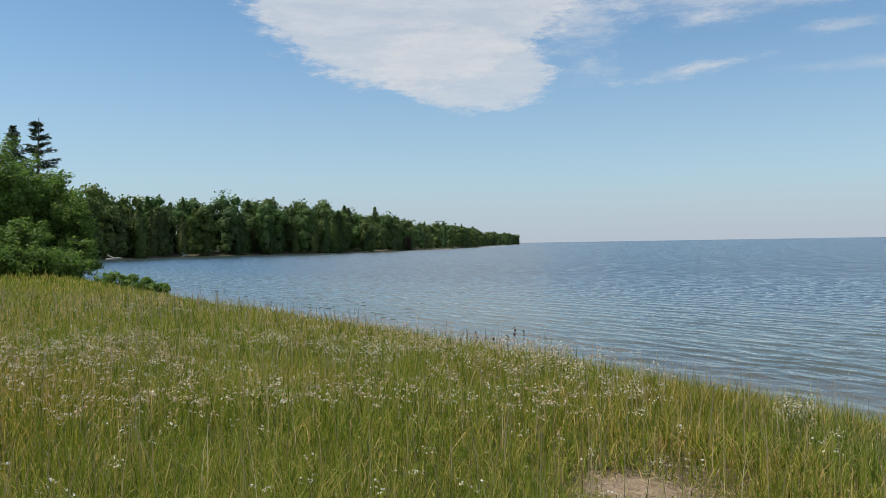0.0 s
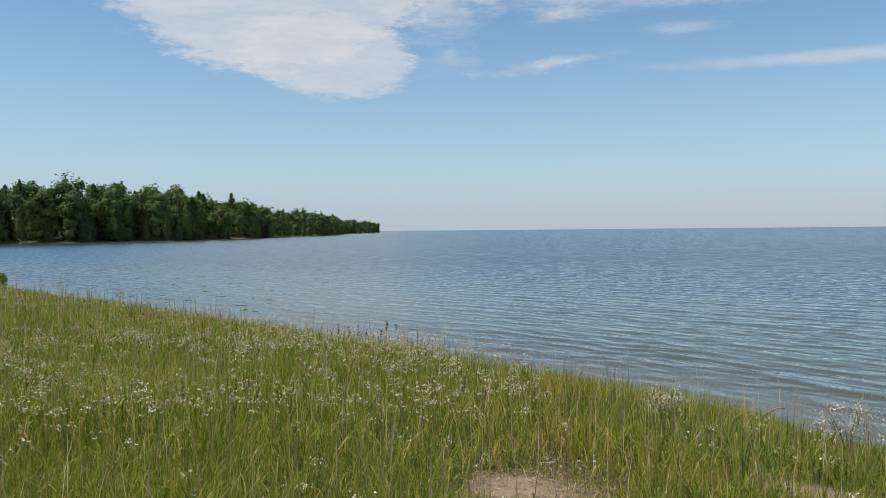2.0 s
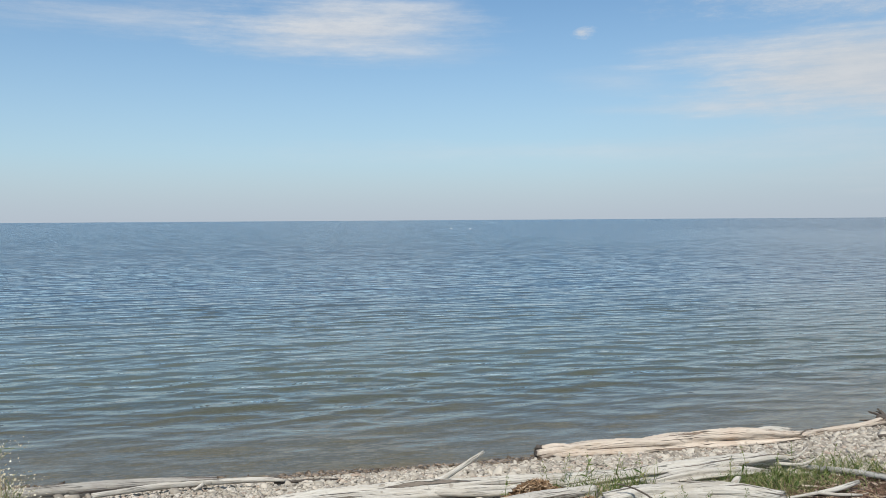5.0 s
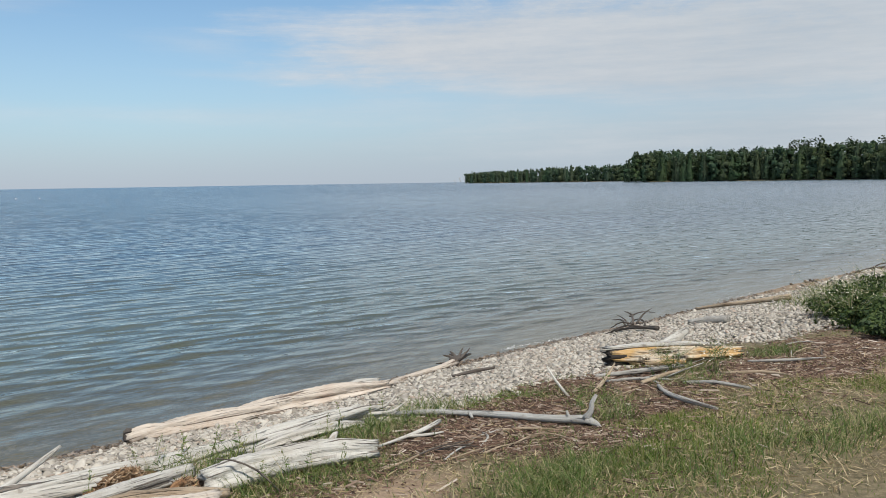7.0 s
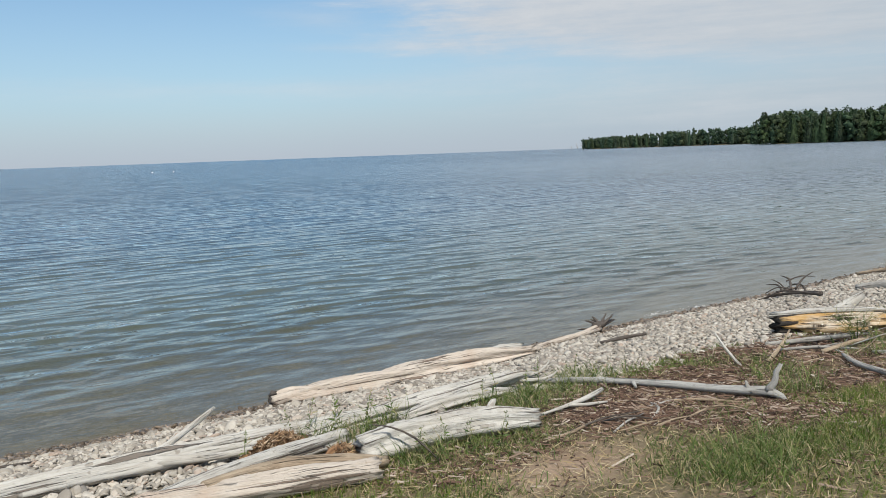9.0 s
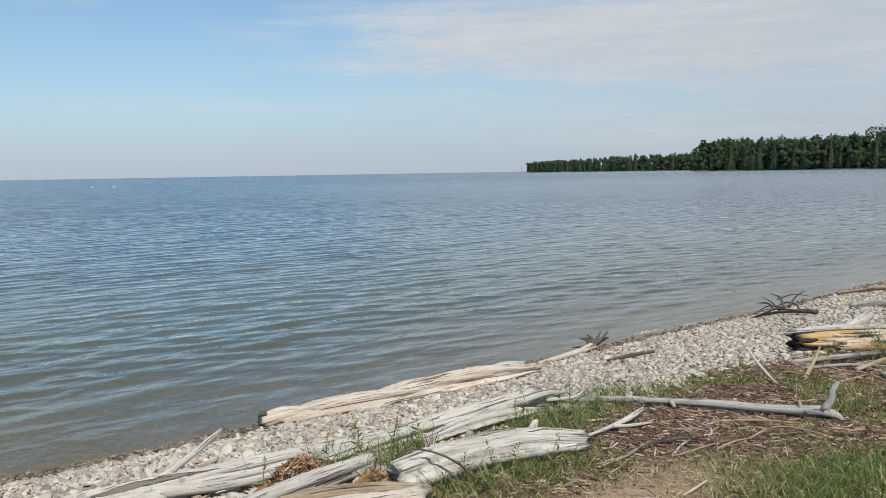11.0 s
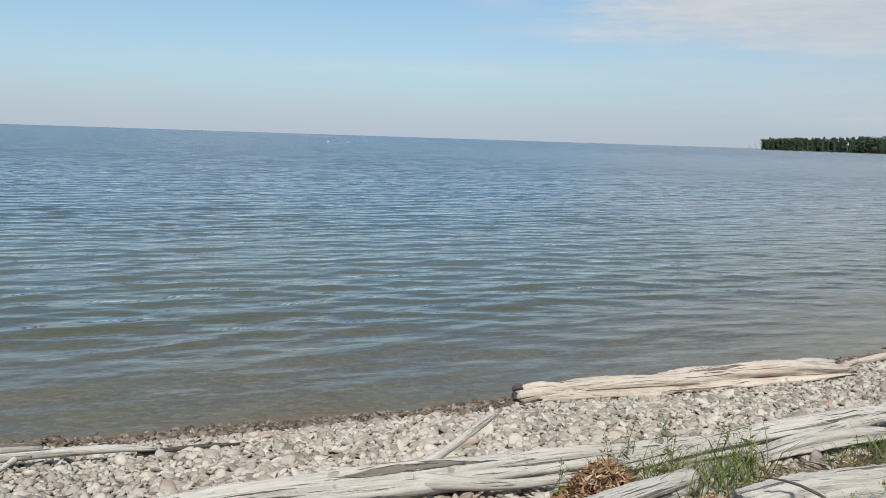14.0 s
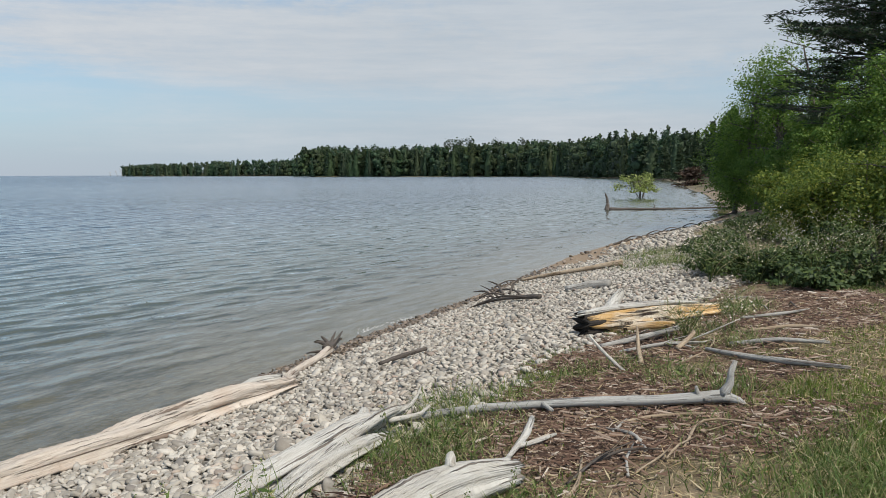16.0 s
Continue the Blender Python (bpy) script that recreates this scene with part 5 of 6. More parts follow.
wood_thing("dead_branch", "thin dark curved branch resting on a white log", WOOD_DARK, [(0.96, 4.66, 0.22), (1.06, 4.64, 0.20), (1.18, 4.58, 0.14), (1.28, 4.48, 0.03)], [0.003, 0.005, 0.006, 0.005], seg=7, seed=15)
wood_thing("grey_pole", "smooth grey driftwood pole with an upturned root end", WOOD_SILVER, [(2.45, 5.86, 0.04), (2.75, 5.50, 0.05), (3.05, 5.08, 0.05), (3.28, 4.70, 0.06), (3.47, 4.42, 0.07)], [0.016, 0.021, 0.024, 0.027, 0.033], [
    ([(3.44, 4.45, 0.07), (3.47, 4.42, 0.13), (3.48, 4.42, 0.19), (3.51, 4.41, 0.24)], [0.028, 0.020, 0.016, 0.011]), ([(3.38, 4.54, 0.07), (3.37, 4.55, 0.10), (3.36, 4.55, 0.13)], [0.020, 0.013, 0.008]),
    ([(3.46, 4.43, 0.06), (3.49, 4.38, 0.04), (3.50, 4.35, 0.02)], [0.028, 0.018, 0.008]), ([(2.95, 5.2, 0.05), (2.93, 5.13, 0.03)], [0.016, 0.010])], seg=16, step=0.04, ridges=0.05, knots=0.06, seed=16, grooves=0)
wood_thing("forked_stick", "forked bleached stick lying on bark litter", WOOD_WHITE, [(2.05, 4.83, 0.05), (2.25, 4.90, 0.05), (2.45, 4.97, 0.06), (2.62, 5.05, 0.08)], [0.008, 0.013, 0.018, 0.014], [([(2.3, 4.92, 0.05), (2.42, 4.90, 0.04), (2.56, 4.88, 0.04)], [0.013, 0.012, 0.007])], seg=9, seed=17)
wood_thing("hollow_log", "big hollow split log, pale on top and ochre inside", WOOD_OCHRE, [(5.12, 6.14, 0.09), (5.4, 5.95, 0.095), (5.72, 5.74, 0.09), (6.05, 5.52, 0.07)], [0.09, 0.10, 0.09, 0.055], [
    ([(5.15, 6.10, 0.03), (5.35, 5.85, 0.05), (5.5, 5.62, 0.05)], [0.03, 0.035, 0.025])], seg=36, step=0.025, ridges=0.2, knots=0.16, flat=0.9, seed=18, ragged=0.08, grooves=10)
# the dark of the log's mouth is put on this rim as colour
wood_thing("shaded_rim", "jagged rim of a hollow log, coloured black like its shaded inside", WOOD_BLACK, [(5.07, 6.17, 0.09), (5.12, 6.14, 0.09), (5.18, 6.10, 0.09)], [0.085, 0.09, 0.08], seg=26, step=0.02, ridges=0.4, seed=21, ragged=0.10, grooves=8)
wood_thing("bleached_slab", "bleached grey-white slab lying on a hollow log", WOOD_WHITE, [(5.05, 6.20, 0.18), (5.35, 6.03, 0.19), (5.68, 5.82, 0.185), (5.95, 5.65, 0.15)], [0.05, 0.06, 0.05, 0.02], seg=18, flat=0.4, seed=19, ragged=0.1, ridges=0.25)
wood_thing("log_stub", "bleached upturned root stub behind a hollow log", WOOD_WHITE, [(5.85, 6.40, 0.04), (6.02, 6.46, 0.10), (6.22, 6.52, 0.14), (6.42, 6.57, 0.19)], [0.05, 0.055, 0.05, 0.035], seg=16, step=0.03, seed=20)
wood_thing("grey_log", "grey log lying behind a hollow log", WOOD_GREY, [(7.95, 8.1, 0.04), (8.06, 7.85, 0.05), (8.15, 7.6, 0.05)], [0.045, 0.05, 0.05], seg=14, seed=22)
for n, (pts, rad, mat) in enumerate([
        ([(3.80, 5.42, 0.24), (3.82, 5.33, 0.14), (3.86, 5.20, 0.02)], [0.008, 0.013, 0.014], WOOD_WHITE), ([(4.12, 5.22, 0.02), (4.28, 5.32, 0.06), (4.42, 5.40, 0.12), (4.53, 5.46, 0.19)], [0.022, 0.02, 0.016, 0.009], WOOD_TAN),
        ([(4.55, 5.75, 0.03), (4.85, 5.60, 0.06), (5.2, 5.50, 0.07), (5.4, 5.52, 0.05)], [0.02, 0.028, 0.024, 0.012], WOOD_GREY), ([(4.6, 5.2, 0.04), (4.95, 5.25, 0.07), (5.3, 5.38, 0.05)], [0.022, 0.025, 0.012], WOOD_TAN),
        ([(4.9, 5.3, 0.02), (4.95, 5.1, 0.10), (5.05, 4.95, 0.16)], [0.008, 0.008, 0.004], WOOD_WHITE), ([(4.45, 5.55, 0.02), (4.7, 5.35, 0.05), (4.85, 5.1, 0.04)], [0.014, 0.018, 0.008], WOOD_GREY)]):
    wood_thing("crooked_branch", "crooked weathered branch tangled in the driftwood", mat, pts, [0.75 * r for r in rad], seg=9, seed=23 + n)
wood_thing("branch_tangle", "dark tangled branch with twigs lying at the waterline", WOOD_DARK, [(7.45, 9.15, 0.02), (7.5, 8.85, 0.06), (7.47, 8.5, 0.07), (7.42, 8.12, 0.05)], [0.008, 0.018, 0.024, 0.03], [
    ([(7.46, 8.4, 0.06), (7.6, 8.6, 0.14), (7.72, 8.9, 0.16), (7.7, 9.1, 0.08)], [0.016, 0.012, 0.009, 0.004]), ([(7.44, 8.3, 0.06), (7.3, 8.6, 0.12), (7.28, 8.9, 0.06)], [0.014, 0.010, 0.004]), ([(7.5, 8.75, 0.08), (7.55, 8.95, 0.2), (7.5, 9.05, 0.27)], [0.012, 0.008, 0.003]),
    ([(7.5, 8.85, 0.1), (7.6, 9.05, 0.18), (7.55, 9.2, 0.2)], [0.016, 0.012, 0.005]), ([(7.5, 8.7, 0.12), (7.65, 8.9, 0.24), (7.6, 9.0, 0.3)], [0.018, 0.013, 0.005]), ([(7.48, 8.6, 0.12), (7.6, 8.6, 0.24), (7.7, 8.55, 0.3)], [0.016, 0.011, 0.005]),
    ([(7.5, 8.9, 0.08), (7.4, 9.0, 0.05), (7.3, 9.1, 0.02)], [0.013, 0.009, 0.004]), ([(7.5, 8.7, 0.12), (7.42, 8.85, 0.16), (7.36, 9.0, 0.1)], [0.012, 0.009, 0.004]), ([(7.6, 8.9, 0.22), (7.75, 8.8, 0.26), (7.9, 8.7, 0.22)], [0.010, 0.008, 0.004])], seg=9, seed=30, step=0.04)
wood_thing("thin_log", "long thin brown log lying across the beach", WOOD_TAN, [(10.28, 10.35, 0.05), (10.42, 9.85, 0.06), (10.58, 9.35, 0.06), (10.75, 8.8, 0.07)], [0.02, 0.03, 0.035, 0.045], seg=12, step=0.08, seed=31)
wood_thing("stick", "short dark brown stick lying on the shingle", WOOD_DARK, [(3.96, 7.36, 0.04), (4.18, 7.31, 0.05), (4.42, 7.27, 0.05)], [0.014, 0.018, 0.014], seg=9, seed=32)
wood_thing("green_stick", "greenish grey stick lying across short grass", WOOD_GREY, [(4.6, 5.0, 0.04), (4.42, 4.72, 0.04), (4.32, 4.4, 0.04), (4.28, 4.05, 0.03)], [0.011, 0.018, 0.018, 0.010], seg=9, seed=33)
for n, (pts, rad) in enumerate([([(4.80, 4.92, 0.03), (4.86, 4.62, 0.04), (4.90, 4.32, 0.03)], [0.014, 0.018, 0.010]), ([(5.35, 5.0, 0.03), (5.55, 4.75, 0.04), (5.6, 4.5, 0.03)], [0.012, 0.014, 0.007]), ([(5.9, 5.25, 0.03), (6.1, 5.0, 0.05), (6.5, 4.9, 0.03)], [0.012, 0.014, 0.006]),
                                ([(2.9, 4.75, 0.02), (3.1, 4.62, 0.03), (3.3, 4.4, 0.02)], [0.008, 0.010, 0.005]), ([(2.6, 4.45, 0.02), (2.75, 4.6, 0.03), (2.8, 4.8, 0.02)], [0.006, 0.009, 0.005]), ([(1.85, 4.45, 0.02), (2.1, 4.5, 0.03), (2.35, 4.62, 0.03)], [0.006, 0.009, 0.006])]):
    wood_thing("stick", "pale stick lying on brown bark litter", WOOD_TAN if n % 2 else WOOD_GREY, pts, rad, seg=8, seed=80 + n)
rng = np.random.default_rng(60)
for n in range(42):
    x, y = (rng.uniform(3.9, 7.2), rng.normal(5.25, 0.28)) if n < 34 else (rng.uniform(2.3, 3.5), rng.normal(4.55, 0.25))
    a_, long_ = rng.normal(-0.2, 0.8), rng.uniform(0.15, 0.55)
    dx, dy = math.cos(a_) * long_ / 2, math.sin(a_) * long_ / 2
    bend, thick = rng.normal(0, 0.12) * long_, rng.uniform(0.003, 0.008)
    wood_thing("fallen_twig", "crooked brown twig lying in bark litter", (WOOD_TAN, WOOD_GREY, WOOD_TAN, WOOD_DARK)[n % 4], [(x - dx, y - dy, 0.015), (x - dy * 0.2 + bend * 0.5, y + bend, rng.uniform(0.02, 0.06)), (x + dx, y + dy, rng.uniform(0.01, 0.07))], [thick, thick * 0.9, thick * 0.4],
               [([(x, y + bend * 0.8, 0.03), (x + dx * 0.5 - dy * 0.4, y + dy * 0.5 + dx * 0.4, 0.04)], [thick * 0.6, thick * 0.25])] if n % 3 == 0 else (), seg=6, step=0.05, seed=700 + n, part_name="stem", group="fallen twigs")
# along the waterline below the meadow
wood_thing("grey_log", "grey weathered log at the foot of the meadow", WOOD_GREY, [(-3.7, 5.85, 0.04), (-3.1, 6.12, 0.06), (-2.55, 6.45, 0.06), (-2.02, 6.62, 0.05)], [0.045, 0.055, 0.055, 0.04], seg=20, seed=40)
wood_thing("bleached_stick", "bent white stick lying over the shingle", WOOD_WHITE, [(-2.75, 5.85, 0.05), (-2.25, 6.28, 0.07), (-1.65, 6.42, 0.07), (-1.4, 6.45, 0.05)], [0.018, 0.026, 0.022, 0.012], [([(-2.05, 6.33, 0.06), (-2.1, 6.25, 0.02)], [0.016, 0.012])], seg=12, seed=41, grooves=0)
wood_thing("dark_stick", "dark wet stick at the edge of the water", WOOD_DARK, [(-1.5, 6.45, 0.03), (-1.2, 6.55, 0.03), (-0.95, 6.62, 0.02)], [0.012, 0.013, 0.006], seg=7, seed=44)
wood_thing("leaning_stick", "thin brown stick leaning out of the grass", WOOD_TAN, [(-5.46, 5.34, 0.0), (-5.43, 5.54, 0.16), (-5.38, 5.73, 0.29), (-5.32, 5.79, 0.31)], [0.014, 0.012, 0.010, 0.006], seg=7, seed=45)
# fallen trunk in the bay
wood_thing("sunken_trunk", "dark fallen tree trunk lying in the shallows", WOOD_DARK, [(36.4, 23.0, 0.05), (37.6, 21.6, 0.06), (38.8, 20.0, 0.08), (40.2, 18.3, 0.15)], [0.09, 0.055, 0.04, 0.04], [([(36.4, 23.0, 0.0), (36.45, 23.0, 0.45), (36.4, 23.1, 0.85)], [0.13, 0.07, 0.035]), ([(37.9, 21.2, 0.1), (38.0, 21.2, 0.3)], [0.03, 0.02])], seg=9, step=0.3, seed=46, category="fallen tree", group="")
for n, (x, y) in enumerate([(17.5, 12.4), (20, 13.0), (22, 13.45), (24, 13.7), (26, 14.0), (28.5, 14.35), (30.5, 14.9), (32.5, 15.4)]):
    wood_thing("wet_log", "dark wet log lying along the far waterline", WOOD_DARK, [(x, y + 0.2, 0.02), (x + 0.8, y + 0.36, 0.03), (x + 1.9, y + 0.6, 0.02)], [0.02, 0.032, 0.015], [([(x + 0.7, y + 0.3, 0.03), (x + 0.9, y + 0.1, 0.12), (x + 1.2, y - 0.1, 0.03)], [0.02, 0.015, 0.008])], seg=9, step=0.1, seed=60 + n, knots=0.3)

for n, (x, y, long_) in enumerate([(-170, -23, 7), (-208, -11, 4), (-262, 43, 4), (-291, 55, 5), (-385, 107, 6), (-420, 124, 7), (-440, 132, 5), (-480, 148, 6), (-520, 160, 5)]):
    wood_thing("stranded_log", "pale dead log stranded along the far wooded shore", WOOD_GREY, [(x, y, 0.2), (x - long_ * 0.5, y + long_ * 0.25, 0.4), (x - long_, y + long_ * 0.3, 0.3)], [0.22, 0.2, 0.1],
               [([(x - long_ * 0.4, y + 0.2 * long_, 0.3), (x - long_ * 0.5, y, 0.9), (x - long_ * 0.55, y - 0.4, 1.3)], [0.12, 0.09, 0.05])], seg=7, step=0.8, seed=140 + n, group="stranded logs")
conifer("dead_cedar", on_ground(-300, 64), 5.0, 1.7, DEAD_NEEDLES, "small rust-brown dying cedar among green ones by the water", 91, whorls=16, spray=0.25, ragged=0.4, power=0.6, dense=1.5)
for n, (x, y, high) in enumerate([(570, 1032, 9.0), (563, 1036, 6.0), (576, 1030, 11.0)]):
    wood_thing("dead_snag", "bare dead tree leaning over the tip of the point", WOOD_GREY, [(x, y, 0.0), (x - 0.15 * high, y, 0.5 * high), (x - 0.4 * high, y, high)], [0.35, 0.25, 0.1],
               [([(x - 0.15 * high, y, 0.5 * high), (x - 0.4 * high, y, 0.6 * high)], [0.18, 0.08]), ([(x - 0.25 * high, y, 0.7 * high), (x, y, 0.95 * high)], [0.16, 0.07])], seg=7, step=1.5, seed=160 + n, category="dead tree", group="dead snags")

# ---- grass and flowers ----
def scatter(count, x0, x1, y0, y1, rng, keep):
    xy = np.c_[rng.uniform(x0, x1, count), rng.uniform(y0, y1, count)]
    return xy[rng.uniform(0, 1, count) < keep(xy[:, 0], xy[:, 1])]


def fan(count, r0, r1, a0, a1, rng, cx=0.9, cy=-0.5):
    """Places in a sector seen from the start of the walk, bearings in degrees."""
    r = np.sqrt(rng.uniform(r0 * r0, r1 * r1, count))
    a_ = np.radians(rng.uniform(a0, a1, count))
    return np.c_[cx - r * np.sin(a_), cy + r * np.cos(a_)]


def meadow_share(x, y):
    """1 in the tall meadow, 0 where the ground is trodden or bare."""
    z_ = zones(x, y)
    lim = np.interp(y, [-6, 0, 2.5, 4, 5, 6, 7], [-1.0, -1.2, -1.7, -2.2, -2.6, -3.3, -4.0])
    m = 1 - smooth(x + 0.35 * wander(x, y, 0.6, 3), lim - 0.3, lim + 0.3)
    return m * (1 - z_["shingle"]) * (1 - 0.98 * z_["sand"])


def sward(v):
    """The meadow's colour from place to place: lush green, and browner where it has run to seed."""
    dry = smooth(wander(v[:, 0], v[:, 1], 2.3, 21) + 0.5 * wander(v[:, 0], v[:, 1], 0.7, 22), -0.3, 1.1)[:, None]
    green = (smooth(v[:, 0], -6.5, -4.5) * smooth(v[:, 1], 2.6, 4.2))[:, None]
    return (1 - green * np.array([0.22, 0.10, -0.05])) * ((1 - dry) * np.array([1.06, 0.98, 0.7]) + dry * np.array([1.30, 0.99, 0.8]))


rng = np.random.default_rng(101)
bands = [(2.0, 5.5, 30, 112, 36000, 0.0056, 1.0), (5.5, 10, 38, 112, 46000, 0.0075, 1.0), (10, 18, 50, 112, 38000, 0.012, 1.0), (18, 34, 68, 112, 32000, 0.025, 1.0), (34, 64, 84, 112, 20000, 0.05, 1.1)]
sets = []
for r0, r1, a0, a1, count, wid, tall in bands:
    xy = fan(count, r0, r1, a0, a1, rng)
    xy = xy[rng.uniform(0, 1, len(xy)) < meadow_share(xy[:, 0], xy[:, 1])]
    s_ = inland(xy[:, 0], xy[:, 1])
    bare_ = 1 - smooth(np.hypot(xy[:, 0] + 3.55, xy[:, 1] - 1.95), 0.35, 0.85)
    h = (1 - 0.72 * bare_) * (1 - 0.38 * smooth(xy[:, 0], -6.0, -4.0)) * tall * (0.33 + 0.08 * wander(xy[:, 0], xy[:, 1], 1.6, 5) + 0.07 * wander(xy[:, 0], xy[:, 1], 0.45, 6)) * rng.uniform(0.55, 1.35, len(xy)) * (0.6 + 0.4 * smooth(s_, 0.3, 2.5))
    sets.append(blades(xy, ground_height(xy[:, 0], xy[:, 1]), h, wid * rng.uniform(0.6, 1.4, len(xy)), np.abs(rng.normal(0.1, 0.75, len(xy))).clip(0, 1.45), rng, 0.36))
v, f = stack(*sets)
tagged(new("meadow_grass", mesh_of("meadow_grass", v, f, GRASS_TALL, smooth=False, attrs={"tint": sward(v)})), "tall yellow-green meadow grass mixed with dry straw", "grass", kind="stuff")

# tall stalks with seed heads
xy = np.vstack([fan(900, 2.2, 9, 35, 110, rng), fan(2200, 9, 26, 55, 110, rng)])
xy = xy[rng.uniform(0, 1, len(xy)) < 0.8 * meadow_share(xy[:, 0], xy[:, 1])]
far = np.hypot(xy[:, 0], xy[:, 1])
h = rng.uniform(0.38, 0.66, len(xy))
v1, f1 = blades(xy, ground_height(xy[:, 0], xy[:, 1]), h, 0.003 + 0.0006 * far, rng.uniform(0, 0.25, len(xy)), rng)
tips = v1.reshape(-1, 6, 3)[:, 4:].mean(1)
tips = np.repeat(tips, 5, 0) + rng.normal(0, 1, (5 * len(tips), 3)) * (0.008, 0.008, 0.03)
v2, f2 = leaves(tips, 0.0042, rng, 3.0, 0, np.tile((0.0, 0, 1), (len(tips), 1)))
v, f = stack((v1, f1), (v2, f2))
tagged(new("dry_grass_stalks", mesh_of("dry_grass_stalks", v, f, STRAW, smooth=False)), "thin straw-coloured grass stalks with feathery seed heads", "grass", kind="stuff")


def flower_heads(tops, rng, per, spread_, size):
    """Small heads of several petals or florets round each top."""
    c = np.repeat(tops, per, 0) + rng.normal(0, 1, (per * len(tops), 3)) * (spread_, spread_, spread_ * 0.45)
    return leaves(c, size, rng, 1.0, 0.9)


def flower_field(name, xy, high, rng, per, spread_, size, mat, label):
    z_ = ground_height(xy[:, 0], xy[:, 1])
    far_ = np.hypot(xy[:, 0], xy[:, 1])
    v1, f1 = blades(xy, z_, high, 0.003 + 0.0004 * far_, rng.uniform(0.02, 0.3, len(xy)), rng, 0.2)
    tops = v1.reshape(-1, 6, 3)[:, 4:].mean(1)
    tagged(new(name + "_stems", mesh_of(name + "_stems", v1, f1, SEDGE, smooth=False)), "thin green stems of meadow flowers", "flowers", kind="stuff")
    tops = np.repeat(tops, 6, 0) + rng.normal(0, 1, (6 * len(tops), 3)) * (0.034, 0.034, 0.016)
    v2, f2 = flower_heads(tops, rng, per, spread_, size)
    return tagged(new(name, mesh_of(name, v2, f2, mat, smooth=False)), label, "flowers", kind="stuff")


def patchy(xy, seed, low):
    return xy[rng.uniform(0, 1, len(xy)) < smooth(wander(xy[:, 0], xy[:, 1], 1.5, seed), low, low + 0.8) * meadow_share(xy[:, 0], xy[:, 1])]


xy = np.vstack([patchy(fan(110, 2.6, 6, 35, 110, rng), 8, -1.0), patchy(fan(780, 6, 11, 60, 110, rng), 8, -0.8), patchy(fan(600, 11, 22, 60, 110, rng), 8, -0.6)])
flower_field("white_flowers", xy, rng.uniform(0.30, 0.48, len(xy)), rng, 4, 0.008, 0.0092, PETAL, "small heads of white flowers scattered through the meadow")
xy = np.vstack([patchy(fan(1500, 6, 13, 66, 110, rng), 12, -0.5), patchy(fan(1100, 13, 26, 72, 110, rng), 12, -0.6)])
flower_field("faded_flowers", xy, rng.uniform(0.26, 0.42, len(xy)), rng, 4, 0.008, 0.012, PETAL_PINK, "faded pinkish brown flower heads massed in the meadow")


def flowering_weed(place, high, wide, seed, blossom=0.0105, per=6):
    """An airy branching weed with tiny white blossoms."""
    rng = np.random.default_rng(seed)
    root = thing("flowering_weed", place, "airy branching weed with clouds of tiny white blossoms", "weed", "flowering weeds")
    stems_, tips_ = [], []
    for k in range(9):
        a_ = rng.uniform(0, 6.28)
        out = wide * rng.uniform(0.25, 0.8)
        end = np.array([math.cos(a_) * out, math.sin(a_) * out, high * rng.uniform(0.7, 1.0)])
        stems_.append(tube([(0, 0, 0), end * (0.35, 0.35, 0.55), end], [0.003, 0.0025, 0.0015], seg=4, step=0.08, seed=seed + k))
        for j in range(6):
            u = rng.uniform(0.5, 0.95)
            s0 = end * (u, u, u)
            e0 = s0 + rng.normal(0, 1, 3) * (0.10, 0.10, 0.05) + (0, 0, 0.07)
            stems_.append(tube([s0, e0], [0.002, 0.001], seg=4, step=0.1, seed=seed + 10 * k + j))
            tips_ += [e0, e0 + rng.normal(0, 0.02, 3)]
        tips_.append(end)
    v, f, uv = joined(stems_)
    tagged(part("stems", mesh_of("stems", v, f, SEDGE, uv), root), kind="stuff")
    c = np.repeat(np.array(tips_), per, 0) + rng.normal(0, 0.026, (per * len(tips_), 3))
    v, f = leaves(c, blossom, rng, 1.0, 0.6)
    tagged(part("blossoms", mesh_of("blossoms", v, f, PETAL, smooth=False), root), kind="stuff")


for n, (x, y, high, wide) in enumerate([(-3.86, 4.9, 0.50, 0.20), (-3.55, 5.3, 0.46, 0.26), (-3.4, 5.5, 0.48, 0.28), (-3.4, 5.2, 0.36, 0.18), (-5.05, 4.1, 0.34, 0.14), (-2.75, 4.6, 0.30, 0.16)]):
    flowering_weed(on_ground(x, y), high, wide, 200 + n)
rng = np.random.default_rng(104)
for n in range(7):
    b_, far_ = radians(73.9 - 0.62 * n + rng.normal(0, 0.1)), rng.uniform(10.0, 11.5)
    x, y = 0.94 - far_ * math.sin(b_), -0.5 + far_ * math.cos(b_)
    r_ = thing("reed_stem", on_ground(x, y), "dark brown seeding reed stem at the edge of the meadow", "reed", "reed stems")
    hh = rng.uniform(0.46, 0.58)
    part("stem", tube_mesh("stem", STRAW, [(0, 0, 0), (0.02, 0, hh * 0.6), (0.05, 0, hh)], [0.004, 0.003, 0.002], seg=5, step=0.1, seed=n), r_)
    c = np.c_[rng.normal(0.04, 0.006, 18), rng.normal(0, 0.006, 18), rng.uniform(hh * 0.78, hh * 1.04, 18)]
    v, f = leaves(c, 0.014, rng, 2.4, 0)
    part("seed_head", mesh_of("seed_head", v, f, SEED_DARK, smooth=False), r_)

# shorter grass by the driftwood and on the trodden ground
rng = np.random.default_rng(105)


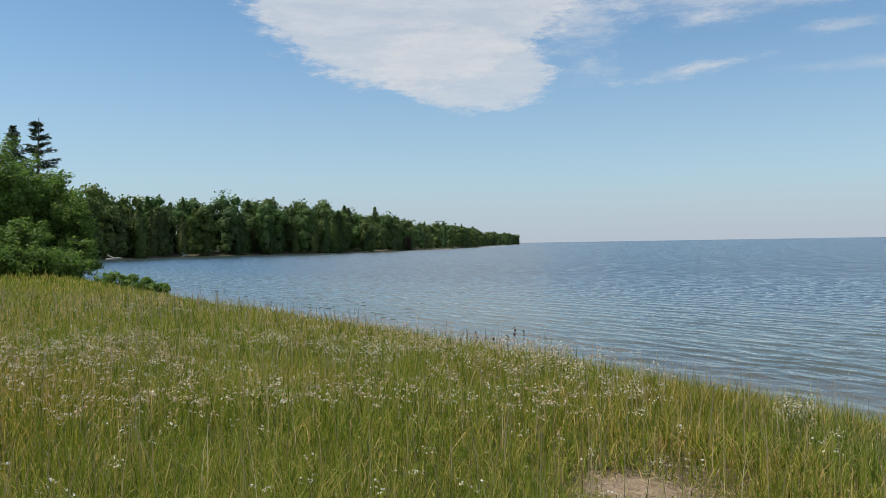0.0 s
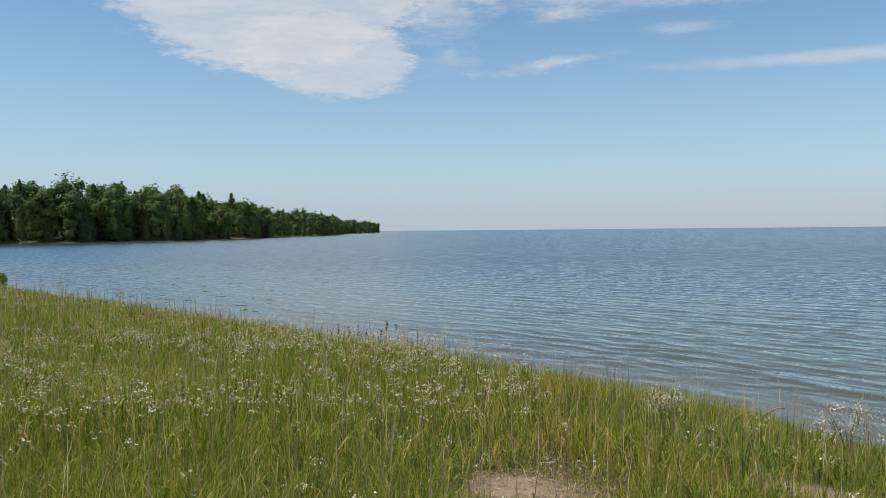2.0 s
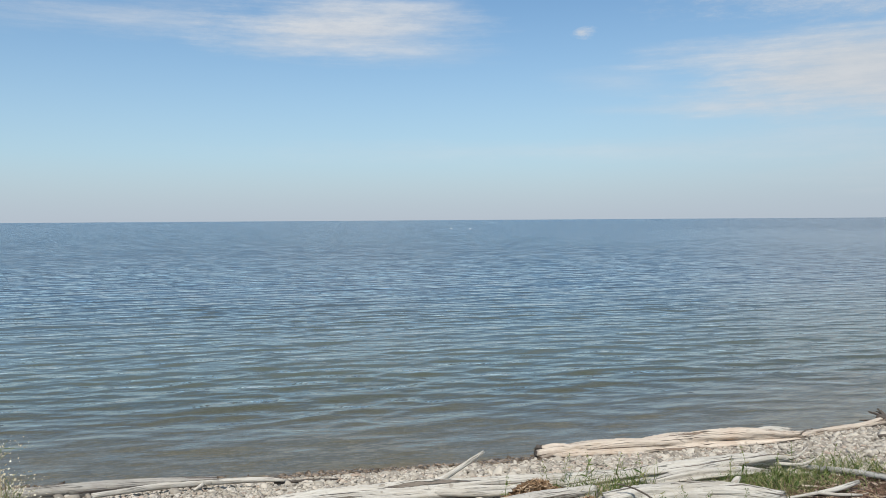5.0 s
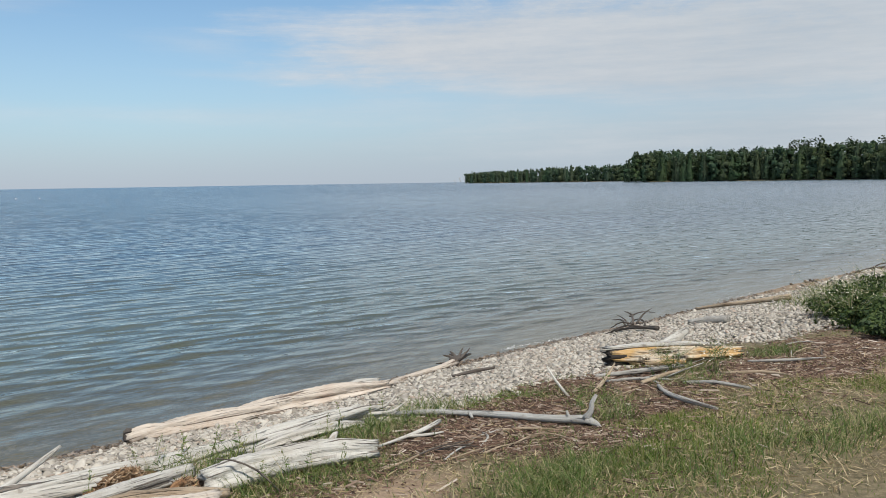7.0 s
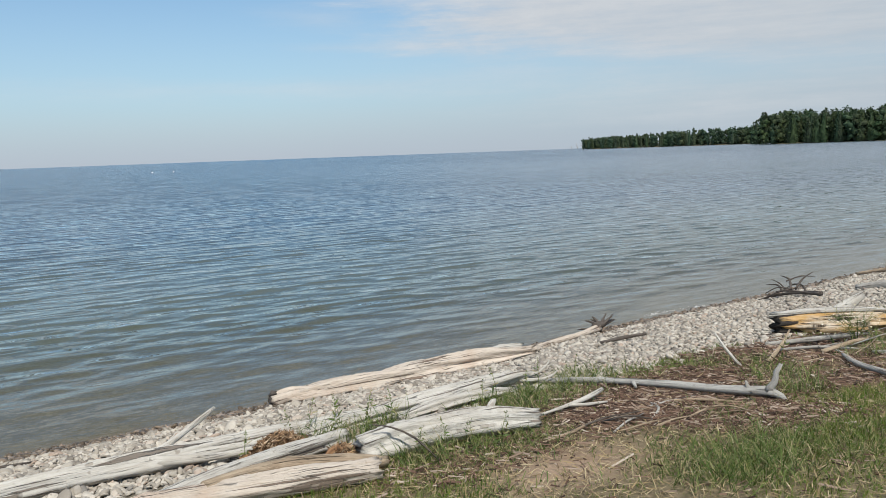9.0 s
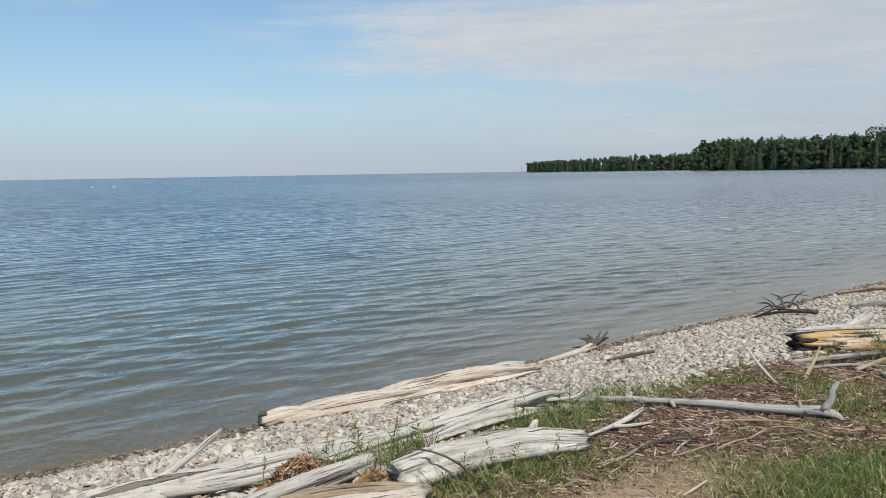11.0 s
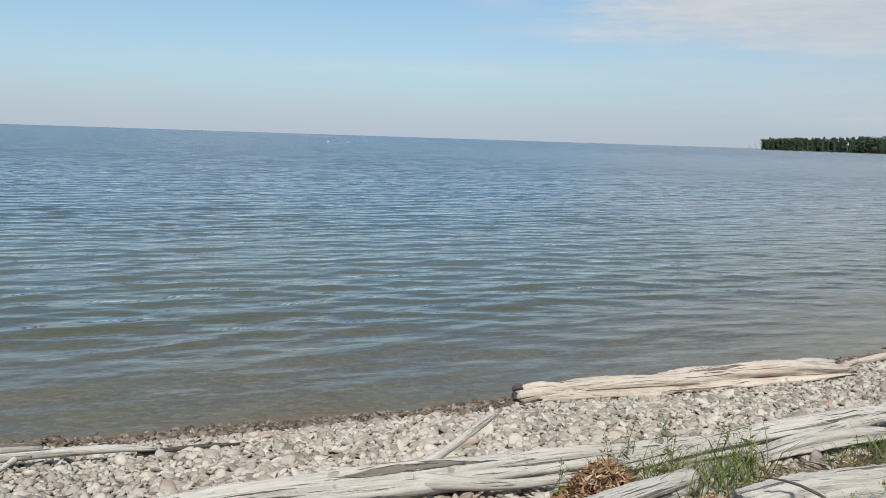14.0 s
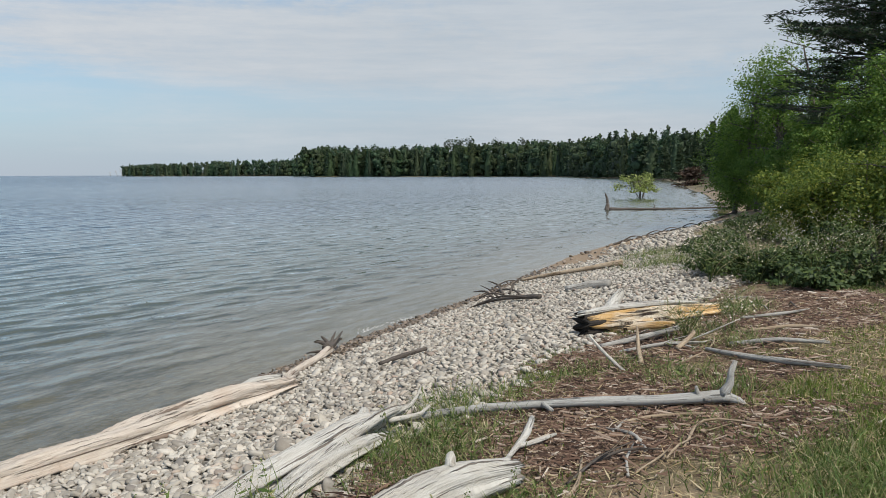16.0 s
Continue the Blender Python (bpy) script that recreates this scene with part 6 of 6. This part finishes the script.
def turf_share(x, y):
    z_ = zones(x, y)
    patch = smooth(wander(x, y, 0.75, 11), -0.45, 0.75)
    return (0.10 + 0.85 * patch + 0.12 * (1 - smooth(y - 0.1 * x, 3.0, 3.9))) * (1 - z_["shingle"]) * (1 - 0.94 * z_["sand"]) * (1 - 0.9 * z_["bark"]) * smooth(x, -1.8, -0.8) * (0.25 + 0.75 * smooth(y, 1.8, 3.2))


xy = np.vstack([scatter(140000, 0.2, 7.0, 2.4, 6.0, rng, turf_share), scatter(26000, 7, 14, 1, 8, rng, turf_share), scatter(9000, -1.8, 8, -3.5, 2.4, rng, turf_share)])
h = (0.034 + 0.026 * wander(xy[:, 0], xy[:, 1], 0.7, 14)).clip(0.014) * rng.uniform(0.5, 1.6, len(xy))
v, f = blades(xy, ground_height(xy[:, 0], xy[:, 1]), h, rng.uniform(0.003, 0.007, len(xy)), np.abs(rng.normal(0, 0.9, len(xy))).clip(0, 1.6), rng, 0.38)
tagged(new("short_grass", mesh_of("short_grass", v, f, GRASS_SHORT, smooth=False)), "short patchy green and dry grass on trodden ground", "grass", kind="stuff")

# tufts of longer grass between and around the logs
TUFTS = [(2.62, 3.62, 0.32, 0.22), (2.45, 3.5, 0.3, 0.2), (2.85, 3.75, 0.22, 0.2), (3.85, 3.3, 0.3, 0.22), (4.2, 3.1, 0.3, 0.2), (2.2, 5.45, 0.45, 0.20), (2.6, 5.5, 0.4, 0.20), (1.9, 5.2, 0.35, 0.16), (2.9, 5.75, 0.3, 0.2), (2.3, 5.2, 0.3, 0.16), (0.9, 5.1, 0.22, 0.28), (1.15, 5.3, 0.25, 0.3), (0.75, 5.4, 0.2, 0.25), (1.2, 4.58, 0.22, 0.28), (1.5, 4.6, 0.3, 0.2),
         (1.85, 4.55, 0.3, 0.15), (3.3, 5.55, 0.32, 0.13), (3.7, 5.45, 0.28, 0.16), (4.1, 5.3, 0.25, 0.15), (4.3, 5.9, 0.25, 0.09), (3.95, 4.9, 0.3, 0.2), (3.75, 4.5, 0.22, 0.25), (5.3, 5.3, 0.3, 0.22), (6.3, 5.4, 0.3, 0.22), (6.6, 5.45, 0.22, 0.25),
         (1.3, 3.9, 0.3, 0.14), (2.5, 3.9, 0.5, 0.14), (2.9, 3.6, 0.5, 0.15), (3.3, 3.2, 0.6, 0.16), (4.8, 3.1, 0.4, 0.25), (5.6, 2.9, 0.5, 0.28), (3.1, 4.4, 0.3, 0.12), (4.9, 4.9, 0.3, 0.2), (1.81, 4.6, 0.3, 0.14), (2.42, 3.7, 0.35, 0.16), (2.7, 3.62, 0.4, 0.14), (3.21, 3.79, 0.35, 0.12), (2.1, 5.55, 0.32, 0.15), (2.35, 5.5, 0.32, 0.14), (1.95, 5.1, 0.3, 0.2), (2.97, 3.85, 0.3, 0.12), (4.58, 3.32, 0.5, 0.2), (3.2, 3.3, 0.4, 0.14), (9.0, 5.0, 0.4, 0.15), (8.2, 4.75, 0.5, 0.15), (9.6, 4.6, 0.5, 0.18), (10.5, 8.0, 0.7, 0.3), (12.0, 8.9, 0.7, 0.3), (9.6, 6.9, 0.5, 0.3)]
sets = []
for cx, cy, r_, tall in TUFTS:
    n, tall = int(900 * r_), tall * 0.68
    xy = np.c_[rng.normal(cx, r_ * 0.5, n), rng.normal(cy, r_ * 0.42, n)]
    xy = xy[inland(xy[:, 0], xy[:, 1]) > 1.6]
    sets.append(blades(xy, ground_height(xy[:, 0], xy[:, 1]), tall * rng.uniform(0.45, 1.25, len(xy)), rng.uniform(0.003, 0.006, len(xy)), (0.35 + np.abs(rng.normal(0, 0.8, len(xy)))).clip(0, 1.6), rng, 0.40))
v, f = stack(*sets)
tagged(new("grass_tufts", mesh_of("grass_tufts", v, f, SEDGE, smooth=False)), "green grass tufts growing between the driftwood logs", "grass", kind="stuff")


def weed_stalk(place, high, seed):
    """A thin weed: one branching stem with narrow leaves and a loose seed spike."""
    rng = np.random.default_rng(seed)
    root = thing("weed_stalk", place, "thin green weed with a loose seed spike among the driftwood", "weed", "weed stalks")
    a_ = rng.uniform(0, 6.28)
    top = np.array([math.cos(a_) * 0.16 * high, math.sin(a_) * 0.16 * high, high])
    mid = top * (0.25, 0.25, 0.55)
    part("stem", tube_mesh("stem", SEDGE, [(0, 0, -0.01), mid, top], [0.0022, 0.0018, 0.001], seg=4, step=0.05, seed=seed), root)
    u = rng.uniform(0.1, 0.75, 16)[:, None]
    b_ = rng.uniform(0, 6.28, 16)
    side = np.stack([np.cos(b_), np.sin(b_), 0.5 + 0 * b_], 1)
    v, f = leaves(top * u + side * 0.022, 0.008, rng, 5.0, 0.3, side)
    tagged(part("foliage", mesh_of("foliage", v, f, SEDGE, smooth=False), root), kind="stuff")
    u = rng.uniform(0.7, 1.03, 26)[:, None]
    v, f = leaves(top * u + rng.normal(0, 0.008, (26, 3)), 0.006, rng, 1.8, 0.3)
    part("seed_spike", mesh_of("seed_spike", v, f, SEDGE, smooth=False), root)


for n, (x, y, high) in enumerate([(0.62, 5.28, 0.24), (0.74, 5.42, 0.28), (0.86, 5.22, 0.22), (0.95, 5.44, 0.26), (1.05, 5.18, 0.3), (1.12, 5.36, 0.22), (1.26, 5.30, 0.25), (1.02, 4.98, 0.2), (1.2, 4.60, 0.2), (1.36, 4.56, 0.24), (1.52, 4.58, 0.2), (1.66, 4.52, 0.22),
                                  (1.84, 5.22, 0.22), (2.02, 5.40, 0.26), (2.2, 5.32, 0.24), (2.36, 5.46, 0.28), (2.5, 5.36, 0.22), (2.72, 5.62, 0.24), (2.1, 5.06, 0.2), (0.3, 4.95, 0.22), (3.62, 4.72, 0.22), (4.05, 5.02, 0.26)]):
    weed_stalk(on_ground(x, y), high, 500 + n)

# weeds with white blossom under the bushes
for n, (x, y, high, wide) in enumerate([(8.4, 6.5, 0.5, 0.5), (8.2, 5.9, 0.55, 0.5), (8.7, 5.5, 0.5, 0.5), (9.3, 5.2, 0.55, 0.5), (9.9, 5.1, 0.6, 0.5), (9.0, 6.2, 0.7, 0.5), (9.6, 5.9, 0.7, 0.6), (10.4, 5.6, 0.7, 0.6), (9.4, 6.9, 0.4, 0.45), (11.8, 7.7, 0.4, 0.4), (5.35, 5.1, 0.3, 0.25), (5.1, 5.35, 0.28, 0.22)]):
    flowering_weed(on_ground(x, y), high, wide, 240 + n, 0.0125, 2)
# low growth whose leaf colour carries the shade beneath the alder bushes
for n, (x, y, high, wide) in enumerate([(8.3, 5.75, 0.28, 0.36), (8.0, 5.2, 0.24, 0.34), (8.5, 5.0, 0.34, 0.42), (9.0, 6.6, 0.32, 0.4), (9.3, 5.8, 0.42, 0.45), (8.8, 5.95, 0.3, 0.35), (9.9, 5.6, 0.55, 0.5), (10.6, 5.3, 0.6, 0.5), (9.9, 7.0, 0.3, 0.4), (11.6, 7.8, 0.28, 0.4), (12.9, 8.1, 0.3, 0.45), (14.3, 8.2, 0.5, 0.5)]):
    leafy_tree("low_bush", on_ground(x, y), high, wide, 0.024, LEAF_SHADED, "low leafy green bush spreading over the shingle", "bush", 300 + n, clumps=40, per=75, stems=4, bare=0.0)

# bark and twig litter
sets = []
c = np.c_[rng.uniform(0.8, 8.5, 130000), rng.uniform(3.0, 6.6, 130000)]
z_ = zones(c[:, 0], c[:, 1])
c = c[rng.uniform(0, 1, len(c)) < (0.02 + 0.05 * smooth(c[:, 1] - 0.1 * c[:, 0], 3.2, 4.0) + 0.07 * smooth(wander(c[:, 0], c[:, 1], 0.7, 31), -0.2, 0.8) + 0.7 * z_["bark"] + 0.4 * (1 - smooth(blob(c[:, 0], c[:, 1], 1.75, 4.42, 0.9, 0.28, 10), 0.6, 1.2))) * (1 - z_["shingle"]) * (1 - 0.8 * z_["sand"])]
n = len(c)
a_ = rng.uniform(0, 6.28, n)
L = rng.lognormal(-3.55, 0.75, n).clip(0.01, 0.16)
W = rng.uniform(0.002, 0.0075, n) * (L / 0.05) ** 0.25
d = np.stack([np.cos(a_), np.sin(a_), rng.normal(0, 0.12, n)], 1) * (L / 2)[:, None]
e_ = np.stack([-np.sin(a_), np.cos(a_), 0 * a_], 1) * (W / 2)[:, None]
base = np.c_[c, ground_height(c[:, 0], c[:, 1]) + rng.uniform(0.002, 0.03, n)]
rise = np.stack([0 * a_, 0 * a_, W], 1)
v = np.stack([base - d - e_, base - d + e_, base + d + e_, base + d - e_, base - d * 0.98 + rise, base + d * 0.98 + rise], 1).reshape(-1, 3)
k = 6 * np.arange(n)[:, None]
f = np.vstack([k + [0, 3, 5, 4], k + [1, 4, 5, 2]])
tagged(new("bark_litter", mesh_of("bark_litter", v, f, CHIPS, smooth=False)), "reddish brown bark chips, twigs and wood scraps", "litter", kind="stuff")

# dead grass lying flat
c = np.vstack([np.c_[rng.uniform(0.6, 7.5, 21000), rng.uniform(2.6, 5.4, 21000)], np.c_[rng.normal(-3.7, 0.6, 3000), rng.normal(2.05, 0.5, 3000)]])
z_ = zones(c[:, 0], c[:, 1])
c = c[rng.uniform(0, 1, len(c)) < (1 - z_["shingle"]) * (1 - 0.5 * z_["bark"])]
n = len(c)
a_ = rng.uniform(0, 6.28, n)
base = np.c_[c, ground_height(c[:, 0], c[:, 1]) + rng.uniform(0.006, 0.03, n)]
v, f = leaves(base, 0.0045, rng, 14.0, 1.2, np.stack([np.cos(a_), np.sin(a_), 0 * a_], 1) * 2)
tagged(new("dead_grass", mesh_of("dead_grass", v, f, STRAW, smooth=False)), "flattened straw-coloured dead grass on trodden ground", "grass", kind="stuff")

# two white specks far out that drift like birds, built as plain floats
for x, y in ((6.3, 205), (1.6, 207)):
    b_ = thing("white_speck", (x, y, 0.0), "small white speck far out on the lake, built as a float", "buoy", "mooring buoys")
    bm = bmesh.new()
    bmesh.ops.create_uvsphere(bm, u_segments=14, v_segments=9, radius=0.15, matrix=Matrix.Translation((0, 0, 0.1)))
    me = bpy.data.meshes.new("float")
    bm.to_mesh(me)
    bm.free()
    me.materials.append(WHITE_PAINT)
    part("float", me, b_)
    part("collar", tube_mesh("collar", WOOD_DARK, [(0, 0, 0.22), (0, 0, 0.30)], [0.05, 0.035], seg=8, step=0.02), b_)

# ---- shingle ----
def stone_shape(rng, fine):
    """A worn flattish cobble, about one unit across, without its buried underside."""
    g = (1 + 5**0.5) / 2
    p = [np.array(q) / math.hypot(1, g) for q in ((-1, g, 0), (1, g, 0), (-1, -g, 0), (1, -g, 0), (0, -1, g), (0, 1, g), (0, -1, -g), (0, 1, -g), (g, 0, -1), (g, 0, 1), (-g, 0, -1), (-g, 0, 1))]
    tri = [(0, 11, 5), (0, 5, 1), (0, 1, 7), (0, 7, 10), (0, 10, 11), (1, 5, 9), (5, 11, 4), (11, 10, 2), (10, 7, 6), (7, 1, 8), (3, 9, 4), (3, 4, 2), (3, 2, 6), (3, 6, 8), (3, 8, 9), (4, 9, 5), (2, 4, 11), (6, 2, 10), (8, 6, 7), (9, 8, 1)]
    if fine:
        mids, cut = {}, []
        for a_, b_, c_ in tri:
            m = []
            for e in ((a_, b_), (b_, c_), (c_, a_)):
                e = tuple(sorted(e))
                if e not in mids:
                    q = p[e[0]] + p[e[1]]
                    mids[e] = len(p)
                    p.append(q / np.linalg.norm(q))
                m.append(mids[e])
            cut += [(a_, m[0], m[2]), (b_, m[1], m[0]), (c_, m[2], m[1]), tuple(m)]
        tri = cut
    v = np.array(p)
    tri = [k for k in tri if v[list(k), 2].max() > -0.2]
    v = v * lumpy(v, rng, 0.07)[:, None]
    v = np.sign(v) * np.abs(v) ** (1, 1, 0.85)
    return v * (0.56, 0.56 * rng.uniform(0.58, 0.92), 0.56 * rng.uniform(0.32, 0.52)), np.array(tri)


rng = np.random.default_rng(77)
SHAPES = [[stone_shape(rng, fine_) for _ in range(10)] for fine_ in (False, True)]


def shingle_share(x, y):
    z_ = zones(x, y)
    s = inland(x, y)
    return z_["shingle"] * smooth(s, -0.12, 0.1) * (1 - 0.9 * smooth(x, 11.5, 13) * (1 - smooth(s, 0.7, 1.3)))


def jitter(x0, x1, y0, y1, gap, keep):
    xs, ys = np.arange(x0, x1, gap), np.arange(y0, y1, gap)
    x, y = np.meshgrid(xs, ys)
    xy = np.c_[x.ravel(), y.ravel()] + rng.uniform(-0.5, 0.5, (x.size, 2)) * gap
    return xy[rng.uniform(0, 1, len(xy)) < keep(xy[:, 0], xy[:, 1])]


beds = [(jitter(-2.8, 3.6, 4.6, 10, 0.034, shingle_share), 0.036), (jitter(3.6, 7.5, 4.6, 10, 0.042, shingle_share), 0.042), (jitter(-2.8, 7.5, 4.6, 10, 0.07, lambda x, y: 0.45 * shingle_share(x, y)), 0.054),
        (jitter(7.5, 13, 5.5, 12, 0.05, shingle_share), 0.046), (jitter(13, 24, 8, 15, 0.12, lambda x, y: 0.7 * shingle_share(x, y)), 0.09),
        (jitter(-9, -2.8, 4.5, 7, 0.09, lambda x, y: 0.8 * shingle_share(x, y)), 0.08)]
spots = np.vstack([np.c_[xy, size * rng.lognormal(0, 0.28, len(xy)).clip(0.5, 1.9)] for xy, size in beds])
spots = np.c_[spots, ground_height(spots[:, 0], spots[:, 1])]
beach = thing("shingle_beach", (1.0, 6.6, 0.25), "beach of rounded pale grey and cream limestone cobbles", "beach", kind="structure")
near = (spots[:, 0] > -0.9) & (spots[:, 0] < 1.9) & (spots[:, 1] > 5.55) & (spots[:, 1] < 7.0) & (spots[:, 2] > 0.046)
single = np.flatnonzero(near)[:300]
MESHES = [mesh_of("stone", v, f, STONE_ONE) for v, f in SHAPES[1]]
for i in single:
    x, y, size, z0 = spots[i]
    ob = part("stone", MESHES[rng.integers(10)], beach)
    ob.matrix_basis = Matrix.Translation((x - 1.0, y - 6.6, z0 + size * 0.16 - 0.25)) @ Euler((rng.normal(0, 0.22), rng.normal(0, 0.22), rng.uniform(0, 6.28))).to_matrix().to_4x4() @ Matrix.Scale(size, 4)
rest = np.ones(len(spots), bool)
rest[single] = False
spots = spots[rest]


def pebbles(name, spots, mat, shapes):
    """Many stones as one mesh."""
    vs, fs, n = [], [], 0
    pick = rng.integers(0, 10, len(spots))
    for k, (v, f) in enumerate(shapes):
        m = spots[pick == k]
        a_, b_, c_ = rng.uniform(0, 6.28, len(m)), rng.normal(0, 0.36, len(m)), rng.normal(0, 0.36, len(m))
        ca, sa = np.cos(a_)[:, None], np.sin(a_)[:, None]
        x, y, z = v[:, 0][None], v[:, 1][None], v[:, 2][None] + v[:, 0][None] * b_[:, None] + v[:, 1][None] * c_[:, None]
        q = np.stack([(x * ca - y * sa) * m[:, 2:3] + m[:, 0:1], (x * sa + y * ca) * m[:, 2:3] + m[:, 1:2], z * m[:, 2:3] + m[:, 3:4] + m[:, 2:3] * 0.16], -1)
        vs.append(q.reshape(-1, 3))
        fs.append((f[None] + n + len(v) * np.arange(len(m))[:, None, None]).reshape(-1, 3))
        n += len(v) * len(m)
    ob = part(name, mesh_of(name, np.vstack(vs), np.vstack(fs), mat), beach)
    ob.location = (-1.0, -6.6, -0.25)
    return tagged(ob, kind="stuff")


wet_line = inland(spots[:, 0], spots[:, 1]) < 0.34 + 0.12 * wander(spots[:, 0], spots[:, 1], 0.4, 9)
close = (spots[:, 0] > -1.4) & (spots[:, 0] < 2.6) & (spots[:, 1] < 7.4)
pebbles("stones", spots[~wet_line & close], STONE_MANY, SHAPES[1])
pebbles("far_stones", spots[~wet_line & ~close], STONE_MANY, SHAPES[0])
pebbles("wet_stones", spots[wet_line], STONE_WET, SHAPES[0])

# a little foam where the swells break on the stones
rng = np.random.default_rng(88)
along_ = np.r_[rng.normal(6.2, 0.16, 70), rng.normal(6.9, 0.2, 60), rng.normal(12.6, 0.5, 60)]
edge_ = np.interp(along_, [p[0] for p in SHORE], [p[1] for p in SHORE])
out_ = 0.12 + 0.06 * np.sin(4.3 * along_) + np.abs(rng.normal(0, 0.07, len(along_)))
bubbles = np.c_[along_, edge_ + out_, rng.uniform(0.006, 0.018, len(along_)), np.full(len(along_), 0.002)]
vs, fs, n = [], [], 0
for x, y, size, z0 in bubbles:
    v, f = SHAPES[0][rng.integers(10)]
    vs.append(v * (size * 1.6, size * 0.7, size * 0.45) + (x, y, z0))
    fs.append(f + n)
    n += len(v)
tagged(new("foam", mesh_of("foam", np.vstack(vs), np.vstack(fs), WHITE_PAINT)), "thin broken line of white foam at the water's edge", "foam", kind="stuff")
